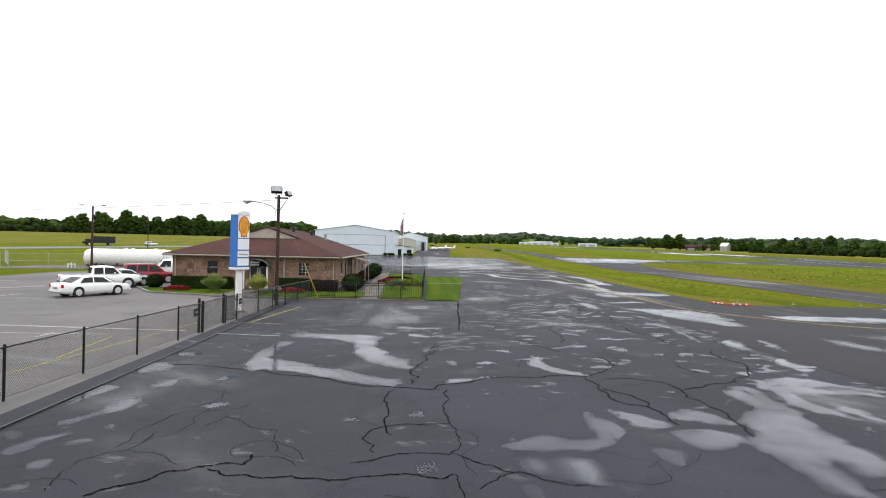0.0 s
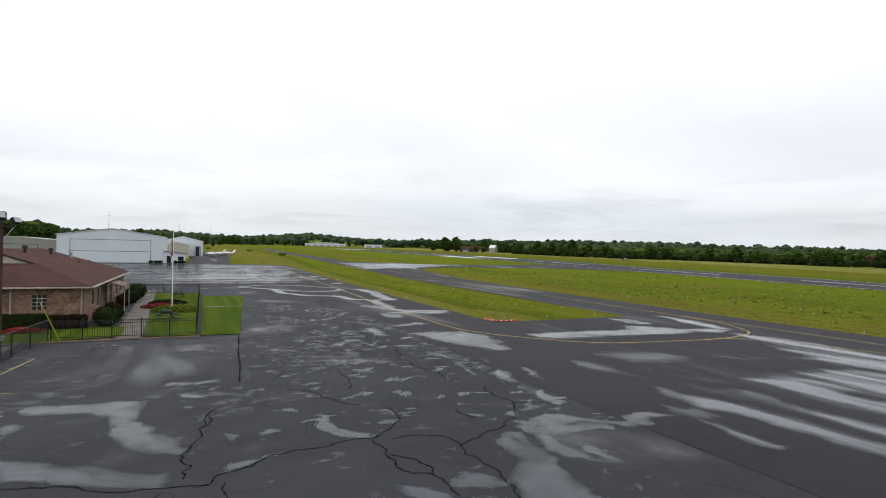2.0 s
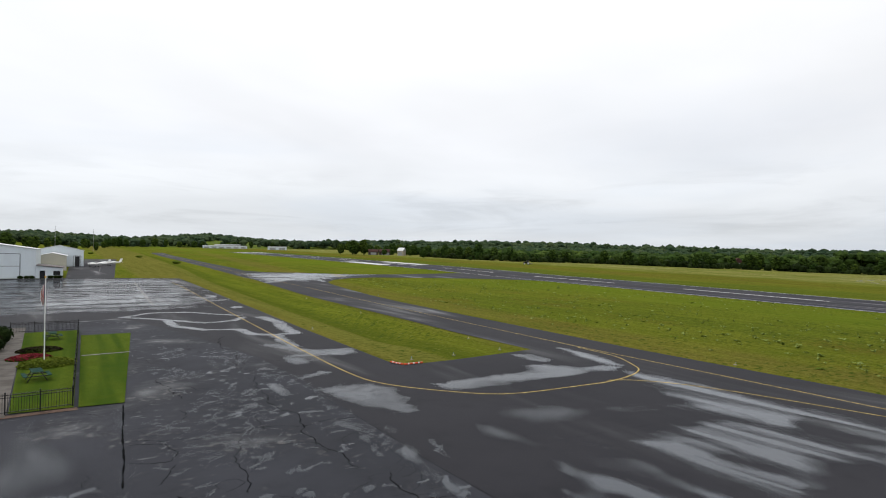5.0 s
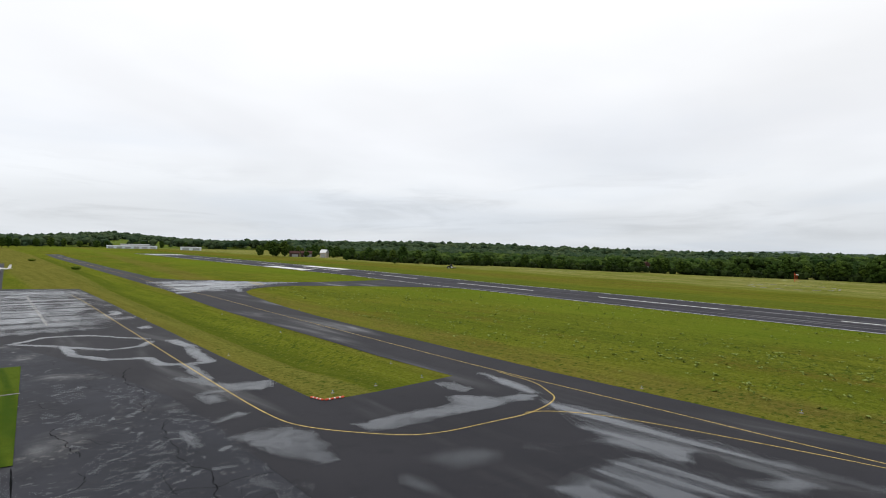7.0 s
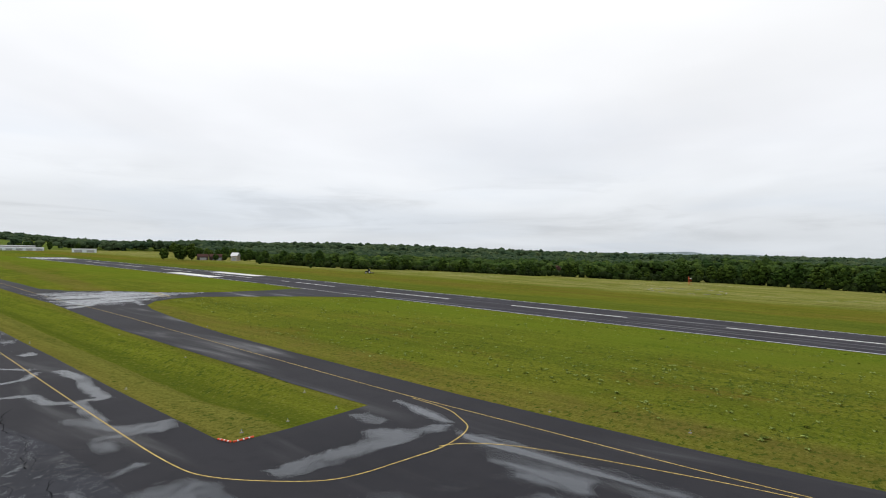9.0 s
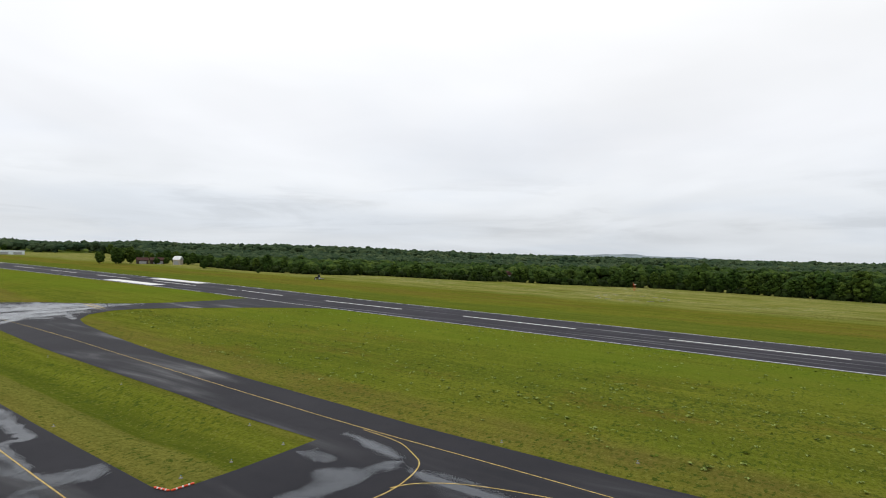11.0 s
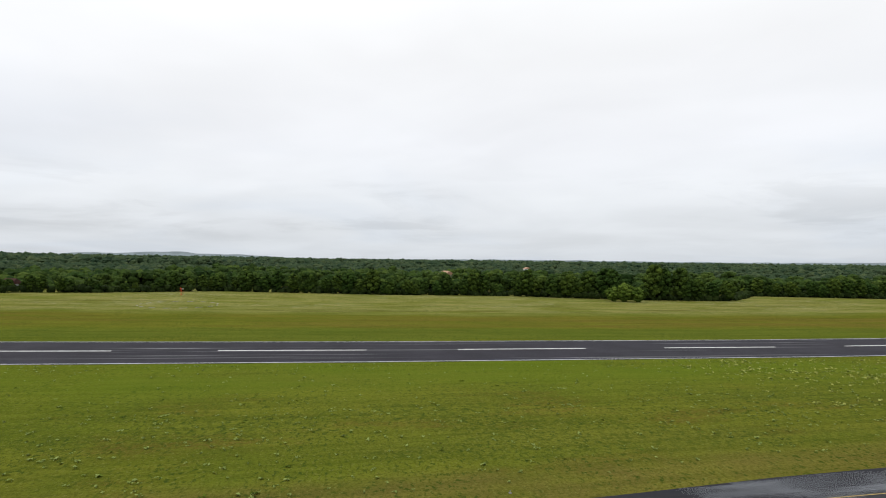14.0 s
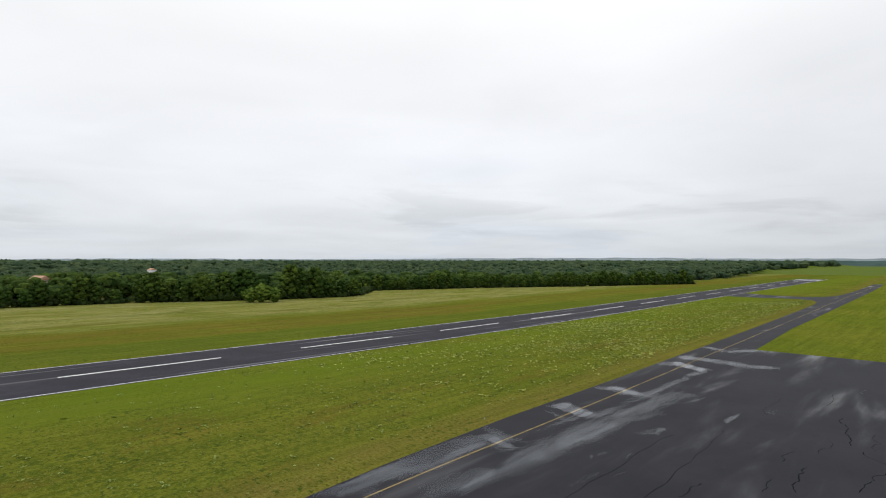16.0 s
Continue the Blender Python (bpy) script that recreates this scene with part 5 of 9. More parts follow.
def fine_cracks():
    """Hairline cracks of the old apron, too many to count."""
    rng = random.Random(9)
    bm = bmesh.new()
    for i in range(130):
        x, y = rng.uniform(-11.5, 10.5), rng.uniform(12, 88) if i < 95 else rng.uniform(11.5, 34)
        if x < 1.5 + (y - 46) * 0.1 and y > 45:
            continue
        a = rng.choice((0.0, 1.57, 0.6, 2.4)) + rng.gauss(0, 0.25)
        p = Vector((x, y, 0))
        w = rng.uniform(0.003, 0.008) * (1 + max(0, y - 14) / 16)
        last = None
        for k in range(rng.randint(10, 30)):
            a += rng.gauss(0, 0.42)
            q = p + Vector((math.cos(a), math.sin(a), 0)) * rng.uniform(0.08, 0.3)
            s = Vector((-math.sin(a), math.cos(a), 0)) * w * rng.uniform(0.4, 1)
            row = [bm.verts.new((v.x, v.y, 0.0462)) for v in (q + s, q - s)]
            if last:
                bm.faces.new((last[0], last[1], row[1], row[0]))
            last, p = row, q
    ob = part("hairline_cracks", bm, M_TAR)
    return tagged(ob, "fine dark cracks running through asphalt", "cracks", kind="stuff")


fine_cracks()

# tarred and open cracks
crack([(-12.6, 25.0), (-10.8, 24.2), (-8.8, 23.5), (-7.0, 22.8), (-5.6, 22.1), (-4.2, 21.6), (-3.5, 21.5), (-2.9, 21.3)], 0.05)
crack([(-2.9, 21.3), (-2.2, 22.0), (-1.3, 22.6), (-0.3, 23.0), (1.6, 23.3), (2.1, 23.1)], 0.05)
crack([(2.1, 23.1), (2.8, 23.7), (3.6, 24.6), (3.8, 25.6), (3.7, 26.4)], 0.06)
crack([(-2.5, 28.2), (-3.2, 24.6), (-3.5, 23.8), (-3.4, 21.9)], 0.05)
crack([(-3.9, 21.2), (-4.0, 19.6), (-4.0, 18.5), (-3.8, 17.5)], 0.035)
crack([(-2.4, 21.3), (-2.6, 19.2), (-2.5, 18.3), (-3.7, 18.2), (-4.2, 17.9), (-4.4, 17.3), (-4.1, 16.5)], 0.03)
crack([(-2.5, 18.3), (-2.6, 16.5), (-2.2, 16.1), (-1.6, 15.6), (-0.9, 15.2), (-0.1, 15.0)], 0.03)
crack([(-4.5, 16.0), (-3.9, 16.3), (-3.0, 16.5), (-2.6, 16.4)], 0.03)
crack([(-8.5, 14.6), (-8.1, 15.0), (-7.6, 15.6), (-7.1, 15.8), (-6.4, 15.9), (-6.4, 16.4)], 0.045)
crack([(-7.0, 15.7), (-6.6, 15.4), (-5.9, 15.3), (-5.0, 15.3), (-4.1, 15.4), (-3.4, 15.5), (-2.8, 15.3), (-2.6, 15.5)], 0.04)
crack([(2.1, 23.0), (2.1, 21.5), (2.1, 20.8), (2.3, 20.0), (2.8, 19.8)], 0.05)
crack([(2.2, 21.6), (2.8, 20.9), (2.8, 19.8), (2.9, 18.9), (2.9, 18.3)], 0.05)
crack([(2.7, 22.9), (3.7, 22.9), (4.3, 22.6), (4.5, 22.3), (4.5, 21.5), (4.5, 20.1), (4.5, 19.0), (4.2, 17.5)], 0.045)
crack([(4.5, 21.5), (5.5, 22.0), (6.9, 22.7), (7.4, 23.3), (8.3, 24.2), (8.7, 25.9), (9.1, 28.2)], 0.05)
crack([(6.2, 25.2), (6.3, 23.9)], 0.05)
crack([(-9.2, 14.8), (-9.4, 15.5), (-9.4, 16.1), (-8.8, 16.6), (-8.8, 17.6)], 0.015)
crack([(-8.8, 16.6), (-8.0, 16.3), (-7.6, 15.9)], 0.012)
crack([(-8.7, 19.4), (-8.5, 21.0)], 0.014)
crack([(-7.9, 18.0), (-7.7, 18.8), (-6.3, 17.8), (-6.0, 16.5)], 0.014)
crack([(-2.6, 15.5), (-2.5, 14.8), (-2.5, 14.5)], 0.02)
crack([(-1.5, 15.6), (-1.8, 15.4), (-2.2, 14.9)], 0.02)
crack([(-2.6, 21.3), (-3.2, 21.3)], 0.02)
crack([(-0.4, 39.0), (2.5, 37.5), (4.3, 37.6), (8.0, 36.7), (11.5, 36.5)], 0.05)
crack([(-0.5, 38.3), (1.1, 37.5), (1.5, 36.1), (1.0, 34.9), (-0.7, 35.6)], 0.05)
crack([(4.6, 36.3), (3.6, 33.9), (3.6, 31.3), (3.1, 29.4)], 0.05)
crack([(12.2, 73.3), (10.5, 61.0), (8.8, 54.3)], 0.08)
crack([(2.9, 54.0), (3.2, 47.5), (3.2, 46.4)], 0.06)
crack([(10.1, 52.0), (8.9, 49.6), (8.4, 44.8), (8.0, 40.9), (7.8, 36.1), (7.8, 32.8), (8.1, 29.4)], 0.06)
crack([(0.6, 30.7), (1.7, 29.4), (2.1, 28.1), (2.9, 27.0)], 0.05)
crack([(-2.9, 26.2), (-2.6, 27.6), (-2.4, 28.3)], 0.05)
crack([(0.1, 32.2), (1.1, 34.3)], 0.04)
crack([(8.7, 25.2), (10.7, 24.8)], 0.05)
crack([(2.7, 43.6), (2.6, 41.6), (2.2, 41.1)], 0.05)
crack([(6.5, 40.8), (6.2, 36.9)], 0.04)
crack([(28.8, -43.8), (28.8, -51.1), (29.0, -62.1), (28.4, -71.9)], 0.08, 0.05)
crack([(22.9, -49.3), (23.2, -59.7), (23.6, -73.1), (23.8, -78.9)], 0.08, 0.05)
crack([(20.4, -52.0), (19.9, -57.3)], 0.09)
crack([(12.4, -98.0), (10.9, -91.7), (9.6, -83.1)], 0.12)
crack([(15.8, -115.7), (15.3, -105.1)], 0.08, 0.05)
crack([(21.2, -91.9), (21.8, -105.6)], 0.07)
crack([(14.8, -70.6), (14.6, -75.6)], 0.09)
crack([(12.2, -77.2), (12.1, -83.8)], 0.07)
crack([(11.8, -61.5), (12.2, -65.6), (12.3, -70.4)], 0.12)
crack([(6.9, -66.0), (8.1, -81.6)], 0.1)
crack([(14.4, -59.1), (14.5, -63.9)], 0.09)
crack([(7.2, -82.4), (7.7, -91.2)], 0.07)


# ---- lawns, walks and kerbs round the terminal ----
lawn_east = draped("lawn", [(0.0, 47.3), (3.15, 81.0), (-1.8, 81.4), (-2.5, 47.6)], 0.09, M_LAWN, "bright green striped lawn beside the apron", "lawn")
lawn_yard = draped("lawn", [(-2.75, 47.7), (-1.9, 86.4), (-7.2, 86.6), (-6.0, 48.0)], 0.09, M_LAWN, "bright green lawn inside a black picket fence", "lawn")
lawn_front_east = draped("lawn", [(-7.4, 48.6), (-7.6, 53.5), (-10.2, 55.0), (-15.6, 55.0), (-15.6, 47.4), (-12.4, 47.2)], 0.09, M_LAWN, "green lawn in front of a brick building", "lawn")
lawn_front_west = draped("lawn", [(-18.6, 48.0), (-18.6, 55.0), (-25.4, 55.0), (-27.0, 54.0), (-24.0, 49.9)], 0.09, M_LAWN, "green lawn with a kerb in front of a brick building", "lawn")
walk_door = draped("footpath", [(-15.7, 46.6), (-15.7, 55.3), (-18.5, 55.3), (-18.5, 47.4)], 0.085, M_CONCRETE, "pale concrete path to the entrance", "footpath")
walk_side = draped("footpath", [(-6.1, 47.2), (-7.3, 92), (-8.9, 92), (-8.0, 54), (-7.6, 47.4)], 0.085, M_CONCRETE, "pale concrete path along the building", "footpath")
mulch_strip = draped("verge", [(-12.6, 47.0), (-2.5, 47.0), (-2.6, 47.65), (-12.5, 47.7)], 0.07, M_MULCH, "strip of dead brown grass below a fence", "verge")
lawn_drain = draped("drain_edging", [(-2.0, 66.9), (1.95, 67.0), (1.98, 67.35), (-2.0, 67.25)], 0.11, M_KERB, "narrow concrete edging across a lawn", "edging")


def kerb(points, name="kerb"):
    bm = bmesh.new()
    for a, b in zip(points, points[1:]):
        d = (Vector(b) - Vector(a)).normalized()
        s = Vector((-d.y, d.x)) * 0.09
        o = [Vector(a) + s, Vector(b) + s, Vector(b) - s, Vector(a) - s]
        z = float(land(a[0], a[1]))
        loft(bm, [[(p.x, p.y, z + 0.0) for p in o], [(p.x, p.y, z + 0.16) for p in o]])
    bmesh.ops.recalc_face_normals(bm, faces=bm.faces[:])
    return tagged(part(name, bm, M_KERB), "weathered concrete kerb", "kerb", kind="structure")


kerb([(-27.2, 54.2), (-24.1, 49.75), (-18.6, 47.85), (-13.3, 46.4), (-12.5, 47.05)])
berm = draped("kerb_strip", [(-12.75, -60), (-12.1, -60), (-12.0, 44), (-12.6, 44)], 0.085, M_OLD, "low dark asphalt berm along the fence", "kerb")


# ---- terminal building ----
def hip_roof(lo, hi, eave, inset, mid, ridge_x, ridge, back):
    """A hipped roof with a small gable standing in the front hip; returns the shell and the gable wall."""
    x0, y0, x1, y1 = *lo, *hi
    bm = bmesh.new()
    v = [bm.verts.new(p) for p in ((x0, y0, eave), (x1, y0, eave), (x1, y1, eave), (x0, y1, eave),
                                   (x0 + inset, y0 + inset, mid), (x1 - inset, y0 + inset, mid),
                                   (ridge_x, y0 + inset, ridge), (ridge_x, y1 - back, ridge))]
    for f in ((0, 1, 5, 4), (1, 2, 7, 6, 5), (2, 3, 7), (3, 0, 4, 6, 7)):
        bm.faces.new([v[i] for i in f])
    bmesh.ops.recalc_face_normals(bm, faces=bm.faces[:])
    bmesh.ops.solidify(bm, geom=bm.faces[:], thickness=0.12)
    g = bmesh.new()
    loft(g, [[(x0 + inset + 0.15, y, mid), (x1 - inset - 0.15, y, mid), (ridge_x, y, ridge - 0.06)] for y in (y0 + inset + 0.10, y0 + inset + 0.22)])
    bmesh.ops.recalc_face_normals(g, faces=g.faces[:])
    return bm, g


def window(parent, x0, x1, z0, z1, y, rows=3, cols=2, along="x", pane=None):
    """A sash window set in a wall that faces -y (along x) or +x (along y)."""
    def b(a0, b0, a1, b1, d0, d1):
        return box((a0, y + d0, b0), (a1, y + d1, b1)) if along == "x" else box((y - d1, a0, b0), (y - d0, a1, b1))
    w = part("window", b(x0 - 0.07, z0 - 0.07, x1 + 0.07, z0, -0.06, 0.05), M_WHITE, parent, "sash window with white frame and dark glass")
    part("frame", b(x0 - 0.07, z1, x1 + 0.07, z1 + 0.07, -0.05, 0.05), M_WHITE, w)
    part("frame", b(x0 - 0.07, z0, x0, z1, -0.05, 0.05), M_WHITE, w)
    part("frame", b(x1, z0, x1 + 0.07, z1, -0.05, 0.05), M_WHITE, w)
    part("pane", b(x0, z0, x1, z1, 0.0, 0.03), pane or M_GLASS, w)
    for i in range(1, rows):
        z = z0 + (z1 - z0) * i / rows
        part("glazing_bar", b(x0, z - 0.011, x1, z + 0.011, -0.03, -0.002), M_WHITE, w)
    for i in range(1, cols):
        x = x0 + (x1 - x0) * i / cols
        part("glazing_bar", b(x - 0.011, z0, x + 0.011, z1, -0.03, -0.002), M_WHITE, w)
    return w


def wall_with_holes(a0, a1, z1, holes, t0, t1, along="x"):
    """A wall slab with openings cut through; holes are (from, to, sill, head)."""
    bm = bmesh.new()
    cuts = sorted({a0, a1, *(h[0] for h in holes), *(h[1] for h in holes)})
    for c0, c1 in zip(cuts, cuts[1:]):
        mid = (c0 + c1) / 2
        spans, z = [], 0.0
        for h in sorted((h for h in holes if h[0] < mid < h[1]), key=lambda h: h[2]):
            spans.append((z, h[2]))
            z = h[3]
        spans.append((z, z1))
        for s0, s1 in spans:
            if s1 > s0 + 1e-4:
                add_box(bm, (c0, t0, s0) if along == "x" else (t0, c0, s0), (c1, t1, s1) if along == "x" else (t1, c1, s1))
    return bm


def terminal():
    b = thing("terminal_building", "single-storey brown brick building under a brown shingled hip roof", "building")
    x0, x1, y0, y1, h = -24.7, -10.5, 55.2, 83.4, 2.86
    wl_, wr_ = (-21.7, -20.8, 1.35, 2.45), (-13.72, -12.85, 1.33, 2.42)
    door = (-18.1, -16.4, 0.0, 2.1)
    sides = [(58.6, 59.8, 1.3, 2.4), (61.5, 62.7, 0.9, 2.4), (66.2, 68.0, 0.3, 2.35), (70, 71.8, 0.3, 2.35), (74.5, 76.3, 0.9, 2.35), (79, 80.4, 0.9, 2.35)]
    part("wall", wall_with_holes(x0, x1, h, [wl_, wr_, door], y0, y0 + 0.3), M_BRICK, b)
    part("wall", wall_with_holes(y0 + 0.3, y1, h, sides, x1 - 0.3, x1, "y"), M_BRICK, b)
    part("wall", box((x0, y0 + 0.3, 0), (x0 + 0.3, y1, h)), M_BRICK, b)
    part("wall", box((x0 + 0.3, y1 - 0.3, 0), (x1 - 0.3, y1, h)), M_BRICK, b)
    part("floor_slab", box((x0 + 0.3, y0 + 0.3, 0.02), (x1 - 0.3, y1 - 0.3, 0.1)), M_CONCRETE, b)
    part("soffit", box((x0 - 0.55, y0 - 0.55, h), (x1 + 0.5, y1 + 0.5, h + 0.06)), M_CREAM, b)
    roof, gable = hip_roof((x0 - 0.6, y0 - 0.6), (x1 + 0.55, y1 + 0.6), h + 0.22, 4.4, 4.62, (x0 + x1) / 2, 5.75, 7.0)
    shell = part("roof", roof, M_SHINGLE, b)
    part("gable", gable, M_CREAM, b, "pale boarded gable triangle")
    # fascia boards and gutters
    for lo, hi in (((x0 - 0.6, y0 - 0.63, h + 0.02), (x1 + 0.55, y0 - 0.60, h + 0.2)), ((x1 + 0.55, y0 - 0.63, h + 0.02), (x1 + 0.58, y1 + 0.63, h + 0.2)),
                   ((x0 - 0.63, y0 - 0.63, h + 0.02), (x0 - 0.60, y1 + 0.63, h + 0.2)), ((x0 - 0.6, y1 + 0.6, h + 0.02), (x1 + 0.55, y1 + 0.63, h + 0.2))):
        part("fascia", box(lo, hi), M_BROWN, b)
    part("gutter", box((x0 - 0.6, y0 - 0.75, h + 0.06), (x1 + 0.55, y0 - 0.632, h + 0.17), 0.02), M_CREAM, b)
    part("gutter", box((x1 + 0.582, y0 - 0.6, h + 0.06), (x1 + 0.70, y1 + 0.6, h + 0.17), 0.02), M_CREAM, b)
    for x in (x0 + 0.25, -15.0, x1 - 0.15):
        part("downpipe", box((x - 0.05, y0 - 0.09, 0.05), (x + 0.05, y0 - 0.003, h), 0.015), M_CREAM, b)
    window(b, *wl_, y0 + 0.08, 2, 1)
    window(b, *wr_, y0 + 0.08, 4, 3)
    for a0, a1, z0, z1 in sides:
        window(b, a0, a1, z0, z1, x1 - 0.05, 2, 2, "y")
    # entrance: two glazed doors between white columns
    for i, dx in enumerate((door[0], -17.25)):
        d = part("door", box((dx + 0.05, y0 + 0.10, 0.1), (dx + 0.80, y0 + 0.15, 2.08)), M_WHITE, b, "glazed entrance door")
        part("pane", box((dx + 0.14, y0 + 0.085, 0.25), (dx + 0.71, y0 + 0.099, 1.98)), M_GLASS, d)
        part("handle", tube((dx + (0.68 if i == 0 else 0.17), y0 + 0.06, 0.95), (dx + (0.68 if i == 0 else 0.17), y0 + 0.06, 1.25), 0.015), M_CHROME, d)
    part("lintel", box((door[0], y0 + 0.02, 2.1), (door[1], y0 + 0.28, 2.16)), M_CREAM, b)
    for x in (-18.25, -16.25):
        part("column", tube((x, y0 - 0.95, 0.08), (x, y0 - 0.95, 2.1), 0.07, 0.07, 12), M_WHITE, b)
    # barrel canopy over the entrance
    bm = bmesh.new()
    arc = [(-17.25 + 1.15 * math.cos(a), 2.08 + 0.62 * math.sin(a)) for a in np.linspace(0, math.pi, 15)]
    inner = [(-17.25 + 1.11 * math.cos(a), 2.08 + 0.58 * math.sin(a)) for a in np.linspace(math.pi, 0, 15)]
    loft(bm, [[(x, y, z) for x, z in arc + inner] for y in (y0 - 1.25, y0 - 0.01)])
    bmesh.ops.recalc_face_normals(bm, faces=bm.faces[:])
    canopy = part("canopy", bm, M_CANVASDARK, b, "dark green barrel canopy with white lettering")
    front = bmesh.new()
    front.faces.new([front.verts.new((x, y0 - 1.22, z)) for x, z in inner])
    bmesh.ops.solidify(front, geom=front.faces[:], thickness=0.02)
    part("canopy_front", front, M_CANVASDARK, canopy)
    for word, z in (("COUNTY", 2.36), ("AIRPORT", 2.15)):
        cu = bpy.data.curves.new("lettering", "FONT")
        cu.body, cu.size, cu.align_x, cu.extrude = word, 0.2, "CENTER", 0.004
        cu.materials.append(M_WHITE)
        t = new("lettering", cu)
        t.matrix_basis = pose(-17.25, y0 - 1.262, z, 90, 0, 0)
        t.parent = canopy
    # striped awning over the side door
    for i in range(14):
        a, c = 64.0 + i * 0.32, 64.0 + (i + 1) * 0.32
        bm = bmesh.new()
        prof = [(x1 + 0.0, 2.78), (x1 + 1.0, 2.72), (x1 + 1.75, 2.5), (x1 + 1.9, 2.12), (x1 + 1.86, 2.12), (x1 + 1.7, 2.45), (x1 + 0.98, 2.67), (x1 + 0.0, 2.73)]
        loft(bm, [[(x, y, z) for x, z in prof] for y in (a, c)])
        bmesh.ops.recalc_face_normals(bm, faces=bm.faces[:])
        part("awning_strip", bm, M_CANVASTAN if i % 2 else M_CANVASBROWN, b)
    for y in (64.1, 68.4):
        part("awning_post", tube((x1 + 1.85, y, 0.05), (x1 + 1.85, y, 2.2), 0.035), M_CREAM, b)
    # roof fittings
    for x, y, z, kind in ((-16.6, 66, 5.42, 0), (-16.0, 73, 5.2, 0), (-14.8, 76, 4.75, 1), (-13.6, 73, 4.3, 2), (-13.4, 78, 4.25, 2)):
        if kind == 0:
            f = part("roof_vent", tube((x, y, z - 0.1), (x, y, z + 0.35), 0.12, 0.12, 10), M_BLACKIRON, b, "black turbine roof vent")
            part("cowl", tube((x, y, z + 0.35), (x, y, z + 0.62), 0.26, 0.2, 12), M_BLACKIRON, f)
        elif kind == 1:
            f = part("flue", tube((x, y, z - 0.1), (x, y, z + 0.6), 0.16, 0.16, 12), M_GALV, b, "grey metal flue")
            part("cowl", tube((x, y, z + 0.62), (x, y, z + 0.72), 0.24, 0.2, 12), M_GALV, f)
        else:
            part("roof_pipe", tube((x, y, z - 0.1), (x, y, z + 0.3), 0.05), M_BLACKIRON, b)
    return b


terminal()


# ---- planting ----
def leaf_mass(bm, centre, radii, count, size, seed, shell=0.55):
    """Many small leaf plates scattered through an ellipsoid, densest at its skin."""
    rng = random.Random(seed)
    for _ in range(count):
        d = Vector((rng.gauss(0, 1), rng.gauss(0, 1), rng.gauss(0, 1))).normalized()
        r = shell + (1 - shell) * rng.random() ** 0.5
        p = Vector(centre) + Vector((d.x * radii[0], d.y * radii[1], d.z * radii[2])) * r * (1 + 0.12 * noise.noise(d * 2.5 + Vector(centre)))
        q = Euler((rng.uniform(0, 6.3), rng.uniform(0, 6.3), rng.uniform(0, 6.3))).to_matrix()
        s = size * rng.uniform(0.6, 1.3)
        bm.faces.new([bm.verts.new(p + q @ Vector(c) * s) for c in ((-0.6, -0.3, 0), (0.1, -0.5, 0.15), (0.7, 0.1, 0), (0, 0.5, -0.15))])


def lump(bm, centre, radii, seed, rough=0.22, sub=2):
    made = bmesh.ops.create_icosphere(bm, subdivisions=sub, radius=1.0)["verts"]
    for v in made:
        d = v.co.copy()
        k = 1 + rough * noise.noise(d * 1.9 + Vector((seed * 3.7, seed, 0))) + rough * 0.6 * noise.noise(d * 4.4 + Vector((seed, 0, seed * 1.3)))
        v.co = Vector(centre) + Vector((d.x * radii[0], d.y * radii[1], d.z * radii[2])) * k


def shrub(at, radii, label, material, seed, name="round_shrub", group=""):
    s = thing(name, label, "shrub", (*at, float(land(*at)) + 0.05), 0, group)
    bm = bmesh.new()
    lump(bm, (0, 0, radii[2] * 0.92), [r * 0.9 for r in radii], seed, 0.12)
    part("core", bm, material, s)
    bm = bmesh.new()
    leaf_mass(bm, (0, 0, radii[2] * 0.95), radii, 700, 0.10, seed, 0.86)
    part("foliage", bm, material, s)
    return s


for i, (x, y, rx, ry, h) in enumerate(((-8.9, 54.4, 0.95, 1.0, 0.8), (-8.95, 58.6, 0.8, 0.9, 0.6), (-8.9, 73.8, 0.9, 1.2, 0.75), (-8.8, 79.2, 1.1, 1.3, 0.95), (-25.9, 54.6, 0.75, 0.75, 0.6))):
    shrub((x, y), (rx, ry, h), "dark green clipped round shrub beside a brick wall", M_SHRUB, 20 + i, group="clipped shrubs")
for i, (x, y) in enumerate(((-9.2, 61.4), (-9.3, 70.8), (-9.1, 76.4))):
    shrub((x, y), (0.75, 1.1, 0.62), "maroon-leaved shrub beside a brick wall", M_MAROON, 40 + i, group="maroon shrubs")


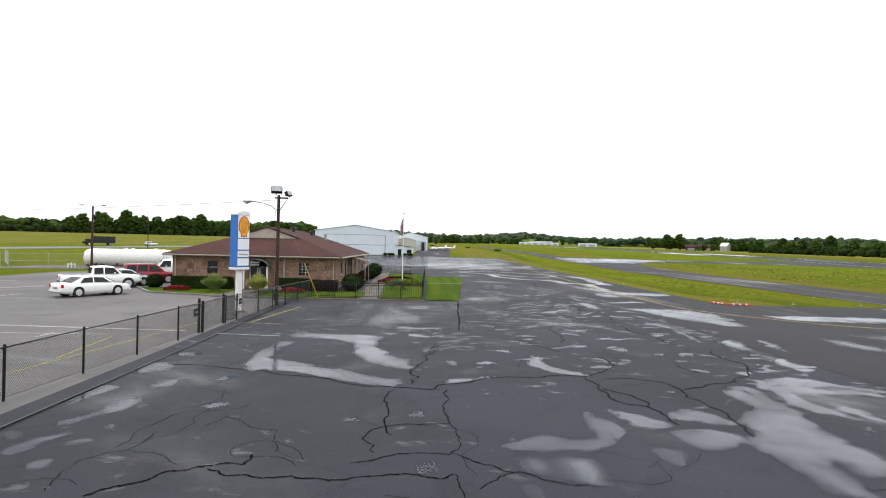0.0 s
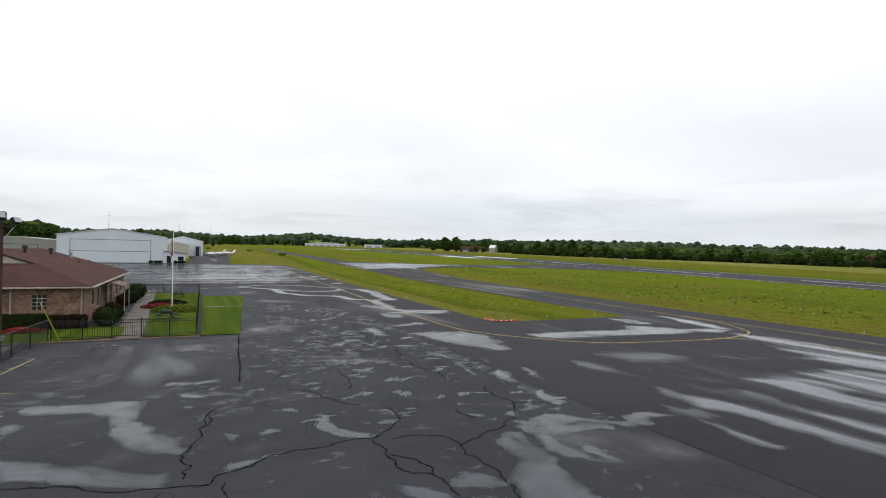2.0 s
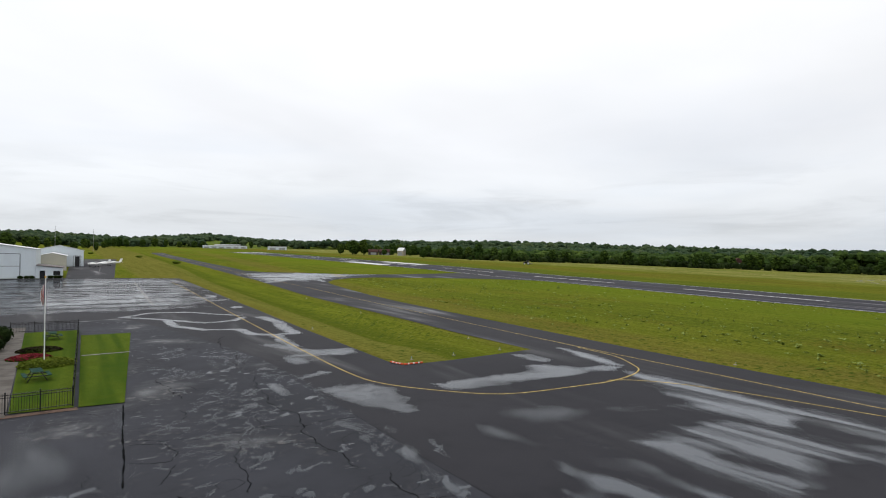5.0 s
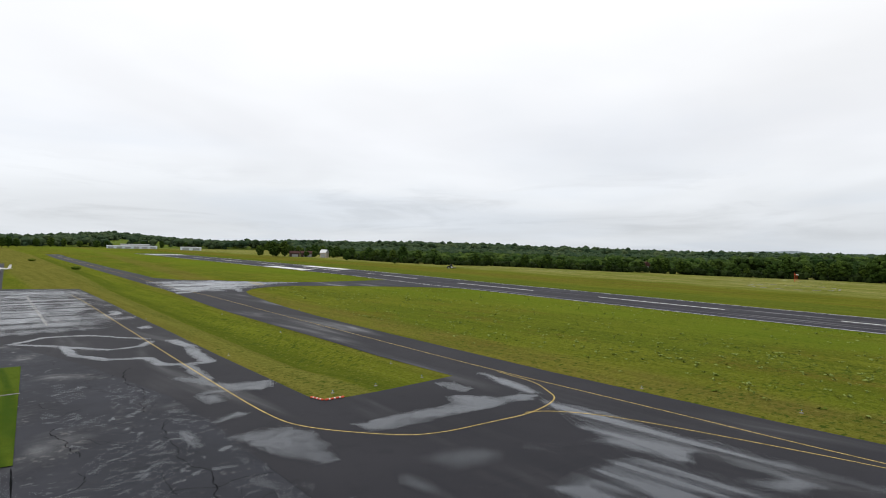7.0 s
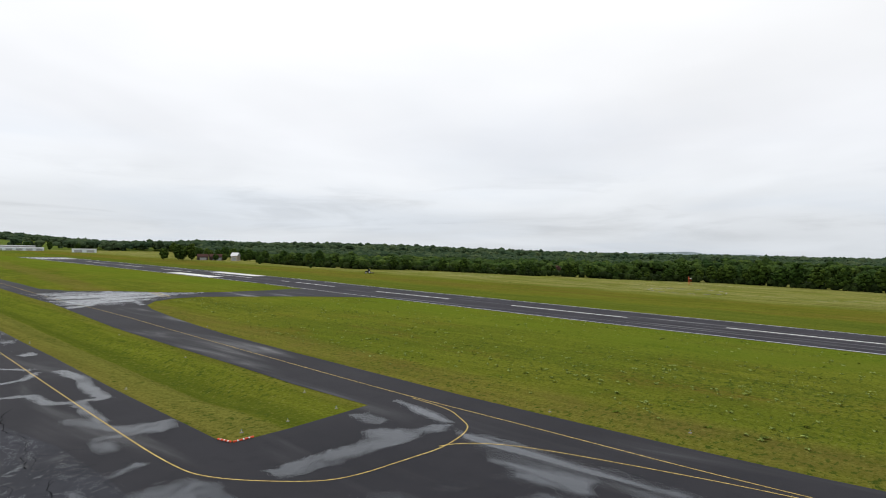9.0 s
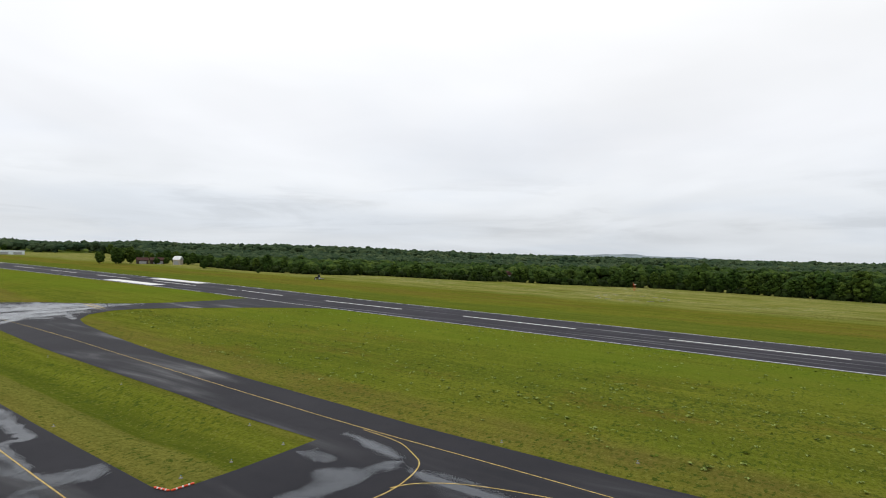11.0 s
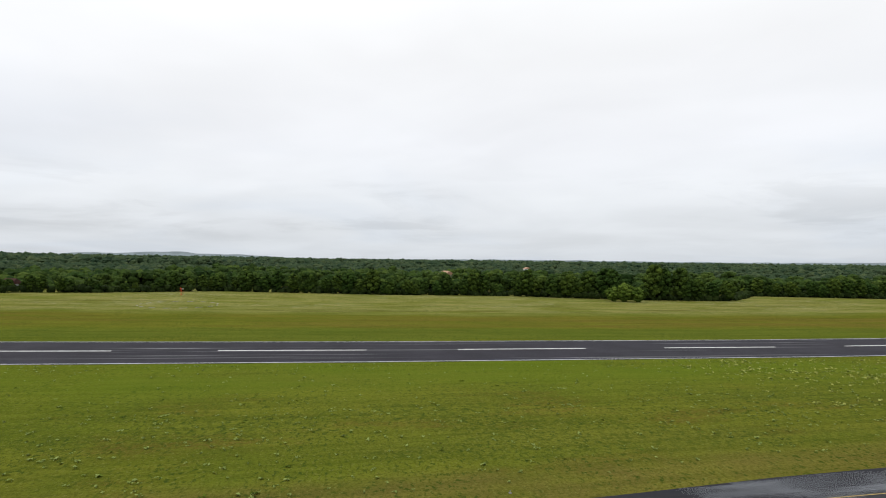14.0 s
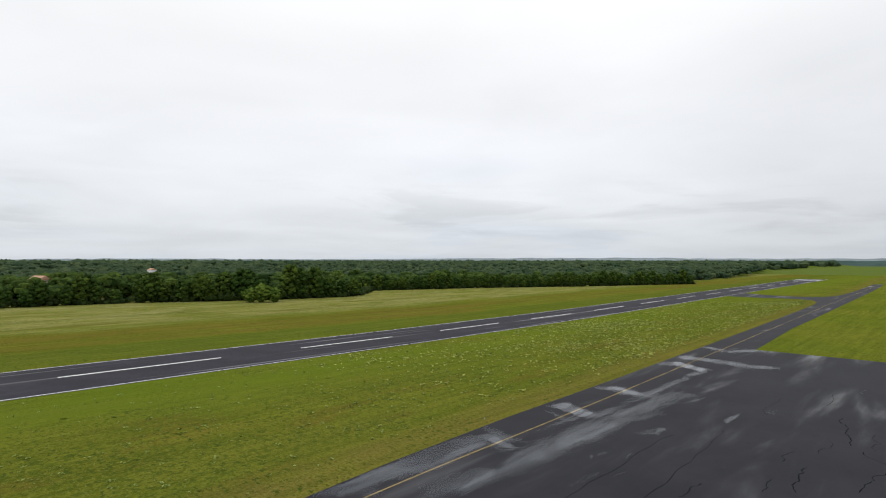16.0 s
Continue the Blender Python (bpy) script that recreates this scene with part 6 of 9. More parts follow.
def hedge(x0, x1, y, depth, height, material, label, seed):
    s = thing("hedge", label, "hedge", ((x0 + x1) / 2, y, float(land(x0, y)) + 0.05))
    half = (x1 - x0) / 2
    bm = bmesh.new()
    add_box(bm, (-half, -depth / 2, 0), (half, depth / 2, height), 0.12)
    bmesh.ops.subdivide_edges(bm, edges=bm.edges[:], cuts=3, use_grid_fill=True)
    for v in bm.verts:
        v.co += Vector((0, 1, 0.6)) * 0.06 * noise.noise(v.co * 2.1 + Vector((seed, 0, 0)))
    part("core", bm, material, s)
    rng = random.Random(seed)
    bm = bmesh.new()
    for _ in range(int(700 * (x1 - x0) / 5)):
        px, top = rng.uniform(-half, half), rng.random() < 0.45
        p = Vector((px, rng.uniform(-depth / 2, depth / 2), height)) if top else Vector((px, -depth / 2 * rng.choice((1, 1, -1)), rng.uniform(0, height)))
        q = Euler((rng.uniform(0, 6.3), rng.uniform(0, 6.3), 0)).to_matrix()
        bm.faces.new([bm.verts.new(p + q @ Vector(c) * rng.uniform(0.06, 0.12)) for c in ((-0.6, -0.3, 0), (0.1, -0.5, 0.15), (0.7, 0.1, 0), (0, 0.5, -0.15))])
    part("foliage", bm, material, s)
    return s


hedge(-24.2, -19.2, 54.2, 1.1, 1.05, M_SHRUB, "dark clipped hedge under a window", 3)
hedge(-15.4, -12.6, 54.2, 1.1, 1.05, M_SHRUB, "dark clipped hedge by the entrance", 4)
hedge(-12.5, -10.1, 53.9, 1.2, 0.95, M_MAROON, "maroon clipped hedge at the building corner", 5)


def grass_clump(at, height, spread, seed):
    s = thing("ornamental_grass", "tall pale-green fountain grass clump beside the entrance path", "ornamental grass", (*at, 0.08), 0, "entrance grasses")
    rng = random.Random(seed)
    bm = bmesh.new()
    for _ in range(2600):
        a, lean = rng.uniform(0, 6.28), rng.uniform(0, 1) ** 0.7
        base = Vector((math.cos(a), math.sin(a), 0)) * rng.uniform(0, 0.22) * spread
        a += rng.uniform(-0.5, 0.5)
        out = Vector((math.cos(a), math.sin(a), 0)) * spread * lean
        tip = height * rng.uniform(0.72, 1.08)
        w = Vector((-math.sin(a), math.cos(a), 0)) * 0.010
        pts = [base, base + out * 0.30 + Vector((0, 0, tip * 0.30)), base + out * 0.60 + Vector((0, 0, tip * (0.64 - 0.16 * lean))), base + out * 0.84 + Vector((0, 0, tip * (0.92 - 0.36 * lean))),
               base + out * 0.98 + Vector((0, 0, tip * (1.08 - 0.46 * lean)))]
        rows = [(bm.verts.new(p + w * k), bm.verts.new(p - w * k)) for p, k in zip(pts, (1, 1, 1, 0.7, 0.15))]
        for r0, r1 in zip(rows, rows[1:]):
            bm.faces.new((r0[0], r0[1], r1[1], r1[0]))
    part("grass_tuft", bm, M_TALLGRASS, s)
    return s


grass_clump((-19.7, 51.4), 1.45, 1.05, 1)
grass_clump((-16.2, 51.4), 1.5, 1.0, 2)


def flower_bed(at, rx, ry, h, material, label, seed, count=900):
    s = thing("flower_bed", label, "flower bed", (*at, 0.09), 0)
    bm = bmesh.new()
    lump(bm, (0, 0, 0.0), (rx, ry, h * 0.75), seed, 0.15)
    bmesh.ops.bisect_plane(bm, geom=bm.verts[:] + bm.edges[:] + bm.faces[:], plane_co=(0, 0, 0), plane_no=(0, 0, -1), clear_outer=True)
    part("mound", bm, M_DARKWEED, s)
    bm = bmesh.new()
    rng = random.Random(seed)
    for _ in range(count):
        a, r = rng.uniform(0, 6.28), math.sqrt(rng.random())
        p = Vector((rx * r * math.cos(a), ry * r * math.sin(a), h * math.sqrt(max(0.05, 1 - r * r)) * rng.uniform(0.7, 1.1)))
        q = Euler((rng.uniform(-0.7, 0.7), rng.uniform(-0.7, 0.7), rng.uniform(0, 6.3))).to_matrix()
        bm.faces.new([bm.verts.new(p + q @ Vector(c) * rng.uniform(0.07, 0.14)) for c in ((-0.6, -0.4, 0), (0.4, -0.6, 0.1), (0.7, 0.3, 0), (-0.2, 0.6, 0.1))])
    part("blossom", bm, material, s)
    return s


flower_bed((-22.9, 51.9), 1.1, 0.5, 0.35, M_REDFLOWER, "bed of bright red flowers on a lawn", 1)
flower_bed((-13.6, 52.0), 1.2, 0.55, 0.35, M_REDFLOWER, "bed of bright red flowers on a lawn", 2)
flower_bed((-4.5, 63.6), 2.1, 1.7, 0.6, M_LIME, "round bed of lime-yellow leaves at the flagpole", 3, 1600)
flower_bed((-5.9, 67.6), 1.7, 1.2, 0.4, M_REDFLOWER, "bed of red and maroon flowers by a path", 4, 1100)
flower_bed((-5.3, 71.8), 1.9, 1.3, 0.4, M_MAROON, "bed of dark red leaves by a path", 5, 1100)


# ---- fences ----
def chain_panel_mesh(length, height, pitch=0.085):
    """Woven diagonal wires of one bay, between x = 0 and length."""
    bm = bmesh.new()
    r = 0.0035
    for sign in (1, -1):
        k = -height
        while k < length + height:
            a, b = (k, 0.0), (k + height, height)
            if sign < 0:
                a, b = (k, height), (k + height, 0.0)
            lo, hi = max(0.0, -a[0] / height), min(1.0, (length - a[0]) / height)
            if hi > lo + 0.01:
                p = [(a[0] + (b[0] - a[0]) * t, a[1] + (b[1] - a[1]) * t) for t in (lo, hi)]
                v = [bm.verts.new((x + ox, 0.004 * sign + oy, z + 0.04)) for x, z in p for ox, oy in ((-r, 0), (r, 0))]
                bm.faces.new((v[0], v[1], v[3], v[2]))
                u = [bm.verts.new((x, 0.004 * sign + oy, z + 0.04)) for x, z in p for oy in (-r, r)]
                bm.faces.new((u[0], u[1], u[3], u[2]))
            k += pitch
    me = bpy.data.meshes.new("mesh_wire")
    bm.to_mesh(me)
    bm.free()
    return me


def chain_bay(a, b, wires, height=1.3, end_post=True, label="black chain-link fence bay with steel posts"):
    a, b = Vector((*a, 0.07)), Vector((*b, 0.07))
    turn = math.degrees(math.atan2(b.y - a.y, b.x - a.x))
    length = (b - a).length
    f = thing("chain_link_fence", label, "fence", tuple(a), turn, "chain-link bays")
    part("post", tube((0, 0, -0.05), (0, 0, height + 0.08), 0.035, 0.035, 8), M_BLACKIRON, f)
    if end_post:
        part("post", tube((length, 0, -0.05), (length, 0, height + 0.08), 0.035, 0.035, 8), M_BLACKIRON, f)
    part("top_rail", tube((0, 0, height), (length, 0, height), 0.024, 0.024, 6), M_BLACKIRON, f)
    part("tension_wire", tube((0, 0, 0.05), (length, 0, 0.05), 0.006, 0.006, 4), M_BLACKIRON, f)
    w = part_of("mesh_wire", wires, M_WIRE, f)
    w.scale = (length / 3.0, 1, height / 1.26)
    return f


WIRES = chain_panel_mesh(3.0, 1.22)
line = [(-13.9, 7.9), (-13.75, 10.9), (-13.65, 13.9), (-13.55, 16.85), (-13.45, 19.8), (-13.3, 22.8), (-13.15, 25.7), (-13.0, 28.7), (-12.85, 30.8)]
for a, b in zip(line, line[1:]):
    chain_bay(a, b, WIRES, end_post=(b == line[-1]))
line = [(-12.85, 33.9), (-12.65, 35.0), (-12.4, 38.0), (-12.15, 40.2), (-11.95, 42.7), (-11.65, 45.1), (-11.35, 48.0)]
for a, b in zip(line, line[1:]):
    chain_bay(a, b, WIRES, end_post=(b == line[-1]))
gate = chain_bay((-12.85, 30.95), (-12.88, 33.75), WIRES, 1.3, True, "black chain-link gate standing closed")
gate.name, gate["category"], gate["group"] = "chain_link_gate", "gate", "gates"
for y, h in ((30.8, 1.5), (33.9, 1.45)):
    g = thing("gate_post", "thick black steel gate post", "post", (-12.98, y, 0.03), 0, "gate posts")
    part("post", tube((0, 0, 0), (0, 0, h), 0.06, 0.06, 10), M_BLACKIRON, g)
    part("cap", tube((0, 0, h), (0, 0, h + 0.05), 0.07, 0.03, 10), M_BLACKIRON, g)
for y, x in ((30.1, -12.86), (35.15, -12.55)):
    s = thing("fence_notice", "small dark notice plate hung on the fence", "notice", (x, y, 1.02), 92)
    part("plate", box((-0.28, -0.03, -0.16), (0.28, -0.012, 0.16)), M_BLACKIRON, s)
    part("lettering", box((-0.2, -0.036, -0.02), (0.2, -0.031, 0.03)), M_GALV, s)

PICKET = box((-0.011, -0.011, 0.0), (0.011, 0.011, 1.22))
picket_mesh = bpy.data.meshes.new("picket")
PICKET.to_mesh(picket_mesh)
PICKET.free()


def picket_bay(a, b, split, end_post=False):
    a, b = Vector((*a, 0.08)), Vector((*b, 0.08))
    length = (b - a).length
    f = thing("picket_fence", "black steel picket fence bay between square posts", "fence", (a.x, a.y, float(land(a.x, a.y)) + 0.08), math.degrees(math.atan2(b.y - a.y, b.x - a.x)), "picket bays")
    for x in (0, length) if end_post else (0,):
        part("post", box((x - 0.035, -0.035, -0.05), (x + 0.035, 0.035, 1.34), 0.006), M_BLACKIRON, f)
    for z in (0.12, 0.98, 1.14):
        part("rail", box((0.03, -0.02, z), (length - 0.03, 0.02, z + 0.04)), M_BLACKIRON, f)
    n = int(length / 0.13)
    if split:
        for i in range(1, n):
            p = part_of("picket", picket_mesh, M_BLACKIRON, f)
            p.location = (length * i / n, 0, 0.04)
    else:
        bm = bmesh.new()
        for i in range(1, n):
            x = length * i / n
            add_box(bm, (x - 0.011, -0.011, 0.04), (x + 0.011, 0.011, 1.26))
        part("pickets", bm, M_BLACKIRON, f)["kind"] = "stuff"
    return f


front = [(-11.2, 48.1), (-9.5, 48.0), (-7.85, 47.9), (-6.15, 47.85), (-4.45, 47.9), (-2.8, 48.0)]
for a, b in zip(front, front[1:]):
    picket_bay(a, b, True)
side = [(-2.8 + 0.022 * i * 2.55, 48.0 + i * 2.55) for i in range(16)]
for a, b in zip(side, side[1:]):
    picket_bay(a, b, False, b == side[-1])
back = [side[-1], (-4.1, 86.5), (-6.3, 86.7), (-8.5, 86.9)]
for a, b in zip(back, back[1:]):
    picket_bay(a, b, False, b == back[-1])


# ---- pylon sign ----
def scallop(wide, tall, foot):
    """Outline of an upright fan: round and lightly lobed above, drawn in to a flat foot."""
    out = [(foot, -tall), (foot, -tall * 0.80), (wide * 0.62, -tall * 0.62)]
    for i in range(37):
        a = math.pi * (-0.12 + 1.24 * i / 36)
        r = 1 + 0.035 * abs(math.sin(7 * math.pi * i / 36))
        out.append((wide * r * math.cos(a), tall * r * math.sin(a)))
    return out + [(-wide * 0.62, -tall * 0.62), (-foot, -tall * 0.80), (-foot, -tall)]


def plate(outline, y, thick):
    bm = bmesh.new()
    loft(bm, [[(x, y, z) for x, z in outline], [(x, y - thick, z) for x, z in outline]])
    bmesh.ops.recalc_face_normals(bm, faces=bm.faces[:])
    return bm


def pylon_sign():
    s = thing("pylon_sign", "tall white and blue fuel-company pylon sign on one pole", "sign", (-13.72, 38.6, 0.04), 58.0)
    part("base_plate", box((-0.3, -0.3, 0.0), (0.3, 0.3, 0.06), 0.02), M_KERB, s)
    part("pole", box((-0.14, -0.14, 0.05), (0.14, 0.14, 2.62), 0.02), M_WHITE, s)
    w, d = 0.43, 0.32
    part("cabinet", box((-w, -d, 2.6), (w, d, 5.72), 0.02), M_BLUE, s, "blue sign cabinet side")
    part("bottom_tray", box((-w - 0.03, -d - 0.03, 2.48), (w + 0.03, d + 0.03, 2.62), 0.02), M_WHITE, s)
    cap = bmesh.new()
    arc = [(-w - 0.03, 5.68)] + [((w + 0.03) * math.cos(a), 5.72 + 0.20 * math.sin(a)) for a in np.linspace(math.pi, 0, 9)] + [(w + 0.03, 5.68)]
    loft(cap, [[(x, y, z) for x, z in arc] for y in (-d - 0.03, d + 0.03)])
    bmesh.ops.recalc_face_normals(cap, faces=cap.faces[:])
    part("cap", cap, M_WHITE, s)
    for z0, z1 in ((4.34, 5.66), (3.66, 4.28), (3.22, 3.58), (2.72, 3.14)):
        part("face_panel", box((-w + 0.02, -d - 0.02, z0), (w - 0.02, -d - 0.002, z1), 0.004), M_SIGNWHITE, s)
    part("emblem_rim", plate([(x, z + 5.0) for x, z in scallop(0.385, 0.60, 0.22)], -d - 0.021, 0.006), M_SIGNRED, s, "red rim of a fan emblem")
    part("emblem", plate([(x, z + 5.0) for x, z in scallop(0.325, 0.535, 0.17)], -d - 0.028, 0.006), M_SIGNGOLD, s, "gold fan emblem")
    for i in range(-3, 4):
        a = i * 0.36
        part("emblem_flute", pipe([(0.10 * math.sin(a), -d - 0.036, 4.62), (0.30 * math.sin(a), -d - 0.036, 5.0 + 0.44 * math.cos(a))], 0.008, 4), M_SIGNRED, s)
    cu = bpy.data.curves.new("lettering", "FONT")
    cu.body, cu.size, cu.align_x, cu.extrude = "Welcome", 0.17, "CENTER", 0.003
    cu.materials.append(M_INK)
    t = new("lettering", cu)
    t.matrix_basis = pose(0, -d - 0.026, 3.33, 90, 0, 0)
    t.parent = s
    return s


pylon_sign()


# ---- lamp pole, wires, flagpole ----
def floodlight(parent, at, turn, size):
    f = part("floodlight", box((-size, -size * 0.45, -size * 0.6), (size, size * 0.45, size * 0.6), 0.04), M_BLACKIRON, parent, "dark box floodlight")
    f.matrix_basis = pose(*at, -25, 0, turn)
    part("lens", box((-size * 0.88, -size * 0.47, -size * 0.48), (size * 0.88, -size * 0.452, size * 0.48)), M_LAMPGLASS, f)
    part("bracket", tube((0, 0.02, -size * 0.95), (0, 0.02, -size * 0.55), 0.03), M_BLACKIRON, f)
    return f


def lamp_pole():
    p = thing("lamp_pole", "brown wooden lamp pole with two floodlights and a street lamp arm", "lamp post", (-12.4, 42.2, 0.02))
    part("pole", tube((0, 0, -0.1), (0.0, 0, 7.25), 0.13, 0.095, 14), M_WOODPOLE, p)
    part("cross_arm", box((-0.25, -0.06, 7.02), (0.62, 0.06, 7.12), 0.01), M_BLACKIRON, p)
    part("brace", tube((0.58, 0, 7.05), (0.1, 0, 6.3), 0.028), M_GALV, p)
    floodlight(p, (-0.12, -0.1, 7.58), 10, 0.36)
    floodlight(p, (0.62, 0.0, 7.35), 65, 0.27)
    arm = [(-0.08, 0, 6.25), (-0.5, 0, 6.55), (-1.0, 0.0, 6.72), (-1.7, 0, 6.8)]
    a = part("lamp_arm", pipe(arm, 0.032), M_GALV, p, "curved galvanised lamp arm")
    head = bmesh.new()
    lump(head, (-1.98, 0, 6.80), (0.34, 0.14, 0.10), 4, 0.03, 2)
    part("lamp_head", head, M_GALV, a)
    lens = bmesh.new()
    lump(lens, (-2.05, 0, 6.72), (0.17, 0.11, 0.09), 5, 0.02, 2)
    part("lens", lens, M_LAMPGLASS, a)
    part("cable", pipe([(-0.16, -0.05, 6.3), (-0.2, -0.06, 5.8), (-0.17, -0.05, 4.0)], 0.012, 4), M_BLACKIRON, p)
    for z, x in ((1.15, -0.2), (1.12, 0.2)):
        m = part("meter", tube((x, -0.22, z), (x, -0.05, z), 0.11, 0.11, 12), M_GALV, p, "round electric meter")
        part("dial", tube((x, -0.24, z), (x, -0.221, z), 0.085, 0.085, 12), M_LAMPGLASS, m)
    part("switch_box", box((-0.13, -0.28, 0.35), (0.13, -0.14, 0.85), 0.02), M_BLACKIRON, p)
    return p


lamp_pole()
guy = thing("guy_wire", "steel guy wire with a yellow plastic guard", "guy wire", (-10.66, 47.75, 0.03))
part("wire", tube((0, 0, 0), (-1.68, -5.5, 6.9), 0.008, 0.008, 5), M_GALV, guy)
part("guard", tube((-0.005, -0.02, 0.02), (-0.66, -2.16, 2.7), 0.028, 0.028, 8), M_YELGUARD, guy, "yellow guard tube")


def sagging(name, a, b, sag, label):
    w = thing(name, label, "cable", a)
    a, b = Vector(a), Vector(b)
    pts = [a.lerp(b, i / 24) - a - Vector((0, 0, sag * 4 * (i / 24) * (1 - i / 24))) for i in range(25)]
    part("wire", pipe(pts, 0.014, 4), M_BLACKIRON, w)
    return w


sagging("overhead_cable", (-12.55, 42.2, 6.95), (-62.1, 80.4, 7.54), 0.2, "thin black overhead cable strung between poles")


def utility_pole(at, height, label, lamps):
    p = thing("utility_pole", label, "utility pole", (*at, float(land(*at))))
    part("pole", tube((0, 0, -0.2), (0, 0, height), 0.16, 0.11, 10), M_WOODPOLE, p)
    if lamps:
        for s in (-1, 1):
            a = part("lamp_arm", pipe([(0, 0, height - 0.4), (s * 0.8, 0, height + 0.1), (s * 1.3, 0, height + 0.12)], 0.03), M_GALV, p)
            head = bmesh.new()
            lump(head, (s * 1.5, 0, height + 0.1), (0.34, 0.14, 0.10), 4, 0.03)
            part("lamp_head", head, M_GALV, a)
    else:
        part("cross_arm", box((-1.1, -0.06, height - 0.6), (1.1, 0.06, height - 0.48)), M_WOODPOLE, p)
    return p


utility_pole((-47.6, 83.2), 8.7, "tall wooden pole with two lamp arms behind the car park", True)
utility_pole((-62.1, 80.4), 7.7, "wooden utility pole carrying a cable beside a grey fence", False)
utility_pole((-98, 205), 10, "wooden utility pole beside a country road", False)
utility_pole((-170, 165), 10, "wooden utility pole beside a country road", False)


def flagpole():
    f = thing("flagpole", "white flagpole with a limp striped flag", "flagpole", (-4.7, 63.5, 0.05))
    part("pole", tube((0, 0, 0), (0, 0, 7.5), 0.05, 0.03, 12), M_WHITE, f)
    ball = bmesh.new()
    bmesh.ops.create_uvsphere(ball, u_segments=12, v_segments=8, radius=0.08)
    for v in ball.verts:
        v.co.z += 7.55
    part("finial", ball, M_SIGNGOLD, f)
    flag = None
    for k in range(7):
        bm = bmesh.new()
        rows = []
        for i in range(15):
            t = i / 14
            z = 7.0 - 1.75 * t
            wide = 0.10 + 0.16 * math.sin(math.pi * min(1, t * 1.1)) + 0.08 * t
            pts = []
            for j in (k / 7, (k + 1) / 7):
                x = -0.05 - wide * j
                y = 0.09 * math.sin(9 * j + 4 * t) * (0.4 + t)
                pts.append((x, y, z - 0.16 * j))
            rows.append([bm.verts.new(p) for p in pts])
        for a, b in zip(rows, rows[1:]):
            bm.faces.new((a[0], a[1], b[1], b[0]))
        bmesh.ops.solidify(bm, geom=bm.faces[:], thickness=0.006)
        mat = M_NAVY if k == 0 else (M_FLAGRED if k % 2 else M_WHITE)
        if flag is None:
            flag = part("flag", bm, mat, f, "limp red, white and navy flag")
        else:
            part("flag_stripe", bm, mat, flag)
    return f


flagpole()


def picnic_table(at, turn):
    t = thing("picnic_table", "dark green picnic table with two benches on a lawn", "picnic table", (*at, 0.09), turn, "picnic tables")
    for i in range(5):
        part("top_board", box((-0.9, -0.36 + i * 0.147, 0.72), (0.9, -0.36 + i * 0.147 + 0.135, 0.76), 0.005), M_GREENTABLE, t)
    for s in (-1, 1):
        part("bench", box((-0.9, s * 0.74 - 0.13, 0.42), (0.9, s * 0.74 + 0.13, 0.46), 0.006), M_GREENTABLE, t)
    for x in (-0.6, 0.6):
        part("leg", pipe([(x, -0.62, 0), (x, -0.2, 0.72)], 0.035), M_BLACKIRON, t)
        part("leg", pipe([(x, 0.62, 0), (x, 0.2, 0.72)], 0.035), M_BLACKIRON, t)
        part("crossbar", box((x - 0.03, -0.85, 0.36), (x + 0.03, 0.85, 0.42)), M_BLACKIRON, t)
    return t


picnic_table((-5.0, 57.6), 98)
picnic_table((-4.4, 79.5), 95)


def barricade(at, turn, length):
    b = thing("low_barricade", "low red and white airfield barricade at the grass corner", "barricade", (*at, 0.05), turn, "low barricades")
    x = 0.0
    for i in range(7):
        wide = length * (0.19 if i % 2 == 0 else 0.08)
        part("segment", box((x, -0.09, 0.0), (x + wide - 0.008, 0.09, 0.12), 0.03), M_AMBERRED if i % 2 == 0 else M_WHITE, b)
        x += wide
    return b


barricade((21.7, 48.5), -3, 1.9)
barricade((21.6, 48.6), 104, 1.6)


def taxi_light(at):
    f = thing("taxiway_light", "small blue taxiway edge light on a concrete pad in grass", "edge light", (*at, float(land(*at) + ditch(*at)) + 0.01), 0, "taxiway lights")
    f.scale = (0.75, 0.75, 0.75)
    part("pad", tube((0, 0, 0), (0, 0, 0.05), 0.22, 0.20, 12), M_KERB, f)
    part("stem", tube((0, 0, 0.07), (0, 0, 0.24), 0.025, 0.025, 8), M_YELGUARD, f)
    part("lens", tube((0, 0, 0.24), (0, 0, 0.33), 0.045, 0.03, 10), M_BLUE, f)
    return f


for at in ((23.6, 50.4), (28.3, 50.2), (34.2, 50.2), (36.0, 58), (36.6, 88), (48.2, 33), (51.0, 20), (50.2, -10), (52.4, -60), (53, -110), (38.5, 118), (55.5, 118), (23.0, 74), (24.6, 118)):
    taxi_light(at)


# ---- parked vehicles: x is ahead ----
def hull(bm, stations):
    """A closed body from cross sections (x, half width low, half width high, z low, z mid, z high)."""
    rings = []
    for x, w0, w1, z0, z1, z2 in stations:
        zm = (z0 + z1) / 2
        rings.append([(x, -w0 * 0.93, z0), (x, -w0, zm), (x, -w0 * 0.985, z1), (x, -w1, z2 - 0.03), (x, -w1 * 0.8, z2), (x, w1 * 0.8, z2), (x, w1, z2 - 0.03),
                      (x, w0 * 0.985, z1), (x, w0, zm), (x, w0 * 0.93, z0)])
    loft(bm, rings)
    bmesh.ops.recalc_face_normals(bm, faces=bm.faces[:])
    return bm


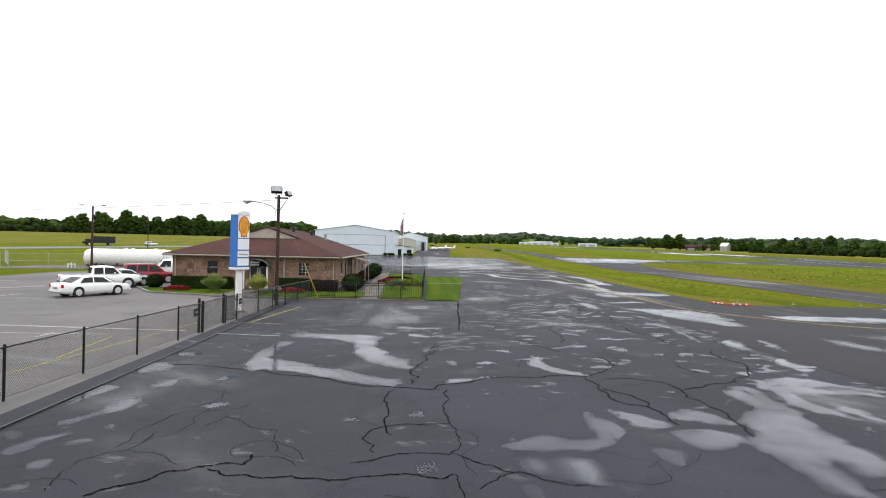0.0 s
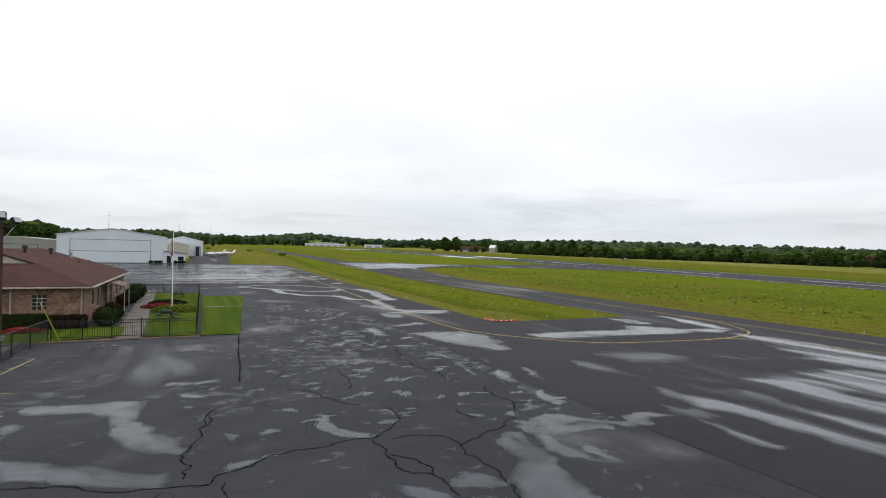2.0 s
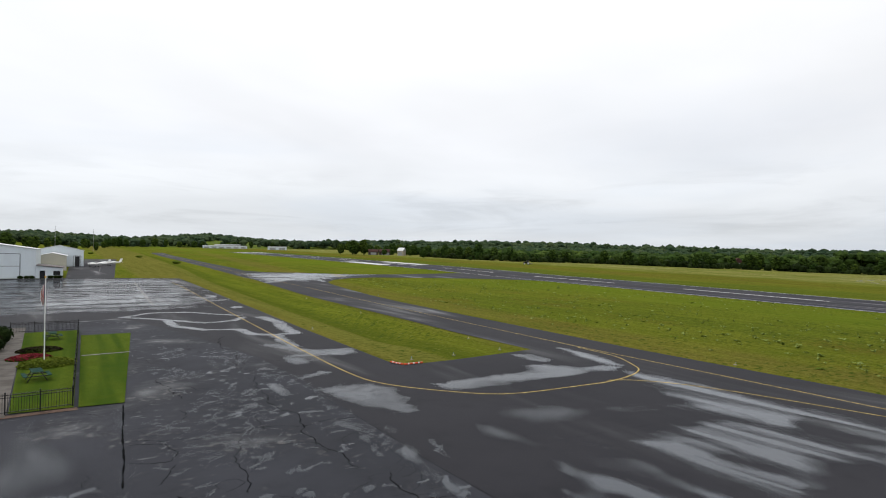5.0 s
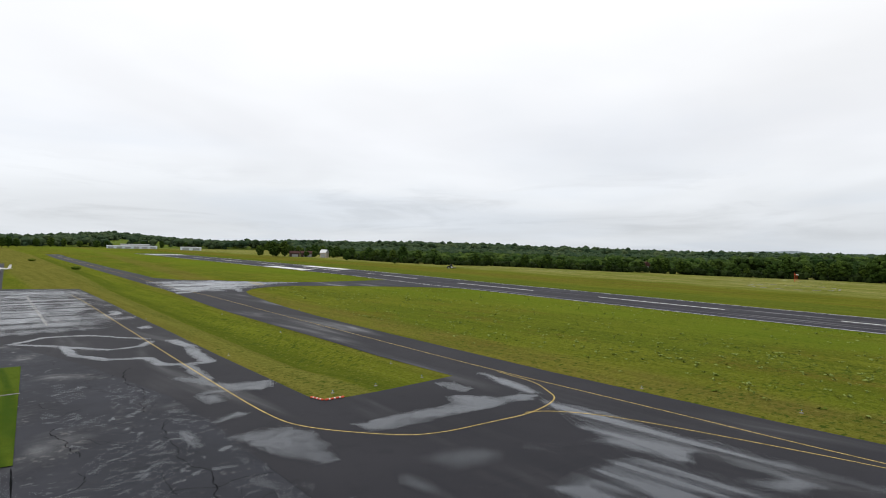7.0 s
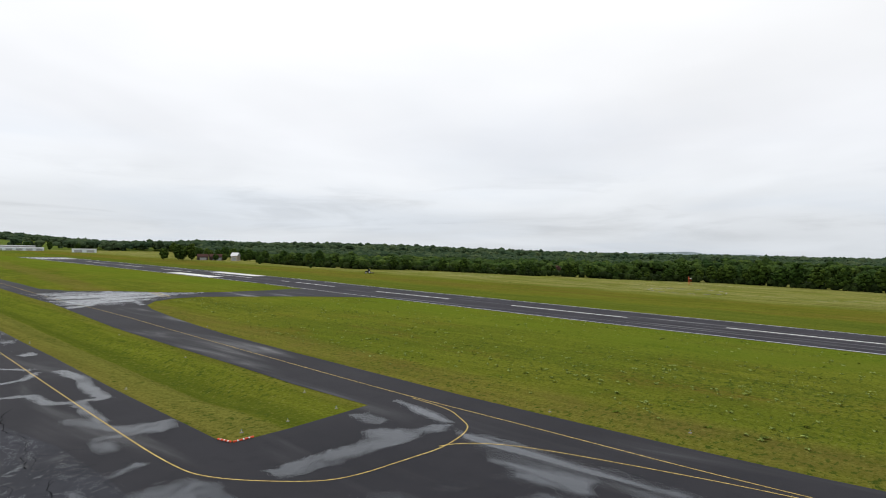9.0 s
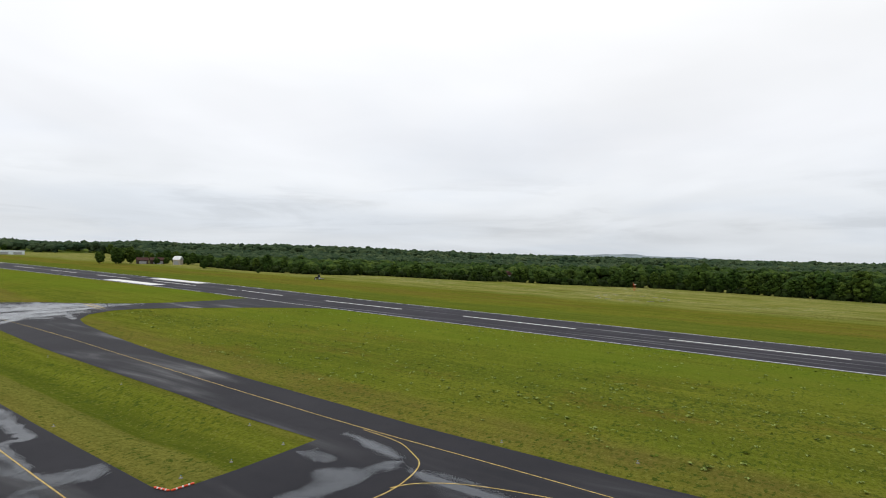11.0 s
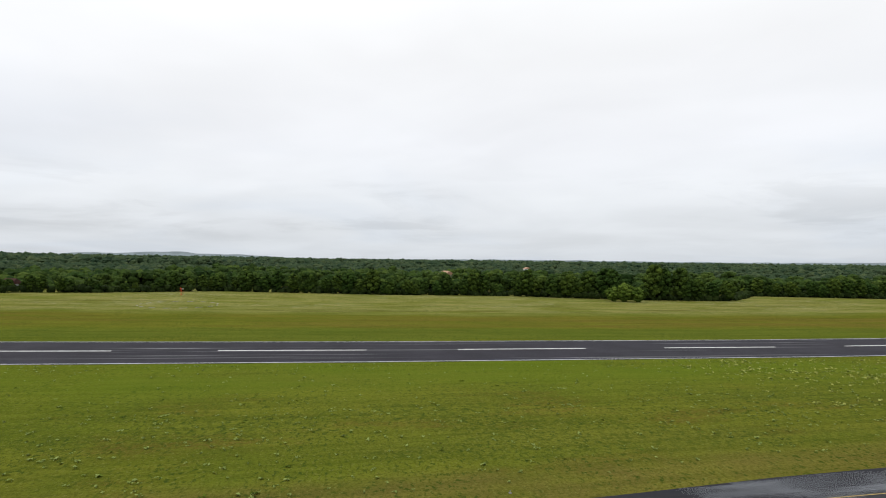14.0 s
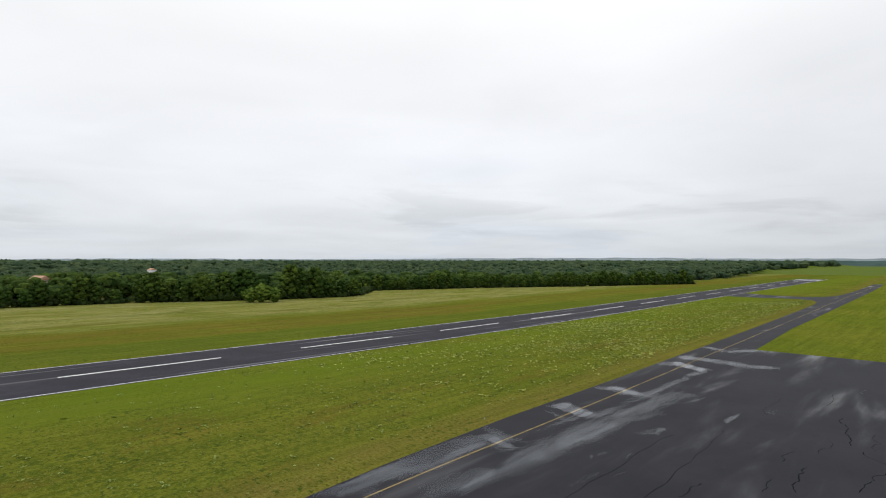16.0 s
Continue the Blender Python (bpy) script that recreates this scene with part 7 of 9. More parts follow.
def wheel(parent, x, y, r, out):
    w = part("wheel", tube((x, y - 0.11, r), (x, y + 0.11, r), r, r, 22), M_TYRE, parent)
    s = 0.112 * out
    part("rim", tube((x, y + s * 0.8, r), (x, y + s * 1.08, r), r * 0.74, r * 0.66, 18), M_CHROME, w)
    for i in range(5):
        a = 2 * math.pi * i / 5
        part("spoke", box((-0.028, -0.008, 0.04), (0.028, 0.008, r * 0.6)), M_CHROME, w).matrix_basis = pose(x, y + s * 1.14, r, 0, math.degrees(a), 0)
    return w


def side_glass(parent, quads, half, top_in):
    for q in quads:
        for s in (-1, 1):
            bm = bmesh.new()
            inner = []
            for x, z, k in q:
                inner.append((x, s * (half * (1 - k) + top_in * k + 0.012), z))
            f = bm.faces.new([bm.verts.new(p) for p in inner])
            bmesh.ops.solidify(bm, geom=[f], thickness=0.015)
            part("side_window", bm, M_GLASS, parent)


def vehicle(kind, at, turn, paint, label, category):
    c = thing(kind, label, category, (*at, 0.04), turn, "parked vehicles")
    if kind == "sedan":
        L, W, belt, roof, wb, wr = 5.25, 0.93, 0.93, 1.47, 2.93, 0.34
        low = [(-2.6, 0.78, 0.74, 0.42, 0.72, 0.98), (-2.45, 0.88, 0.84, 0.28, 0.74, 1.02), (-1.5, W, 0.88, 0.22, 0.74, 1.0), (0, W, 0.89, 0.2, 0.74, 0.96), (1.3, W, 0.88, 0.22, 0.72, 0.93),
               (2.2, 0.88, 0.84, 0.25, 0.64, 0.84), (2.55, 0.74, 0.7, 0.32, 0.56, 0.72)]
        cab = [(-1.95, 0.8, 0.70, 0.95, 0.98, 1.02), (-1.55, 0.83, 0.68, 0.95, 1.0, 1.24), (-1.1, 0.85, 0.66, 0.94, 1.0, 1.44), (-0.5, 0.86, 0.67, 0.94, 1.0, 1.50), (0.1, 0.86, 0.67, 0.94, 1.0, 1.49), (0.5, 0.86, 0.67, 0.94, 1.0, 1.42), (0.95, 0.85, 0.68, 0.93, 0.98, 1.18), (1.4, 0.82, 0.70, 0.9, 0.93, 0.97)]
        glass = [[(-1.42, 1.02, 0), (-0.42, 1.02, 0), (-0.42, 1.41, 1), (-1.02, 1.38, 1)], [(-0.34, 1.02, 0), (0.86, 1.02, 0), (0.40, 1.37, 1), (-0.34, 1.41, 1)]]
        gw, gt, axle = 0.84, 0.70, (-1.5, 1.43)
        screens = [((1.36, 0.99), (0.56, 1.40)), ((-1.90, 1.05), (-1.16, 1.42))]
    elif kind == "suv":
        L, W, belt, roof, wb, wr = 5.0, 0.98, 1.1, 1.85, 2.95, 0.38
        low = [(-2.45, 0.92, 0.88, 0.4, 0.8, 1.12), (-2.3, W, 0.92, 0.34, 0.8, 1.14), (0, W, 0.93, 0.3, 0.8, 1.12), (1.2, W, 0.92, 0.32, 0.8, 1.10), (2.2, 0.95, 0.88, 0.36, 0.76, 1.04), (2.45, 0.86, 0.8, 0.42, 0.7, 0.9)]
        cab = [(-2.42, 0.9, 0.8, 1.08, 1.12, 1.2), (-2.2, 0.92, 0.78, 1.08, 1.14, 1.80), (-0.5, 0.93, 0.79, 1.08, 1.14, 1.86), (0.4, 0.93, 0.78, 1.08, 1.14, 1.82), (1.15, 0.9, 0.8, 1.06, 1.08, 1.12)]
        glass = [[(-2.15, 1.18, 0), (-1.25, 1.18, 0), (-1.25, 1.72, 1), (-2.0, 1.70, 1)], [(-1.15, 1.18, 0), (-0.3, 1.18, 0), (-0.3, 1.74, 1), (-1.15, 1.73, 1)],
                 [(-0.2, 1.18, 0), (0.85, 1.18, 0), (0.42, 1.72, 1), (-0.2, 1.74, 1)]]
        gw, gt, axle = 0.92, 0.80, (-1.5, 1.45)
        screens = [((1.1, 1.14), (0.46, 1.76)), ((-2.40, 1.22), (-2.24, 1.72))]
    elif kind == "pickup":
        L, W, belt, roof, wb, wr = 5.9, 1.0, 1.1, 1.85, 3.7, 0.39
        low = [(-2.95, 0.97, 0.95, 0.5, 0.8, 1.12), (-2.8, W, 0.96, 0.45, 0.8, 1.14), (0, W, 0.96, 0.4, 0.82, 1.14), (1.5, W, 0.95, 0.4, 0.82, 1.14), (2.6, 0.97, 0.92, 0.42, 0.8, 1.08), (2.9, 0.9, 0.85, 0.5, 0.72, 0.95)]
        cab = [(-0.85, 0.92, 0.8, 1.1, 1.14, 1.24), (-0.72, 0.93, 0.78, 1.1, 1.16, 1.80), (0.2, 0.94, 0.79, 1.1, 1.16, 1.86), (0.8, 0.94, 0.78, 1.1, 1.16, 1.8), (1.5, 0.92, 0.8, 1.08, 1.11, 1.15)]
        glass = [[(-0.65, 1.2, 0), (0.02, 1.2, 0), (0.02, 1.73, 1), (-0.62, 1.71, 1)], [(0.12, 1.2, 0), (1.2, 1.2, 0), (0.8, 1.7, 1), (0.12, 1.73, 1)]]
        gw, gt, axle = 0.93, 0.81, (-1.85, 1.85)
        screens = [((1.45, 1.17), (0.85, 1.74)), ((-0.84, 1.26), (-0.74, 1.72))]
    else:
        L, W, belt, roof, wb, wr = 5.5, 1.0, 1.2, 2.1, 3.4, 0.37
        low = [(-2.7, 0.96, 0.9, 0.4, 1.1, 2.05), (-2.5, W, 0.92, 0.34, 1.1, 2.12), (0, W, 0.92, 0.32, 1.1, 2.14), (1.1, W, 0.88, 0.32, 1.1, 2.08), (1.75, W, 0.9, 0.34, 0.95, 1.28), (2.6, 0.94, 0.86, 0.38, 0.85, 1.08), (2.75, 0.86, 0.8, 0.44, 0.75, 0.92)]
        cab = None
        glass = [[(0.35, 1.3, 0), (1.5, 1.28, 0), (1.08, 1.9, 1), (0.35, 1.95, 1)]]
        gw, gt, axle = 0.99, 0.91, (-1.75, 1.6)
        screens = [((1.78, 1.3), (1.16, 2.0))]
    part("body", hull(bmesh.new(), low), paint, c, smooth=True)
    if cab:
        part("cabin", hull(bmesh.new(), cab), paint, c, smooth=True)
    side_glass(c, glass, gw, gt)
    for (xa, za), (xb, zb) in screens:
        bm = bmesh.new()
        dx = 0.03 if xa > xb else -0.03
        f = bm.faces.new([bm.verts.new(p) for p in ((xa + dx, -gw * 0.86, za), (xa + dx, gw * 0.86, za), (xb + dx, gt * 0.9, zb), (xb + dx, -gt * 0.9, zb))])
        bmesh.ops.solidify(bm, geom=[f], thickness=0.015)
        part("windscreen" if xa > xb else "rear_window", bm, M_GLASS, c)
    if kind == "pickup":
        part("load_bed", box((-2.82, -0.84, 1.0), (-0.95, 0.84, 1.145)), M_CARBLACK, c, "dark open load bed")
        part("grille", box((2.86, -0.7, 0.62), (2.93, 0.7, 1.0), 0.02), M_CARBLACK, c)
    xe, xr = low[-1][0], low[0][0]
    for s in (-1, 1):
        for x in axle:
            part("wheel_arch", tube((x, s * (W - 0.16), wr + 0.02), (x, s * (W + 0.004), wr + 0.02), wr + 0.07, wr + 0.07, 20), M_CARBLACK, c)
            wheel(c, x, s * (W - 0.09), wr, s)
        part("headlight", box((xe - 0.14, s * 0.66 - 0.14, low[-1][4] - 0.02), (xe + 0.015, s * 0.66 + 0.14, low[-1][4] + 0.13), 0.02), M_HEADLAMP, c)
        part("tail_light", box((xr - 0.02, s * 0.74 - 0.09, low[0][4] - 0.02), (xr + 0.12, s * 0.74 + 0.11, low[0][5] - 0.04), 0.02), M_TAIL, c)
        part("mirror", box((0.75, s * (W + 0.09) - 0.1, belt + 0.08), (0.87, s * (W + 0.09) + 0.1, belt + 0.24), 0.03), paint, c)
    part("front_bumper", box((xe - 0.1, -0.78, low[-1][3]), (xe + 0.06, 0.78, low[-1][3] + 0.18), 0.03), paint if kind == "sedan" else M_CARBLACK, c)
    part("rear_bumper", box((xr - 0.07, -0.8, low[0][3] - 0.02), (xr + 0.1, 0.8, low[0][3] + 0.16), 0.03), paint if kind == "sedan" else M_CARBLACK, c)
    part("number_plate", box((xr - 0.085, -0.2, low[0][3] + 0.2), (xr - 0.02, 0.2, low[0][3] + 0.32)), M_GALV, c)
    return c


def heading(a, b):
    return math.degrees(math.atan2(b[1] - a[1], b[0] - a[0]))


saloon = vehicle("sedan", (-26.8, 46.9), 60, M_CARWHITE, "white four-door saloon car parked in the open", "car")
saloon.scale = (0.94, 0.95, 0.96)
vehicle("pickup", (-29.9, 53.6), 38, M_CARWHITE, "white four-door pickup truck parked in a bay", "pickup truck")
vehicle("sedan", (-29.4, 56.3), 38, M_CARSILVER, "silver-grey saloon car parked beside a pickup", "car")
vehicle("suv", (-29.0, 60.4), 30, M_CARRED, "dark red sport utility car parked near the building", "car")
vehicle("van", (-29.9, 67.6), 207, M_CARWHITE, "white panel van parked behind the building corner", "van")


def tanker():
    t = thing("tank_trailer", "long white cylindrical fuel tank trailer with a maroon frame", "tank trailer", (-44.8, 87.6, -0.25), 25)
    bm = bmesh.new()
    rings = []
    for x, r in ((-5.6, 0.3), (-5.5, 0.75), (-5.2, 1.08), (-4.7, 1.22), (4.9, 1.22), (5.4, 1.08), (5.7, 0.75), (5.8, 0.3)):
        rings.append([(x, r * math.cos(a), 1.85 + r * math.sin(a)) for a in np.linspace(0, 2 * math.pi, 29)[:-1]])
    loft(bm, rings)
    part("tank", bm, M_WHITE, t, smooth=True)
    part("frame", box((-5.2, -0.5, 0.55), (5.4, 0.5, 0.85)), M_MAROONPAINT, t, "maroon chassis frame")
    for x in (-4, -1.5, 1.5, 4):
        part("saddle", box((x - 0.15, -0.9, 0.8), (x + 0.15, 0.9, 1.2)), M_MAROONPAINT, t)
    for x in (-4.4, -3.3, 3.6, 4.7):
        for s in (-1, 1):
            wheel(t, x, s * 0.95, 0.48, s)
    for x in (-0.5, 0.4, 3.4):
        part("hatch", tube((x, 0, 3.0), (x, 0, 3.22), 0.28, 0.26, 14), M_WHITE, t)
    part("ladder", pipe([(4.4, -1.3, 0.8), (4.4, -1.42, 2.1), (4.4, -1.1, 3.2)], 0.03), M_GALV, t)
    part("ladder", pipe([(4.8, -1.3, 0.8), (4.8, -1.42, 2.1), (4.8, -1.1, 3.2)], 0.03), M_GALV, t)
    part("guard_rail", pipe([(2.6, -0.6, 3.3), (2.6, -0.6, 3.75), (4.9, -0.6, 3.75), (4.9, -0.6, 3.3)], 0.025), M_GALV, t)
    part("cabinet", box((4.9, -0.9, 1.0), (6.3, 0.9, 2.5), 0.05), M_GALV, t)
    return t


tanker()
far_truck = thing("box_truck", "dark box truck driving along a far country road", "truck", (-134, 240, float(land(-134, 240)) + 0.1), 235)
part("cargo_box", box((-5.6, -1.25, 0.9), (3.0, 1.25, 3.7), 0.06), M_CARBLACK, far_truck)
part("cab", box((3.1, -1.1, 0.6), (5.2, 1.1, 2.6), 0.2), M_CARBLACK, far_truck)
part("bonnet", box((5.2, -1.0, 0.6), (6.4, 1.0, 1.6), 0.15), M_CARBLACK, far_truck)
part("windscreen", box((5.19, -0.95, 1.7), (5.24, 0.95, 2.45)), M_GLASS, far_truck)
for x in (-3.6, 4.6):
    for s in (-1, 1):
        wheel(far_truck, x, s * 1.05, 0.5, s)
far_car = vehicle("suv", (-119, 252), 55, M_CARWHITE, "white car on a far road", "car")
far_car.location.z = float(land(-119, 252)) + 0.1


# wire fence and valves at the back of the car park
def yard_fence(a, b, h=2.0):
    a, b = Vector((*a, 0)), Vector((*b, 0))
    f = thing("yard_fence", "grey galvanised chain-link fence behind the car park", "fence", (a.x, a.y, 0.03), heading(a, b), "grey fence bays")
    n = (b - a).length
    for x in (0, n):
        part("post", tube((x, 0, 0), (x, 0, h), 0.035, 0.035, 6), M_GALV, f)
    for z in (0.1, h / 2, h):
        part("rail", tube((0, 0, z), (n, 0, z), 0.02, 0.02, 5), M_GALV, f)
    w = part_of("mesh_wire", GREY_WIRES, M_GALV, f)
    w.scale = (n / 3.0, 1, h / 1.26)
    return f


GREY_WIRES = chain_panel_mesh(3.0, 1.22, 0.12)
row = [(-70, 68), (-66, 72.4), (-62, 76.8), (-58.2, 81.2), (-54.7, 85.3)]
for a, b in zip(row, row[1:]):
    yard_fence(a, b)
for a, b in (((-54.7, 85.3), (-50.5, 89.5)), ((-62, 88), (-74, 104)), ((-50.5, 89.5), (-42, 93.5))):
    yard_fence(a, b)
bollards = thing("fuel_valves", "white fuel valves and pipes on a concrete pad", "fuel valves", (-51.6, 84.6, 0.02))
bollards.scale = (0.7, 0.7, 0.7)
for i in range(3):
    part("riser", tube((i * 0.7, 0, 0), (i * 0.7, 0, 1.0 + 0.15 * (i % 2)), 0.09, 0.09, 8), M_WHITE, bollards)
part("pipe", tube((0, 0, 0.8), (1.4, 0, 0.8), 0.07), M_WHITE, bollards)
concrete_pad = draped("tank_pad", [(-60, 80), (-36, 88), (-40, 98), (-60, 92)], 0.03, M_CONCRETE, "pale concrete pad below a fuel tank", "concrete pad")

for a, b in (((-18.3, 26.4), (-17.8, 32.9)), ((-15.4, 24.9), (-16.0, 29.5)), ((-15.4, 22.6), (-14.2, 34.0))):
    ribbon("painted_line", [a, b], 0.09, 0.046, M_PALEYELLOW if a[0] > -16 else M_DULLWHITE, parking, "worn parking bay line", 0)
for a, b, w in (((-24.5, 32.2), (-13.7, 31.2), 0.22), ((-22.5, 29.9), (-16.4, 29.9), 0.12), ((-18.8, 28.9), (-18.8, 30.1), 0.1), ((-43.5, 57.0), (-41.2, 59.9), 0.3),
                ((-37.6, 49.6), (-34.8, 54.2), 0.3), ((-32.4, 43.6), (-31.7, 47.0), 0.2)):
    ribbon("painted_line", [a, b], w, 0.047, M_DULLWHITE, parking, "worn pale bay line", 0)
ribbon("painted_line", [(-12.0, 14.0), (-11.95, 23.1), (-11.95, 33.5)], 0.04, 0.10, M_PARK, apron_old, "pale edge line beside the fence", 0)
ribbon("painted_line", [(-11.7, 34.3), (-10.7, 41.6)], 0.10, 0.052, M_PALEYELLOW, apron_old, "white and yellow kerbside line", 0)
ribbon("painted_line", [(-12.5, 30.6), (-9.2, 30.1)], 0.09, 0.052, M_DULLWHITE, apron_old, "worn pale line through a gateway", 0)
ribbon("painted_line", [(-12.5, 34.1), (-9.8, 33.7)], 0.08, 0.052, M_PALEYELLOW, apron_old, "worn yellow line through a gateway", 0)
ribbon("painted_line", [(-11.9, 42.25), (-8.7, 41.95)], 0.1, 0.053, M_PALELINE, apron_old, "faded white line", 0)


def radio_mast(at, height):
    m = thing("radio_mast", "thin grey radio mast far beyond the hangars", "mast", (*at, float(land(*at))), 0, "radio masts")
    part("mast", tube((0, 0, 0), (0, 0, height), 0.16, 0.08, 6), M_GALV, m)
    for z in (0.6, 0.85):
        part("cross_arm", tube((-0.9, 0, height * z), (0.9, 0, height * z), 0.06, 0.06, 5), M_GALV, m)
    return m


radio_mast((-51.1, 423.4), 22.5)
radio_mast((-11.2, 526.1), 21.5)
radio_mast((16.4, 605.8), 21.0)


# ---- hangars and aircraft ----
def gabled_hall(name, label, x0, x1, y0, y1, eave, peak, skin, doors, z0=None, roof=None):
    """A sheet-metal hall with its gable to -y; doors: (x from, x to, height, folds)."""
    base = float(land((x0 + x1) / 2, y0)) if z0 is None else z0
    h = thing(name, label, "hangar", (0, 0, base), 0, "hangars")
    mid = (x0 + x1) / 2
    for y in (y0, y1 - 0.3):
        bm = bmesh.new()
        loft(bm, [[(x0, yy, -0.3), (x1, yy, -0.3), (x1, yy, eave), (mid, yy, peak), (x0, yy, eave)] for yy in (y, y + 0.3)])
        bmesh.ops.recalc_face_normals(bm, faces=bm.faces[:])
        part("gable_wall", bm, skin, h)
    for x in (x0, x1 - 0.3):
        part("side_wall", box((x, y0 + 0.3, -0.3), (x + 0.3, y1 - 0.3, eave - 0.02)), skin, h)
    for s, xe in ((-1, x0 - 0.35), (1, x1 + 0.35)):
        bm = bmesh.new()
        drop = (peak - eave) / (x1 - mid) * 0.35
        loft(bm, [[(xe, y, eave - drop + 0.02), (mid, y, peak + 0.02), (mid, y, peak + 0.16), (xe, y, eave - drop + 0.16)] for y in (y0 - 0.25, y1 + 0.25)])
        bmesh.ops.recalc_face_normals(bm, faces=bm.faces[:])
        part("roof", bm, roof or M_ROOFMETAL, h)
    for d0, d1, top, folds in doors:
        d = part("hangar_door", box((d0, y0 - 0.12, 0.05), (d1, y0 - 0.004, top)), skin, h, "wide pale folding hangar door")
        for z in np.linspace(0, top, folds + 1)[1:]:
            part("joint", box((d0, y0 - 0.15, z - 0.06), (d1, y0 - 0.122, z + 0.06)), M_SEAM, d)
        for x in (d0, d1):
            part("joint", box((x - 0.07, y0 - 0.15, 0.05), (x + 0.07, y0 - 0.122, top)), M_SEAM, d)
    return h


gabled_hall("hangar", "large white metal hangar with a closed folding door", -40.2, -10.9, 208.5, 246, 8.6, 10.8, M_HANGAR, [(-36.7, -14.6, 7.25, 2)], 0.9)
office = thing("hangar_office", "low white lean-to office with dark windows beside a hangar", "office", (0, 0, 0.9), 0)
bm = bmesh.new()
loft(bm, [[(-10.85, y, -0.3), (-4.3, y, -0.3), (-4.3, y, 3.1), (-10.85, y, 3.8)] for y in (208.2, 226)])
bmesh.ops.recalc_face_normals(bm, faces=bm.faces[:])
part("wall", bm, M_HANGAR, office)
bm = bmesh.new()
loft(bm, [[(-10.85, y, 3.82), (-3.9, y, 3.07), (-3.9, y, 3.2), (-10.85, y, 3.95)] for y in (207.8, 226.3)])
bmesh.ops.recalc_face_normals(bm, faces=bm.faces[:])
part("roof", bm, M_BROWN, office)
part("door", box((-9.9, 208.1, 0.0), (-8.6, 208.195, 2.3)), M_GLASS, office)
part("window", box((-6.6, 208.1, 0.9), (-4.9, 208.195, 2.2)), M_GLASS, office)
for i, x in enumerate((-14.4, -12.9, -11.7, -7.3, -5.9, -4.9)):
    shrub((x, 207.2), (0.75, 0.6, 0.42), "dark clipped shrub along a hangar wall", M_SHRUB, 60 + i, group="hangar shrubs")
gabled_hall("hangar", "beige metal hangar with a plain end wall", -12, -3.4, 247, 275, 5.2, 6.2, M_HANGAR_B, [])
gabled_hall("hangar", "white metal hangar with a dark open door", -14, 2.4, 277, 312, 6.6, 8.6, M_HANGAR, [(-1.2, 1.4, 4.4, 1)])
# black slab before the wall paints the shaded inside of an open doorway
dark_bay = thing("doorway_shade_panel", "black panel standing in for the shade of an open hangar doorway", "door panel", (0, 0, float(land(0, 277))))
part("panel", box((-0.6, 276.7, 0.0), (1.0, 276.84, 4.2)), M_CARBLACK, dark_bay)
gabled_hall("hangar", "long grey metal hangar beyond the terminal roof", -62.5, -40.6, 214, 240, 6.6, 7.4, M_HANGAR_G, [(-58.5, -46, 5.2, 1)])


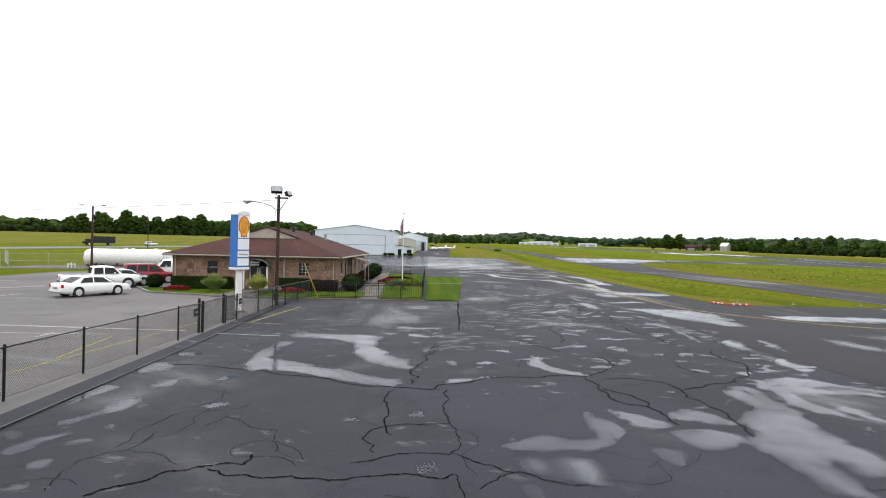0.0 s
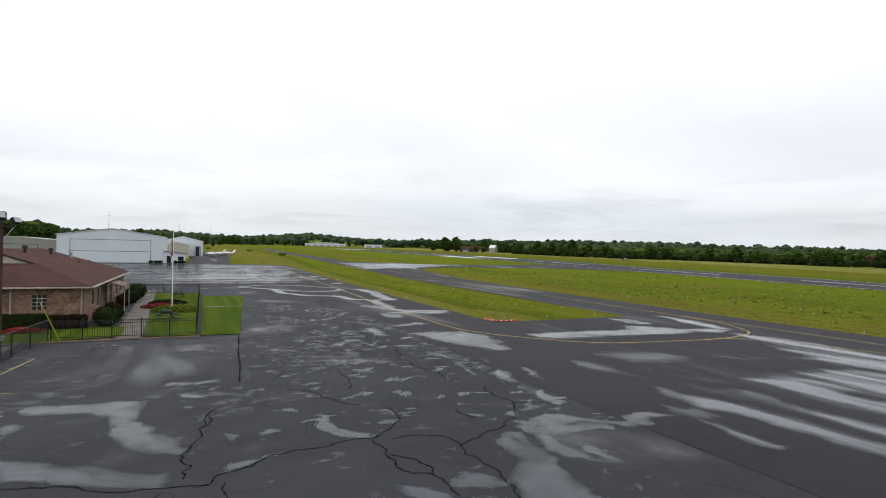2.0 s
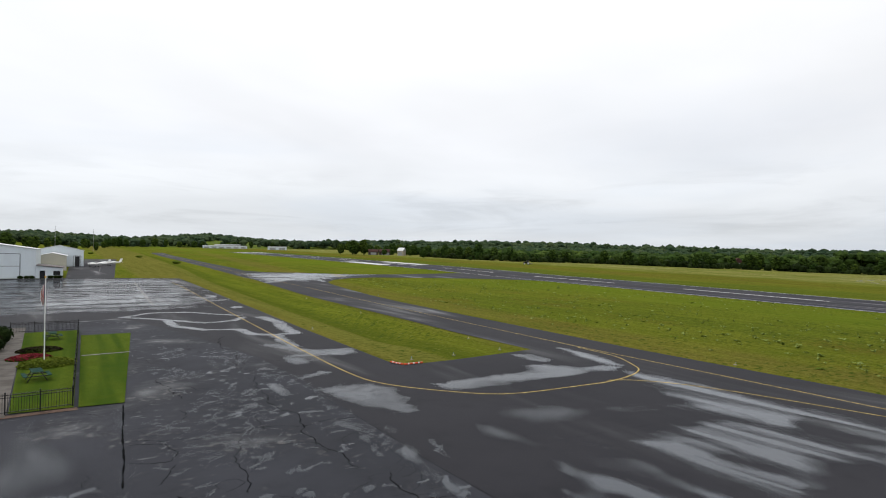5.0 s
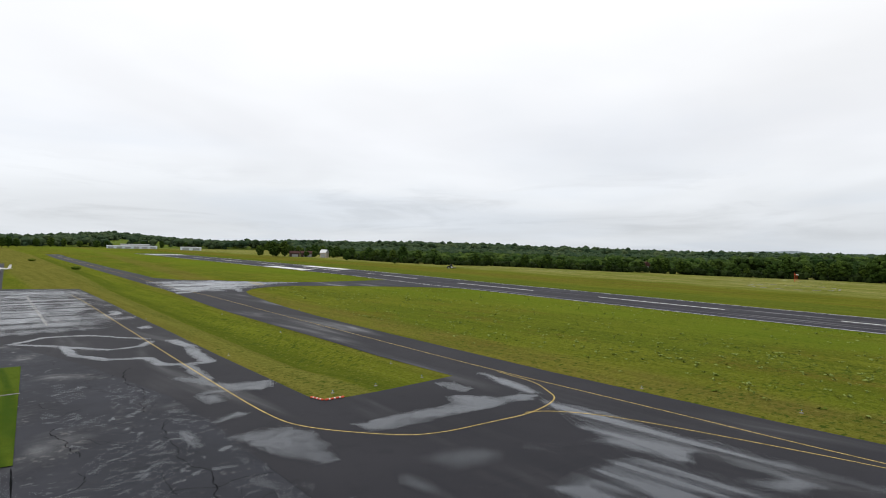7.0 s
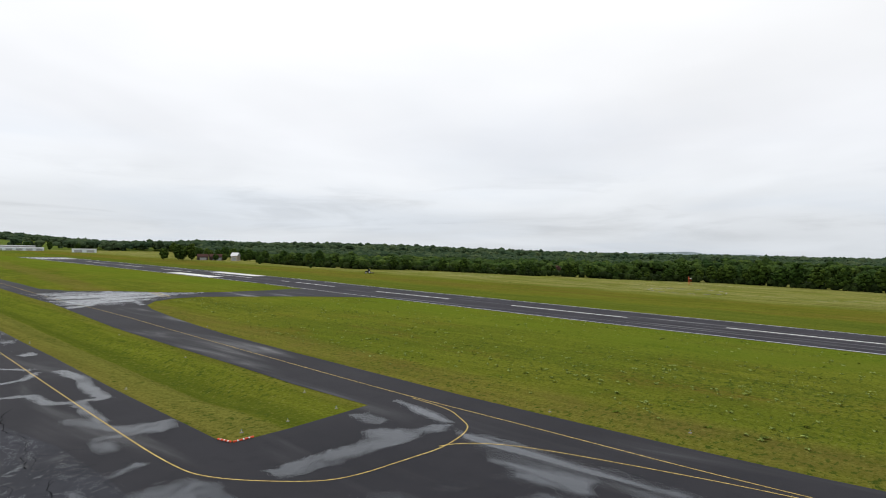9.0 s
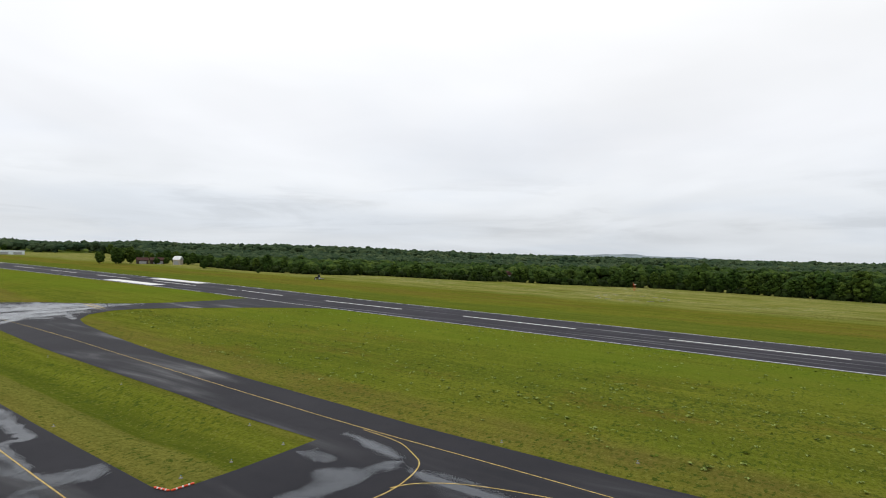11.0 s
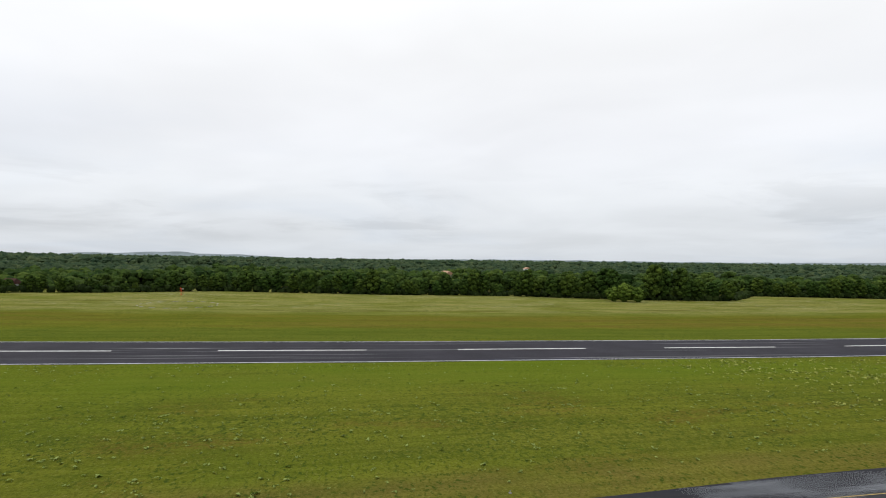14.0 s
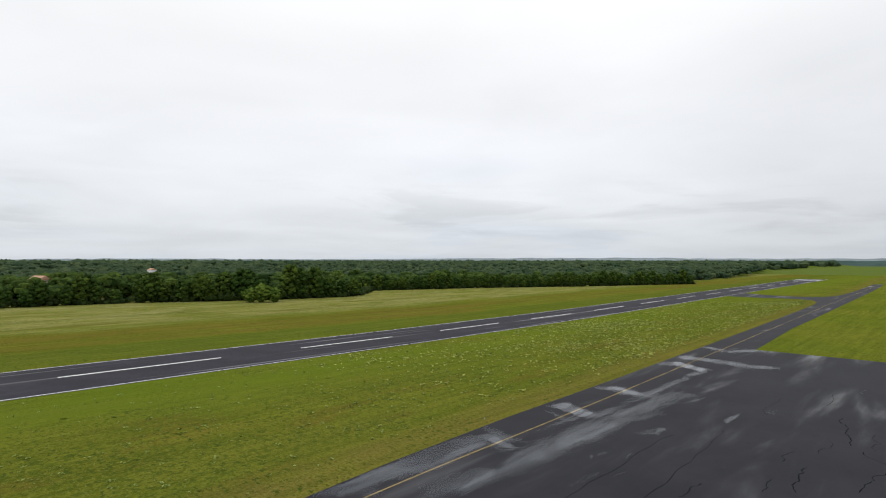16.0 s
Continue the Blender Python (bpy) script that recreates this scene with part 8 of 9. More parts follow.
def aeroplane(at, turn):
    p = thing("light_aircraft", "small white low-wing aeroplane parked on an apron", "aeroplane", (*at, float(land(*at)) + 0.05), turn)
    bm = bmesh.new()
    prof = ((3.6, 0.12, 1.25), (3.3, 0.42, 1.25), (2.4, 0.56, 1.28), (1.0, 0.66, 1.36), (-0.6, 0.66, 1.40), (-2.2, 0.42, 1.42), (-4.2, 0.16, 1.5), (-4.6, 0.06, 1.55))
    loft(bm, [[(x, r * math.cos(a), z + r * 0.95 * math.sin(a)) for a in np.linspace(0, 2 * math.pi, 17)[:-1]] for x, r, z in prof])
    bmesh.ops.recalc_face_normals(bm, faces=bm.faces[:])
    part("fuselage", bm, M_CARWHITE, p, smooth=True)
    bm = bmesh.new()
    loft(bm, [[(x, r * math.cos(a) * 0.92, z + r * math.sin(a)) for a in np.linspace(0, 2 * math.pi, 13)[:-1]] for x, r, z in ((1.7, 0.25, 1.75), (0.9, 0.52, 1.82), (-0.4, 0.52, 1.84), (-1.4, 0.2, 1.75))])
    part("canopy", bm, M_GLASS, p, "dark cabin glazing", smooth=True)
    for s in (-1, 1):
        bm = bmesh.new()
        loft(bm, [[(x0, y, z + 0.03), (x0 - c * 0.35, y, z + t), (x0 - c, y, z), (x0 - c * 0.35, y, z - t)] for y, x0, c, z, t in ((s * 0.5, 1.2, 1.7, 0.95, 0.12), (s * 5.4, 0.8, 1.15, 1.35, 0.06))])
        bmesh.ops.recalc_face_normals(bm, faces=bm.faces[:])
        wing = part("wing", bm, M_CARWHITE, p)
        nac = bmesh.new()
        loft(nac, [[(x, s * 1.9 + r * math.cos(a), 1.15 + r * math.sin(a)) for a in np.linspace(0, 2 * math.pi, 13)[:-1]] for x, r in ((2.2, 0.15), (2.0, 0.34), (0.8, 0.36), (-0.6, 0.1))])
        bmesh.ops.recalc_face_normals(nac, faces=nac.faces[:])
        part("engine", nac, M_CARWHITE, wing, smooth=True)
        part("propeller", box((2.24, s * 1.9 - 0.05, 0.25), (2.28, s * 1.9 + 0.05, 2.05)), M_CARBLACK, wing)
        bm = bmesh.new()
        loft(bm, [[(x0, y, 1.6), (x0 - c * 0.4, y, 1.65), (x0 - c, y, 1.6), (x0 - c * 0.4, y, 1.55)] for y, x0, c in ((s * 0.1, -3.8, 0.95), (s * 1.9, -4.1, 0.7))])
        part("tailplane", bm, M_CARWHITE, p)
        g = part("main_gear", tube((0.2, s * 1.7, 0.3), (0.2, s * 1.7, 1.0), 0.05), M_GALV, p)
        part("tyre", tube((0.2, s * 1.7 - 0.09, 0.24), (0.2, s * 1.7 + 0.09, 0.24), 0.24, 0.24, 14), M_TYRE, g)
    bm = bmesh.new()
    loft(bm, [[(x0, -0.05, z), (x0 - c * 0.4, -0.06, z), (x0 - c, 0, z), (x0 - c * 0.4, 0.06, z), (x0, 0.05, z)] for z, x0, c in ((1.6, -3.4, 1.3), (3.1, -4.2, 0.8))])
    part("fin", bm, M_CARWHITE, p)
    g = part("nose_gear", tube((2.7, 0, 0.25), (2.7, 0, 1.0), 0.045), M_GALV, p)
    part("tyre", tube((2.7, -0.08, 0.2), (2.7, 0.08, 0.2), 0.2, 0.2, 14), M_TYRE, g)
    part("cabin_stripe", box((-2.4, -0.69, 1.30), (2.2, 0.69, 1.37)), M_NAVY, p)
    return p


aeroplane((7.0, 271), 158)
aeroplane((12.0, 284), 190)
car = vehicle("suv", (1.2, 318), 100, M_CARSILVER, "grey car parked beside a far hangar", "car")
car.location.z = float(land(1.2, 318)) + 0.05


def shed(name, at, size, label, turn=0.0, walls=None, roof=None, pitch=0.12):
    """A far low building with a shallow ridge roof and a row of doors."""
    b = thing(name, label, "building", (*at[:2], at[2] if len(at) > 2 else float(land(*at[:2]))), turn)
    w, d, h = size
    part("wall", box((-w / 2, -d / 2, -1), (w / 2, d / 2, h)), walls or M_WHITE, b)
    bm = bmesh.new()
    loft(bm, [[(x, -d / 2 - 0.4, h), (x, 0, h + d * pitch), (x, d / 2 + 0.4, h)] for x in (-w / 2 - 0.4, w / 2 + 0.4)])
    bmesh.ops.recalc_face_normals(bm, faces=bm.faces[:])
    part("roof", bm, roof or M_ROOFMETAL, b)
    n = max(1, int(w / 9))
    for i in range(n):
        x = -w / 2 + w * (i + 0.5) / n
        part("door", box((x - w / n * 0.32, -d / 2 - 0.06, 0), (x + w / n * 0.32, -d / 2 - 0.003, h * 0.72)), M_GALV, b)
    return b


shed("hangar_row", (194, 880), (62, 16, 3.4), "long low white hangar row across the field", -12, M_HANGAR, M_GALV, 0.05)
shed("hangar_row", (208, 925), (38, 16, 5.4), "long low pale hangar row across the field", -12, M_GALV, M_GALV, 0.05)
shed("storage_shed", (248, 800), (26, 12, 4.0), "low white metal shed across the field", -16, M_HANGAR, M_GALV, 0.06)
shed("warehouse", (470, 1150), (60, 30, 8), "wide pale warehouse among far trees", -22)
shed("house", (272, 482), (6, 7, 4.6), "white gabled house at the edge of a wood", -55, M_CREAM, M_GALV, 0.45)
shed("house", (263, 500), (12, 8, 3.4), "low brown house at the edge of a wood", -20, M_BROWN, M_SHINGLE, 0.3)
shed("house", (252, 505), (9, 8, 3.2), "low brown house at the edge of a wood", -20, M_BROWN, M_SHINGLE, 0.3)
shed("house", (478, -84, 6.2), (12, 9, 3.4), "house with a terracotta roof among trees", 20, M_CREAM, M_ROOFTILE, 0.35)
shed("house", (690, -232, 9.0), (7, 7, 2.6), "pale house among trees", 15, M_WHITE, M_ROOFTILE, 0.3)
shed("house", (362, 198), (9, 8, 3.5), "grey house half hidden at the edge of a wood", 60, M_GALV, M_SHINGLE, 0.4)


# ---- wind indicator, segment circle, mower ----
wind = thing("wind_indicator", "orange wind indicator frame with a white sock on legs", "wind indicator", (337, 97.4, float(land(337, 97.4))), -20)
wind.scale = (0.8, 0.8, 0.7)
for x, y in ((-0.7, -0.7), (0.9, -0.7), (0.9, 0.7), (-0.7, 0.7)):
    part("leg", tube((x, y, 0), (x * 0.8, y * 0.8, 5.2), 0.06, 0.05, 6), M_AMBERRED, wind)
part("mast", tube((-1.5, 0, 0), (-1.5, 0, 7.2), 0.09, 0.07, 6), M_AMBERRED, wind)
for i in range(4):
    part("sock_band", tube((-1.2 + i * 0.9, 0, 5.7 - i * 0.12), (-0.3 + i * 0.9, 0, 5.58 - i * 0.12), 0.42 - i * 0.05, 0.37 - i * 0.05, 12), M_AMBERRED if i == 0 else M_WHITE, wind)
for i in range(16):
    a = 2 * math.pi * i / 16
    x, y = 276 + 19 * math.cos(a), 82 + 17 * math.sin(a)
    s = thing("circle_marker", "white painted marker of a segmented circle in grass", "marker", (x, y, float(land(x, y))), math.degrees(a) + 90, "circle markers")
    part("plank", box((-1.6, -0.22, 0.0), (1.6, 0.22, 0.12), 0.02), M_DULLWHITE, s)
    part("foot", box((-0.2, -0.35, -0.05), (0.2, 0.35, 0.02)), M_KERB, s)
mower = thing("tractor", "dark tractor with a mower standing in the field", "tractor", (230, 256, float(land(230, 256))), 150)
part("bonnet", box((0.2, -0.45, 0.8), (1.9, 0.45, 1.6), 0.1), M_CARBLACK, mower)
part("cab", box((-1.1, -0.7, 0.9), (0.2, 0.7, 2.6), 0.08), M_CARBLACK, mower)
part("cab_roof", box((-1.2, -0.8, 2.6), (0.3, 0.8, 2.75), 0.05), M_CARBLACK, mower)
for s in (-1, 1):
    wheel(mower, -0.7, s * 0.85, 0.8, s)
    wheel(mower, 1.5, s * 0.7, 0.5, s)
part("mower_deck", box((-3.6, -1.5, 0.25), (-1.4, 1.5, 0.6), 0.05), M_CARBLACK, mower)


# ---- trees and woods ----
TREE_KINDS = []
for k in range(6):
    rng = random.Random(700 + k)
    height = (13.0, 14.5, 11.5, 15.5, 12.5, 9.5)[k]
    wide = (4.6, 4.2, 4.9, 4.6, 3.8, 4.2)[k]
    tb = bmesh.new()
    add_tube(tb, (0, 0, -0.6), (0.1, 0.05, height * 0.45), 0.34, 0.2, 8)
    add_tube(tb, (0.1, 0.05, height * 0.45), (0.2, -0.1, height * 0.8), 0.2, 0.07, 6)
    tips = []
    for i in range(9):
        a, z = rng.uniform(0, 6.28), height * rng.uniform(0.22, 0.62)
        end = Vector((math.cos(a) * wide * rng.uniform(0.45, 0.75), math.sin(a) * wide * rng.uniform(0.45, 0.75), z + height * rng.uniform(0.1, 0.24)))
        add_tube(tb, (0.06, 0.03, z), end, 0.11, 0.04, 5)
        tips.append(end)
    trunk_me = bpy.data.meshes.new("trunk")
    tb.to_mesh(trunk_me)
    tb.free()
    cb = bmesh.new()
    bulk = [(Vector((0, 0, height * 0.60)), wide * 0.62, 2)]
    for i in range(30):
        a, up = i * 2.39996 + rng.uniform(-0.3, 0.3), -0.95 + 1.9 * (i + 0.5) / 30 + rng.uniform(-0.06, 0.06)
        flat = math.sqrt(max(0.0, 1 - up * up)) ** 0.8
        reach = wide * rng.uniform(0.58, 0.80) * (1.0 if up > -0.4 else 0.85)
        bulk.append((Vector((math.cos(a) * flat * reach, math.sin(a) * flat * reach, height * (0.52 + 0.40 * up))), wide * rng.uniform(0.24, 0.38), 2))
    for c, r, sub in bulk + [(e, wide * 0.28, 1) for e in tips]:
        lump(cb, c, (r, r, r * rng.uniform(0.68, 0.9)), 10 * k + c.x, 0.42, sub)
    for c, r, sub in bulk[1:]:
        for _ in range(46):
            d = Vector((rng.gauss(0, 1), rng.gauss(0, 1), rng.gauss(0.35, 1))).normalized()
            p = c + Vector((d.x, d.y, d.z * 0.8)) * r * rng.uniform(0.92, 1.28)
            q = Euler((rng.uniform(0, 6.3), rng.uniform(0, 6.3), rng.uniform(0, 6.3))).to_matrix()
            g = rng.uniform(0.14, 0.40)
            cb.faces.new([cb.verts.new(p + q @ Vector(e) * g) for e in ((-1, -0.6, 0), (0.8, -0.5, 0.2), (0.3, 0.9, 0))])
    crown_me = bpy.data.meshes.new("crown")
    cb.to_mesh(crown_me)
    cb.free()
    TREE_KINDS.append((trunk_me, crown_me))


def tree(x, y, kind, scale, group, label="broadleaf tree with a dense dark green crown", squash=1.0, leaf=None):
    t = thing("tree", label, "tree", (x, y, float(land(x, y))), random.uniform(0, 360), group)
    part_of("trunk", TREE_KINDS[kind][0], M_BARK, t)
    crown = part_of("crown", TREE_KINDS[kind][1], M_LEAF, t)
    if leaf:
        crown.material_slots[0].link = "OBJECT"
        crown.material_slots[0].material = leaf
    t.scale = (scale, scale, scale * squash)
    return t


def tree_row(points, spacing, rows, group, scale=(0.85, 1.15), seed=1, depth=7.0):
    rng = random.Random(seed)
    for a, b in zip(points, points[1:]):
        a, b = Vector((*a, 0)), Vector((*b, 0))
        n = max(1, int((b - a).length / spacing))
        side = Vector((-(b - a).y, (b - a).x, 0)).normalized()
        for r in range(rows):
            for i in range(n):
                p = a.lerp(b, (i + rng.uniform(0.1, 0.9)) / n) + side * (r * depth + rng.uniform(-1.6, 1.6))
                tree(p.x, p.y, rng.randrange(6), rng.uniform(*scale), group, squash=rng.uniform(0.85, 1.1))


random.seed(3)
WOOD_EDGE = [(330, -252), (338, -186), (372, -110), (372, -31), (386, 88), (356, 141), (342, 186), (322, 200), (308, 272), (268, 306), (260, 368), (272, 445)]
tree_row(WOOD_EDGE[:3], 7.6, 1, "east wood edge", (1.0, 1.5), 1, -7.0)
tree_row(WOOD_EDGE[2:5], 7.2, 1, "east wood edge", (0.78, 1.25), 15, -7.0)
tree_row(WOOD_EDGE[4:], 7.6, 1, "east wood edge", (0.42, 0.85), 11, -7.0)
tree_row([(214, -634), (272, -512), (336, -408), (378, -306)], 7.5, 1, "south wood edge", (0.85, 1.15), 2, -8.0)
tree_row([(-560, 205), (-330, 315), (-262, 350), (-230, 367)], 8, 1, "north-west wood edge", (0.45, 0.68), 3, 8.0)
tree_row([(-226, 369), (-150, 410)], 4.6, 1, "north-west wood edge", (0.85, 1.08), 13, 8.0)
tree_row([(-148, 410), (-84, 444)], 6, 1, "north-west wood edge", (0.75, 1.0), 14, 8.0)
tree_row([(280, 470), (330, 700), (420, 950)], 20, 1, "north-east hedgerow", (0.7, 1.0), 4, -12.0)
tree_row([(-60, 520), (60, 880), (150, 960), (330, 990)], 24, 1, "north hedgerow", (0.7, 1.05), 5, 10.0)
for x, y, k, s in ((250, 406, 5, 0.78), (262, 345, 2, 0.55), (243, 330, 5, 0.3), (239, 500, 1, 1.05), (226, 497, 3, 0.95), (216, 503, 0, 0.85), (232, 505, 2, 1.1), (258, 492, 5, 0.62), (268, 494, 2, 0.55), (279, 476, 5, 0.7), (246, 512, 4, 0.8), (20, 640, 4, 0.5)):
    tree(x, y, k, s, "field trees", "rounded green tree standing in grass")
for x, y, s in ((321, -171, 1.4), (325, -164, 1.1), (317.6, -176.2, 1.1)):
    tree(x, y, 5, s, "field bush", "low spreading bush in front of a wood, leaf green lightened as if sun-lit", 0.86, M_BUSHLEAF)
for i, (x, y) in enumerate(((41.5, 305), (36, 420), (12, 520))):
    shrub((x, y), (2.2, 1.6, 0.8), "low weedy bush in grass", M_DARKWEED, 80 + i, group="field bushes")


def inside_wood(x, y):
    """Whether a place lies in the woods east, south-east and beyond the fields."""
    edge = np.interp(y, [-1500, -1000, -640, -512, -408, -306, -252, -186, -110, -31, 88, 141, 186, 200, 272, 306, 368, 445, 560, 700, 950, 1200],
                     [330, 250, 232, 290, 350, 392, 356, 366, 402, 400, 416, 384, 370, 346, 330, 290, 282, 292, 325, 350, 440, 470])
    return x > edge


def clump_field(name, label, spots, sizes, tones, seed, material, skirt=-0.45):
    """Very many low-poly leaf masses as one mesh."""
    rng = np.random.RandomState(seed)
    tb = bmesh.new()
    bmesh.ops.create_icosphere(tb, subdivisions=1, radius=1.0)
    tb.verts.ensure_lookup_table()
    tv = np.array([v.co for v in tb.verts])
    tf = np.array([[v.index for v in f.verts] for f in tb.faces])
    tb.free()
    tf = tf[tv[tf].mean(1)[:, 2] > skirt]
    n = len(spots)
    jig = 1 + 0.15 * rng.randn(n, len(tv), 1)
    v = tv[None] * jig * sizes[:, None, :] + spots[:, None, :]
    f = tf[None] + (np.arange(n) * len(tv))[:, None, None]
    me = bpy.data.meshes.new(name)
    me.from_pydata(v.reshape(-1, 3).tolist(), [], f.reshape(-1, 3).tolist())
    me.attributes.new("tone", "FLOAT", "POINT").data.foreach_set("value", np.repeat(tones, len(tv)))
    ob = part_of(name, me, material)
    return tagged(ob, label, "woods", kind="stuff")


def woods():
    """Trees on an uneven grid, each crown a dome of several leaf masses; fewer masses the farther off they stand."""
    rng = np.random.RandomState(4)
    near, far = [[], [], []], [[], [], []]
    for r0, r1, step, masses in ((330, 620, 10.8, 10), (620, 1000, 13.0, 6), (1000, 1600, 17.0, 3), (1600, 2600, 25.0, 1)):
        g = np.arange(-r1, r1, step)
        x, y = (c.ravel() + rng.uniform(-0.42, 0.42, c.size) * step for c in np.meshgrid(g, g))
        r, az = np.hypot(x, y), np.degrees(np.arctan2(x, y))
        ok = (r > r0) & (r < r1) & (((az > -48) & (az <= 180)) | (az < -176))
        x, y, r = x[ok], y[ok], r[ok]
        north_west = (-0.5 * x + 0.87 * y > 445) & (x < -0.19 * y) & (r < 1500)
        north = (y > 960 + 60 * np.sin(x * 0.01)) & (x > -300)
        ok = inside_wood(x, y) | north | north_west
        gap = np.array([noise.noise((px * 0.006, py * 0.006, 1.7)) for px, py in zip(x, y)])
        ok &= (gap > -0.34) | (r < 1050)
        x, y, r = x[ok], y[ok], r[ok]
        n = len(x)
        wide = step * rng.uniform(0.46, 0.70, n)
        top = rng.uniform(8.0, 13.0, n) + 4.2 * rng.uniform(0, 1, n) ** 4 + np.where(r > 1000, 2.0, 0.0)
        top += 3.0 * np.array([noise.noise((px * 0.03, py * 0.03, 5.1)) for px, py in zip(x, y)])
        top *= np.where((y > 150) & (r < 1000) & (x > 0), 0.64, np.where((y < -90) & (r < 520), 1.15, 1.0))
        top *= np.where(x < -180, 0.66, 1.0)
        base = land(x, y) + hills(x, y)
        tone = np.clip(rng.normal(0.5, 0.34, n), 0, 1)
        turn = rng.uniform(0, 6.28, n)
        edge = ~inside_wood(x - 30, y) & (r < 620)
        for j in range(masses + 3):
            who = np.ones(n, bool) if j < masses else edge          # the outermost trees keep their low limbs
            a = turn + j * 2.1 + rng.uniform(-0.4, 0.4, n)
            if j == 0:
                off, size, drop = np.zeros(n), wide * (0.66 if masses > 1 else 1.0), np.zeros(n)
            elif j < masses:
                off, size, drop = wide * rng.uniform(0.42, 0.72, n), wide * rng.uniform(0.36, 0.56, n), wide * rng.uniform(0.10, 0.75, n)
            else:
                off, size, drop = wide * rng.uniform(0.55, 0.8, n), wide * rng.uniform(0.36, 0.5, n), wide * rng.uniform(0.9, 1.6, n)
            high = size * rng.uniform(0.66, 0.9, n)
            spot = np.stack([x + np.cos(a) * off, y + np.sin(a) * off, base + top - drop - high], -1)[who]
            into = near if r0 < 600 else far
            into[0].append(spot)
            into[1].append(np.stack([size, size, high], -1)[who])
            into[2].append(tone[who])
    clump_field("woods", "dense dark green broadleaf woods", *(np.concatenate(c) for c in near), 8, M_WOODLEAF)
    clump_field("far_woods", "dense dark woods reaching to the horizon, tinted blue-green for haze", *(np.concatenate(c) for c in far), 9, M_FARLEAF, -0.2)
    # brambles and low limbs closing the wood edge's foot, near-black to paint its shade
    low, girth = [], []
    for run in (WOOD_EDGE, [(214, -634), (272, -512), (336, -408), (378, -306), (330, -252)], [(-560, 205), (-330, 315), (-60, 455)]):
        for (x0, y0), (x1, y1) in zip(run, run[1:]):
            long = math.hypot(x1 - x0, y1 - y0)
            for _ in range(int(long / 0.6)):
                u = rng.uniform(0, 1)
                side = rng.uniform(-2.5, 5.0)
                x, y = x0 + (x1 - x0) * u + (y1 - y0) / long * side, y0 + (y1 - y0) * u - (x1 - x0) / long * side
                r = rng.uniform(1.2, 2.8)
                low.append((x, y, float(land(x, y)) + rng.uniform(0.2, 2.8)))
                girth.append((r, r, r * rng.uniform(0.7, 1.1)))
    clump_field("thicket", "bramble thicket along the foot of a wood, leaves darkened for shade", np.array(low), np.array(girth), rng.uniform(0, 1, len(low)), 12, M_SHRUB)


def hills(x, y):
    r = np.hypot(x, y)
    az = np.degrees(np.arctan2(x, y))
    h = 12 * ease(1100, 2400, r) * ease(30, 10, az) + 15 * np.exp(-((az - 11) / 5.0) ** 2) * ease(950, 1500, r) + 8 * np.exp(-((az + 1) / 5.0) ** 2) * ease(950, 1500, r)
    h += 14 * np.exp(-((az - 27) / 3.0) ** 2) * ease(1200, 1900, r)
    h += 9 * np.exp(-((az - 42) / 18.0) ** 2) * ease(550, 1300, r) + 8 * ease(700, 1500, r) * ease(60, 95, az)
    return h


def wood_floor():
    """Dark ground under the woods, rising with the hills."""
    rr = np.concatenate([np.arange(440, 1000, 40), np.arange(1000, 2700, 100)])
    aa = np.radians(np.arange(-58, 204, 2.0))
    gr, ga = np.meshgrid(rr, aa)
    x, y = gr * np.sin(ga), gr * np.cos(ga)
    z = land(x, y) + hills(x, y) + np.where(inside_wood(x - 30, y) | (y > 1000) | ((-0.5 * x + 0.87 * y > 470) & (x < -0.2 * y)), 3.5, -6.0)
    n, m = len(rr), len(aa)
    idx = np.arange(n * m).reshape(m, n)
    f = np.stack([idx[:-1, :-1], idx[:-1, 1:], idx[1:, 1:], idx[1:, :-1]], -1).reshape(-1, 4)
    me = bpy.data.meshes.new("undergrowth")
    me.from_pydata(np.stack([x, y, z], -1).reshape(-1, 3).tolist(), [], f.tolist())
    return tagged(part_of("undergrowth", me, M_DARKWEED), "dark undergrowth below the woods", "undergrowth", kind="stuff")


woods()
wood_floor()


def far_ridge(name, r, base, rise, seed, bumps, material):
    """A wooded ridge on the horizon, its haze carried by the material colour."""
    rows = []
    aa = np.radians(np.arange(-75, 215, 0.5))
    for a in aa:
        deg = math.degrees(a)
        h = base + rise * (0.5 + noise.noise((deg * 0.06, seed, 0)) * 0.5) + 0.16 * base * noise.noise((deg * 1.4, seed, 2.0)) + 0.3 * base * noise.noise((deg * 0.45, seed, 9.0))
        for centre, wide, tall in bumps:
            h += tall * math.exp(-((deg - centre) / wide) ** 2) * (1 + 0.35 * noise.noise((deg * 0.5, seed, 5.0)))
        rows.append(h)
    v, f = [], []
    for a, h in zip(aa, rows):
        for rad, z in ((r - 350, -20.0), (r - 120, h * 0.72), (r, h)):
            v.append((rad * math.sin(a), rad * math.cos(a), z))
    for i in range(len(aa) - 1):
        for j in range(2):
            f.append((3 * i + j, 3 * i + j + 1, 3 * i + j + 4, 3 * i + j + 3))
    me = bpy.data.meshes.new(name)
    me.from_pydata(v, [], f)
    return tagged(part_of(name, me, material, smooth=True), "wooded ridge on the horizon, haze painted into its blue-green colour", "hills", kind="structure")


far_ridge("backdrop_ridge", 3000, 12, 8, 2.0, [(27, 4, 22), (-10, 12, 20)], M_RIDGE)
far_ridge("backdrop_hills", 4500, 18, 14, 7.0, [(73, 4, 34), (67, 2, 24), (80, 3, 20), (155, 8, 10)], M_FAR)


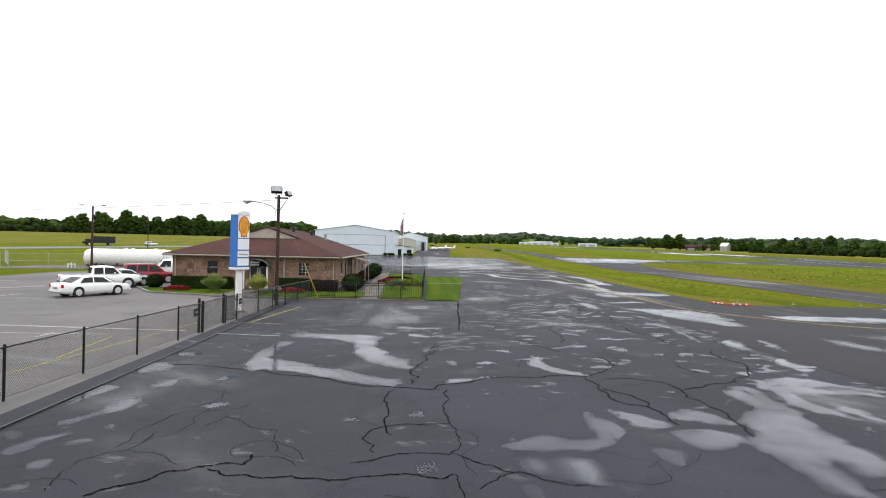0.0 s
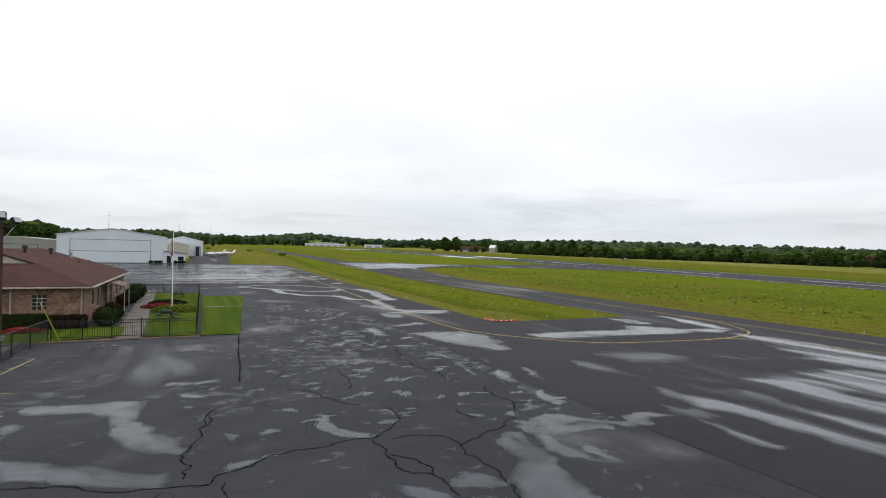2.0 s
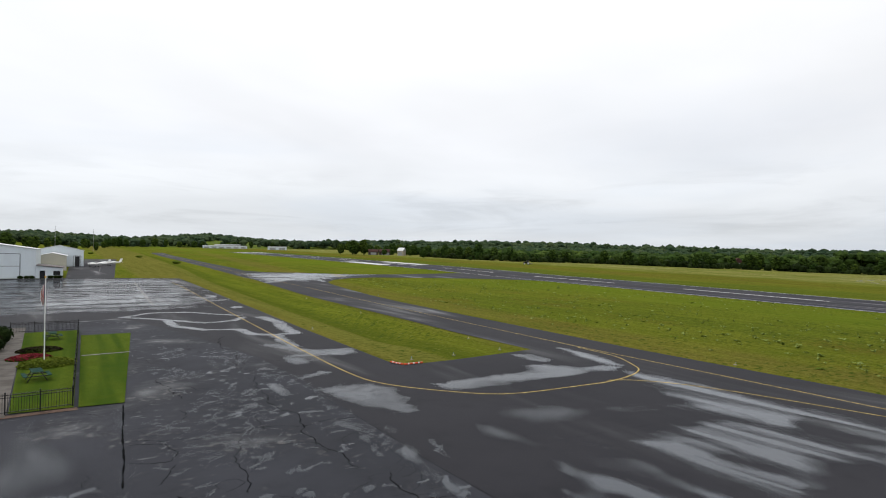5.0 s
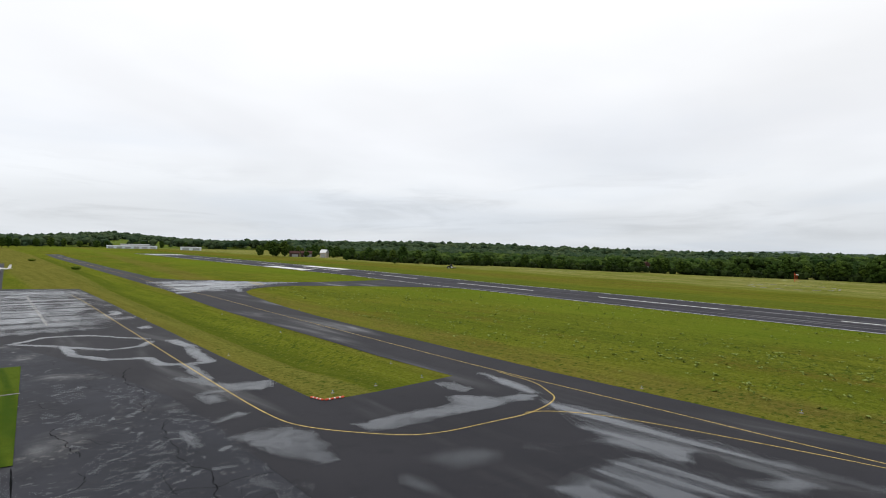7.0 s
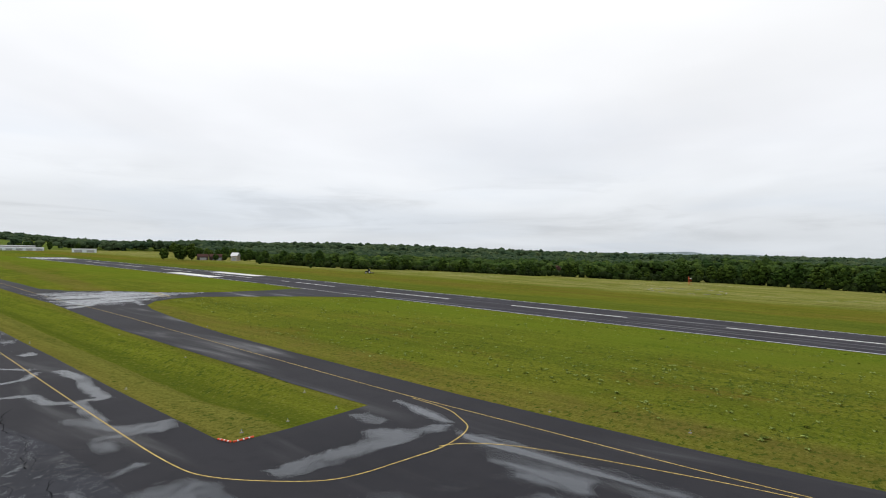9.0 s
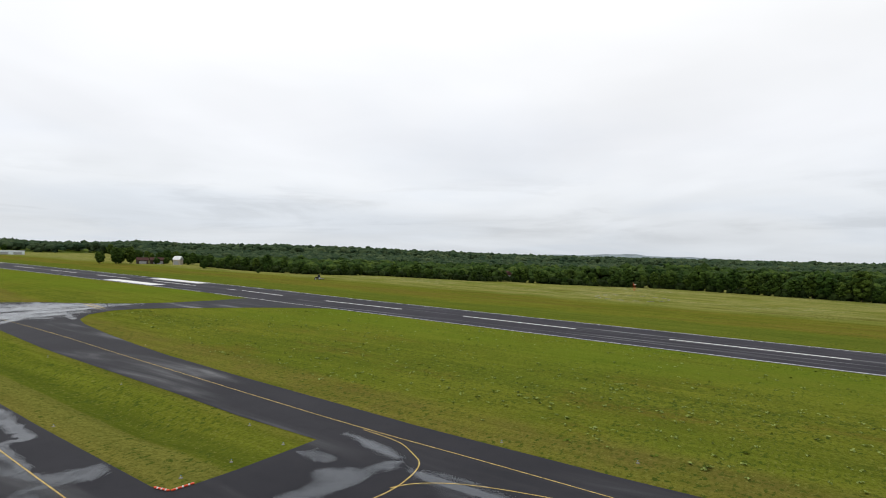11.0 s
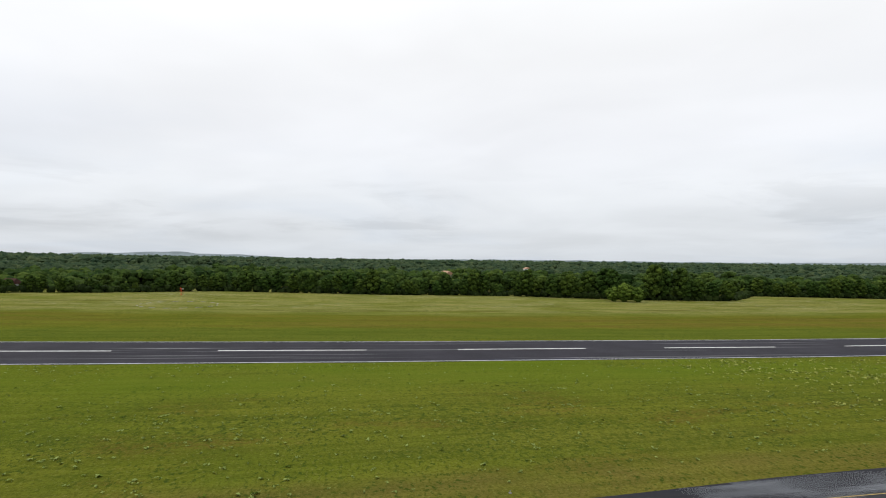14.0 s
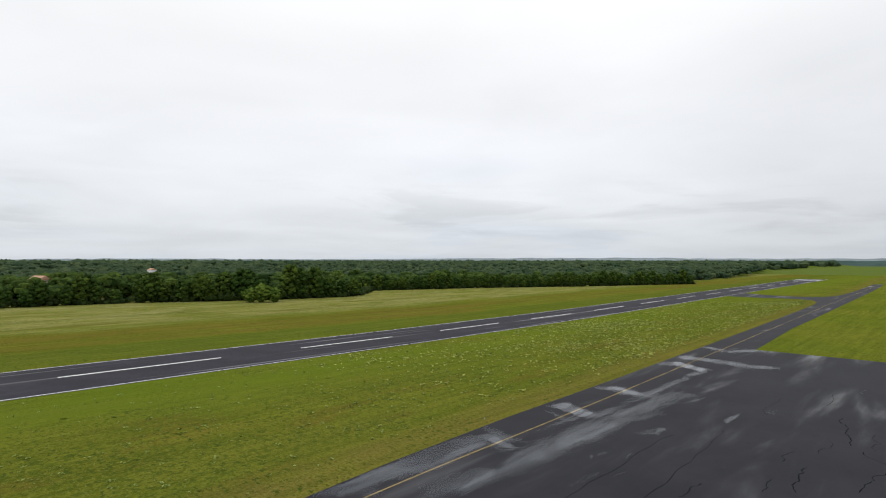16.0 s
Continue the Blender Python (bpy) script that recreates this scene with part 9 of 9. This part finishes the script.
# ---- weeds in the infield ----
def tufts(name, label, spots, seed, material, size, tall):
    """Flat-topped weeds, one small fan of leaf plates each."""
    rng = random.Random(seed)
    bm = bmesh.new()
    for x, y in spots:
        z = float(land(x, y))
        s = size * rng.uniform(0.5, 1.4)
        h = tall * rng.uniform(0.5, 1.3)
        for _ in range(rng.randint(3, 6)):
            p = Vector((x + rng.gauss(0, s * 0.5), y + rng.gauss(0, s * 0.5), z + h * rng.uniform(0.6, 1.1)))
            q = Euler((rng.uniform(-0.5, 0.5), rng.uniform(-0.5, 0.5), rng.uniform(0, 6.3))).to_matrix()
            k = s * rng.uniform(0.25, 0.55)
            bm.faces.new([bm.verts.new(p + q @ Vector(c) * k) for c in ((-1, -0.5, 0), (0.5, -0.9, 0.15), (1, 0.4, 0), (-0.2, 0.9, 0.1))])
        a = rng.uniform(0, 6.3)
        d = Vector((math.cos(a), math.sin(a), 0)) * s * 0.25
        bm.faces.new([bm.verts.new(p) for p in (Vector((x, y, z - 0.05)) - d, Vector((x, y, z - 0.05)) + d, Vector((x, y, z + h)) + d * 0.6, Vector((x, y, z + h)) - d * 0.6)])
    return tagged(part(name, bm, material), label, "weeds", kind="stuff")


def weed_spots(seed, count, dense, south=-400, north=175):
    rng = random.Random(seed)
    out = []
    while len(out) < count:
        x, y = rng.uniform(52, 124), rng.uniform(south, north)
        edge = np.interp(y, [-400, -160, 0, 60, 110, 160], [66, 56, 52, 54, 60, 74])
        if x < edge or (y > 135 and x + y > 255):
            continue
        k = noise.noise((x * 0.035, y * 0.018, 4.0)) + 0.5 * noise.noise((x * 0.12, y * 0.12, 8.0))
        want = (0.12 + 0.8 * max(0.0, k)) * (1.0 + 2.2 * float(ease(-60, -170, y))) * (1.25 if 58 < x < 84 else 0.7)
        if rng.random() < want * dense:
            out.append((x, y))
    return out


tufts("pale_weeds", "pale flowering weeds scattered through rough grass", weed_spots(21, 7000, 0.5), 21, M_WEED, 0.30, 0.20)
tufts("leafy_weeds", "low leafy green weeds in rough grass", weed_spots(22, 1500, 0.5), 22, M_LEAFWEED, 0.34, 0.10)
tufts("pale_weeds", "dense pale flowering weeds in rough grass", weed_spots(23, 3900, 0.6, -380, -70), 23, M_WEED, 0.44, 0.28)
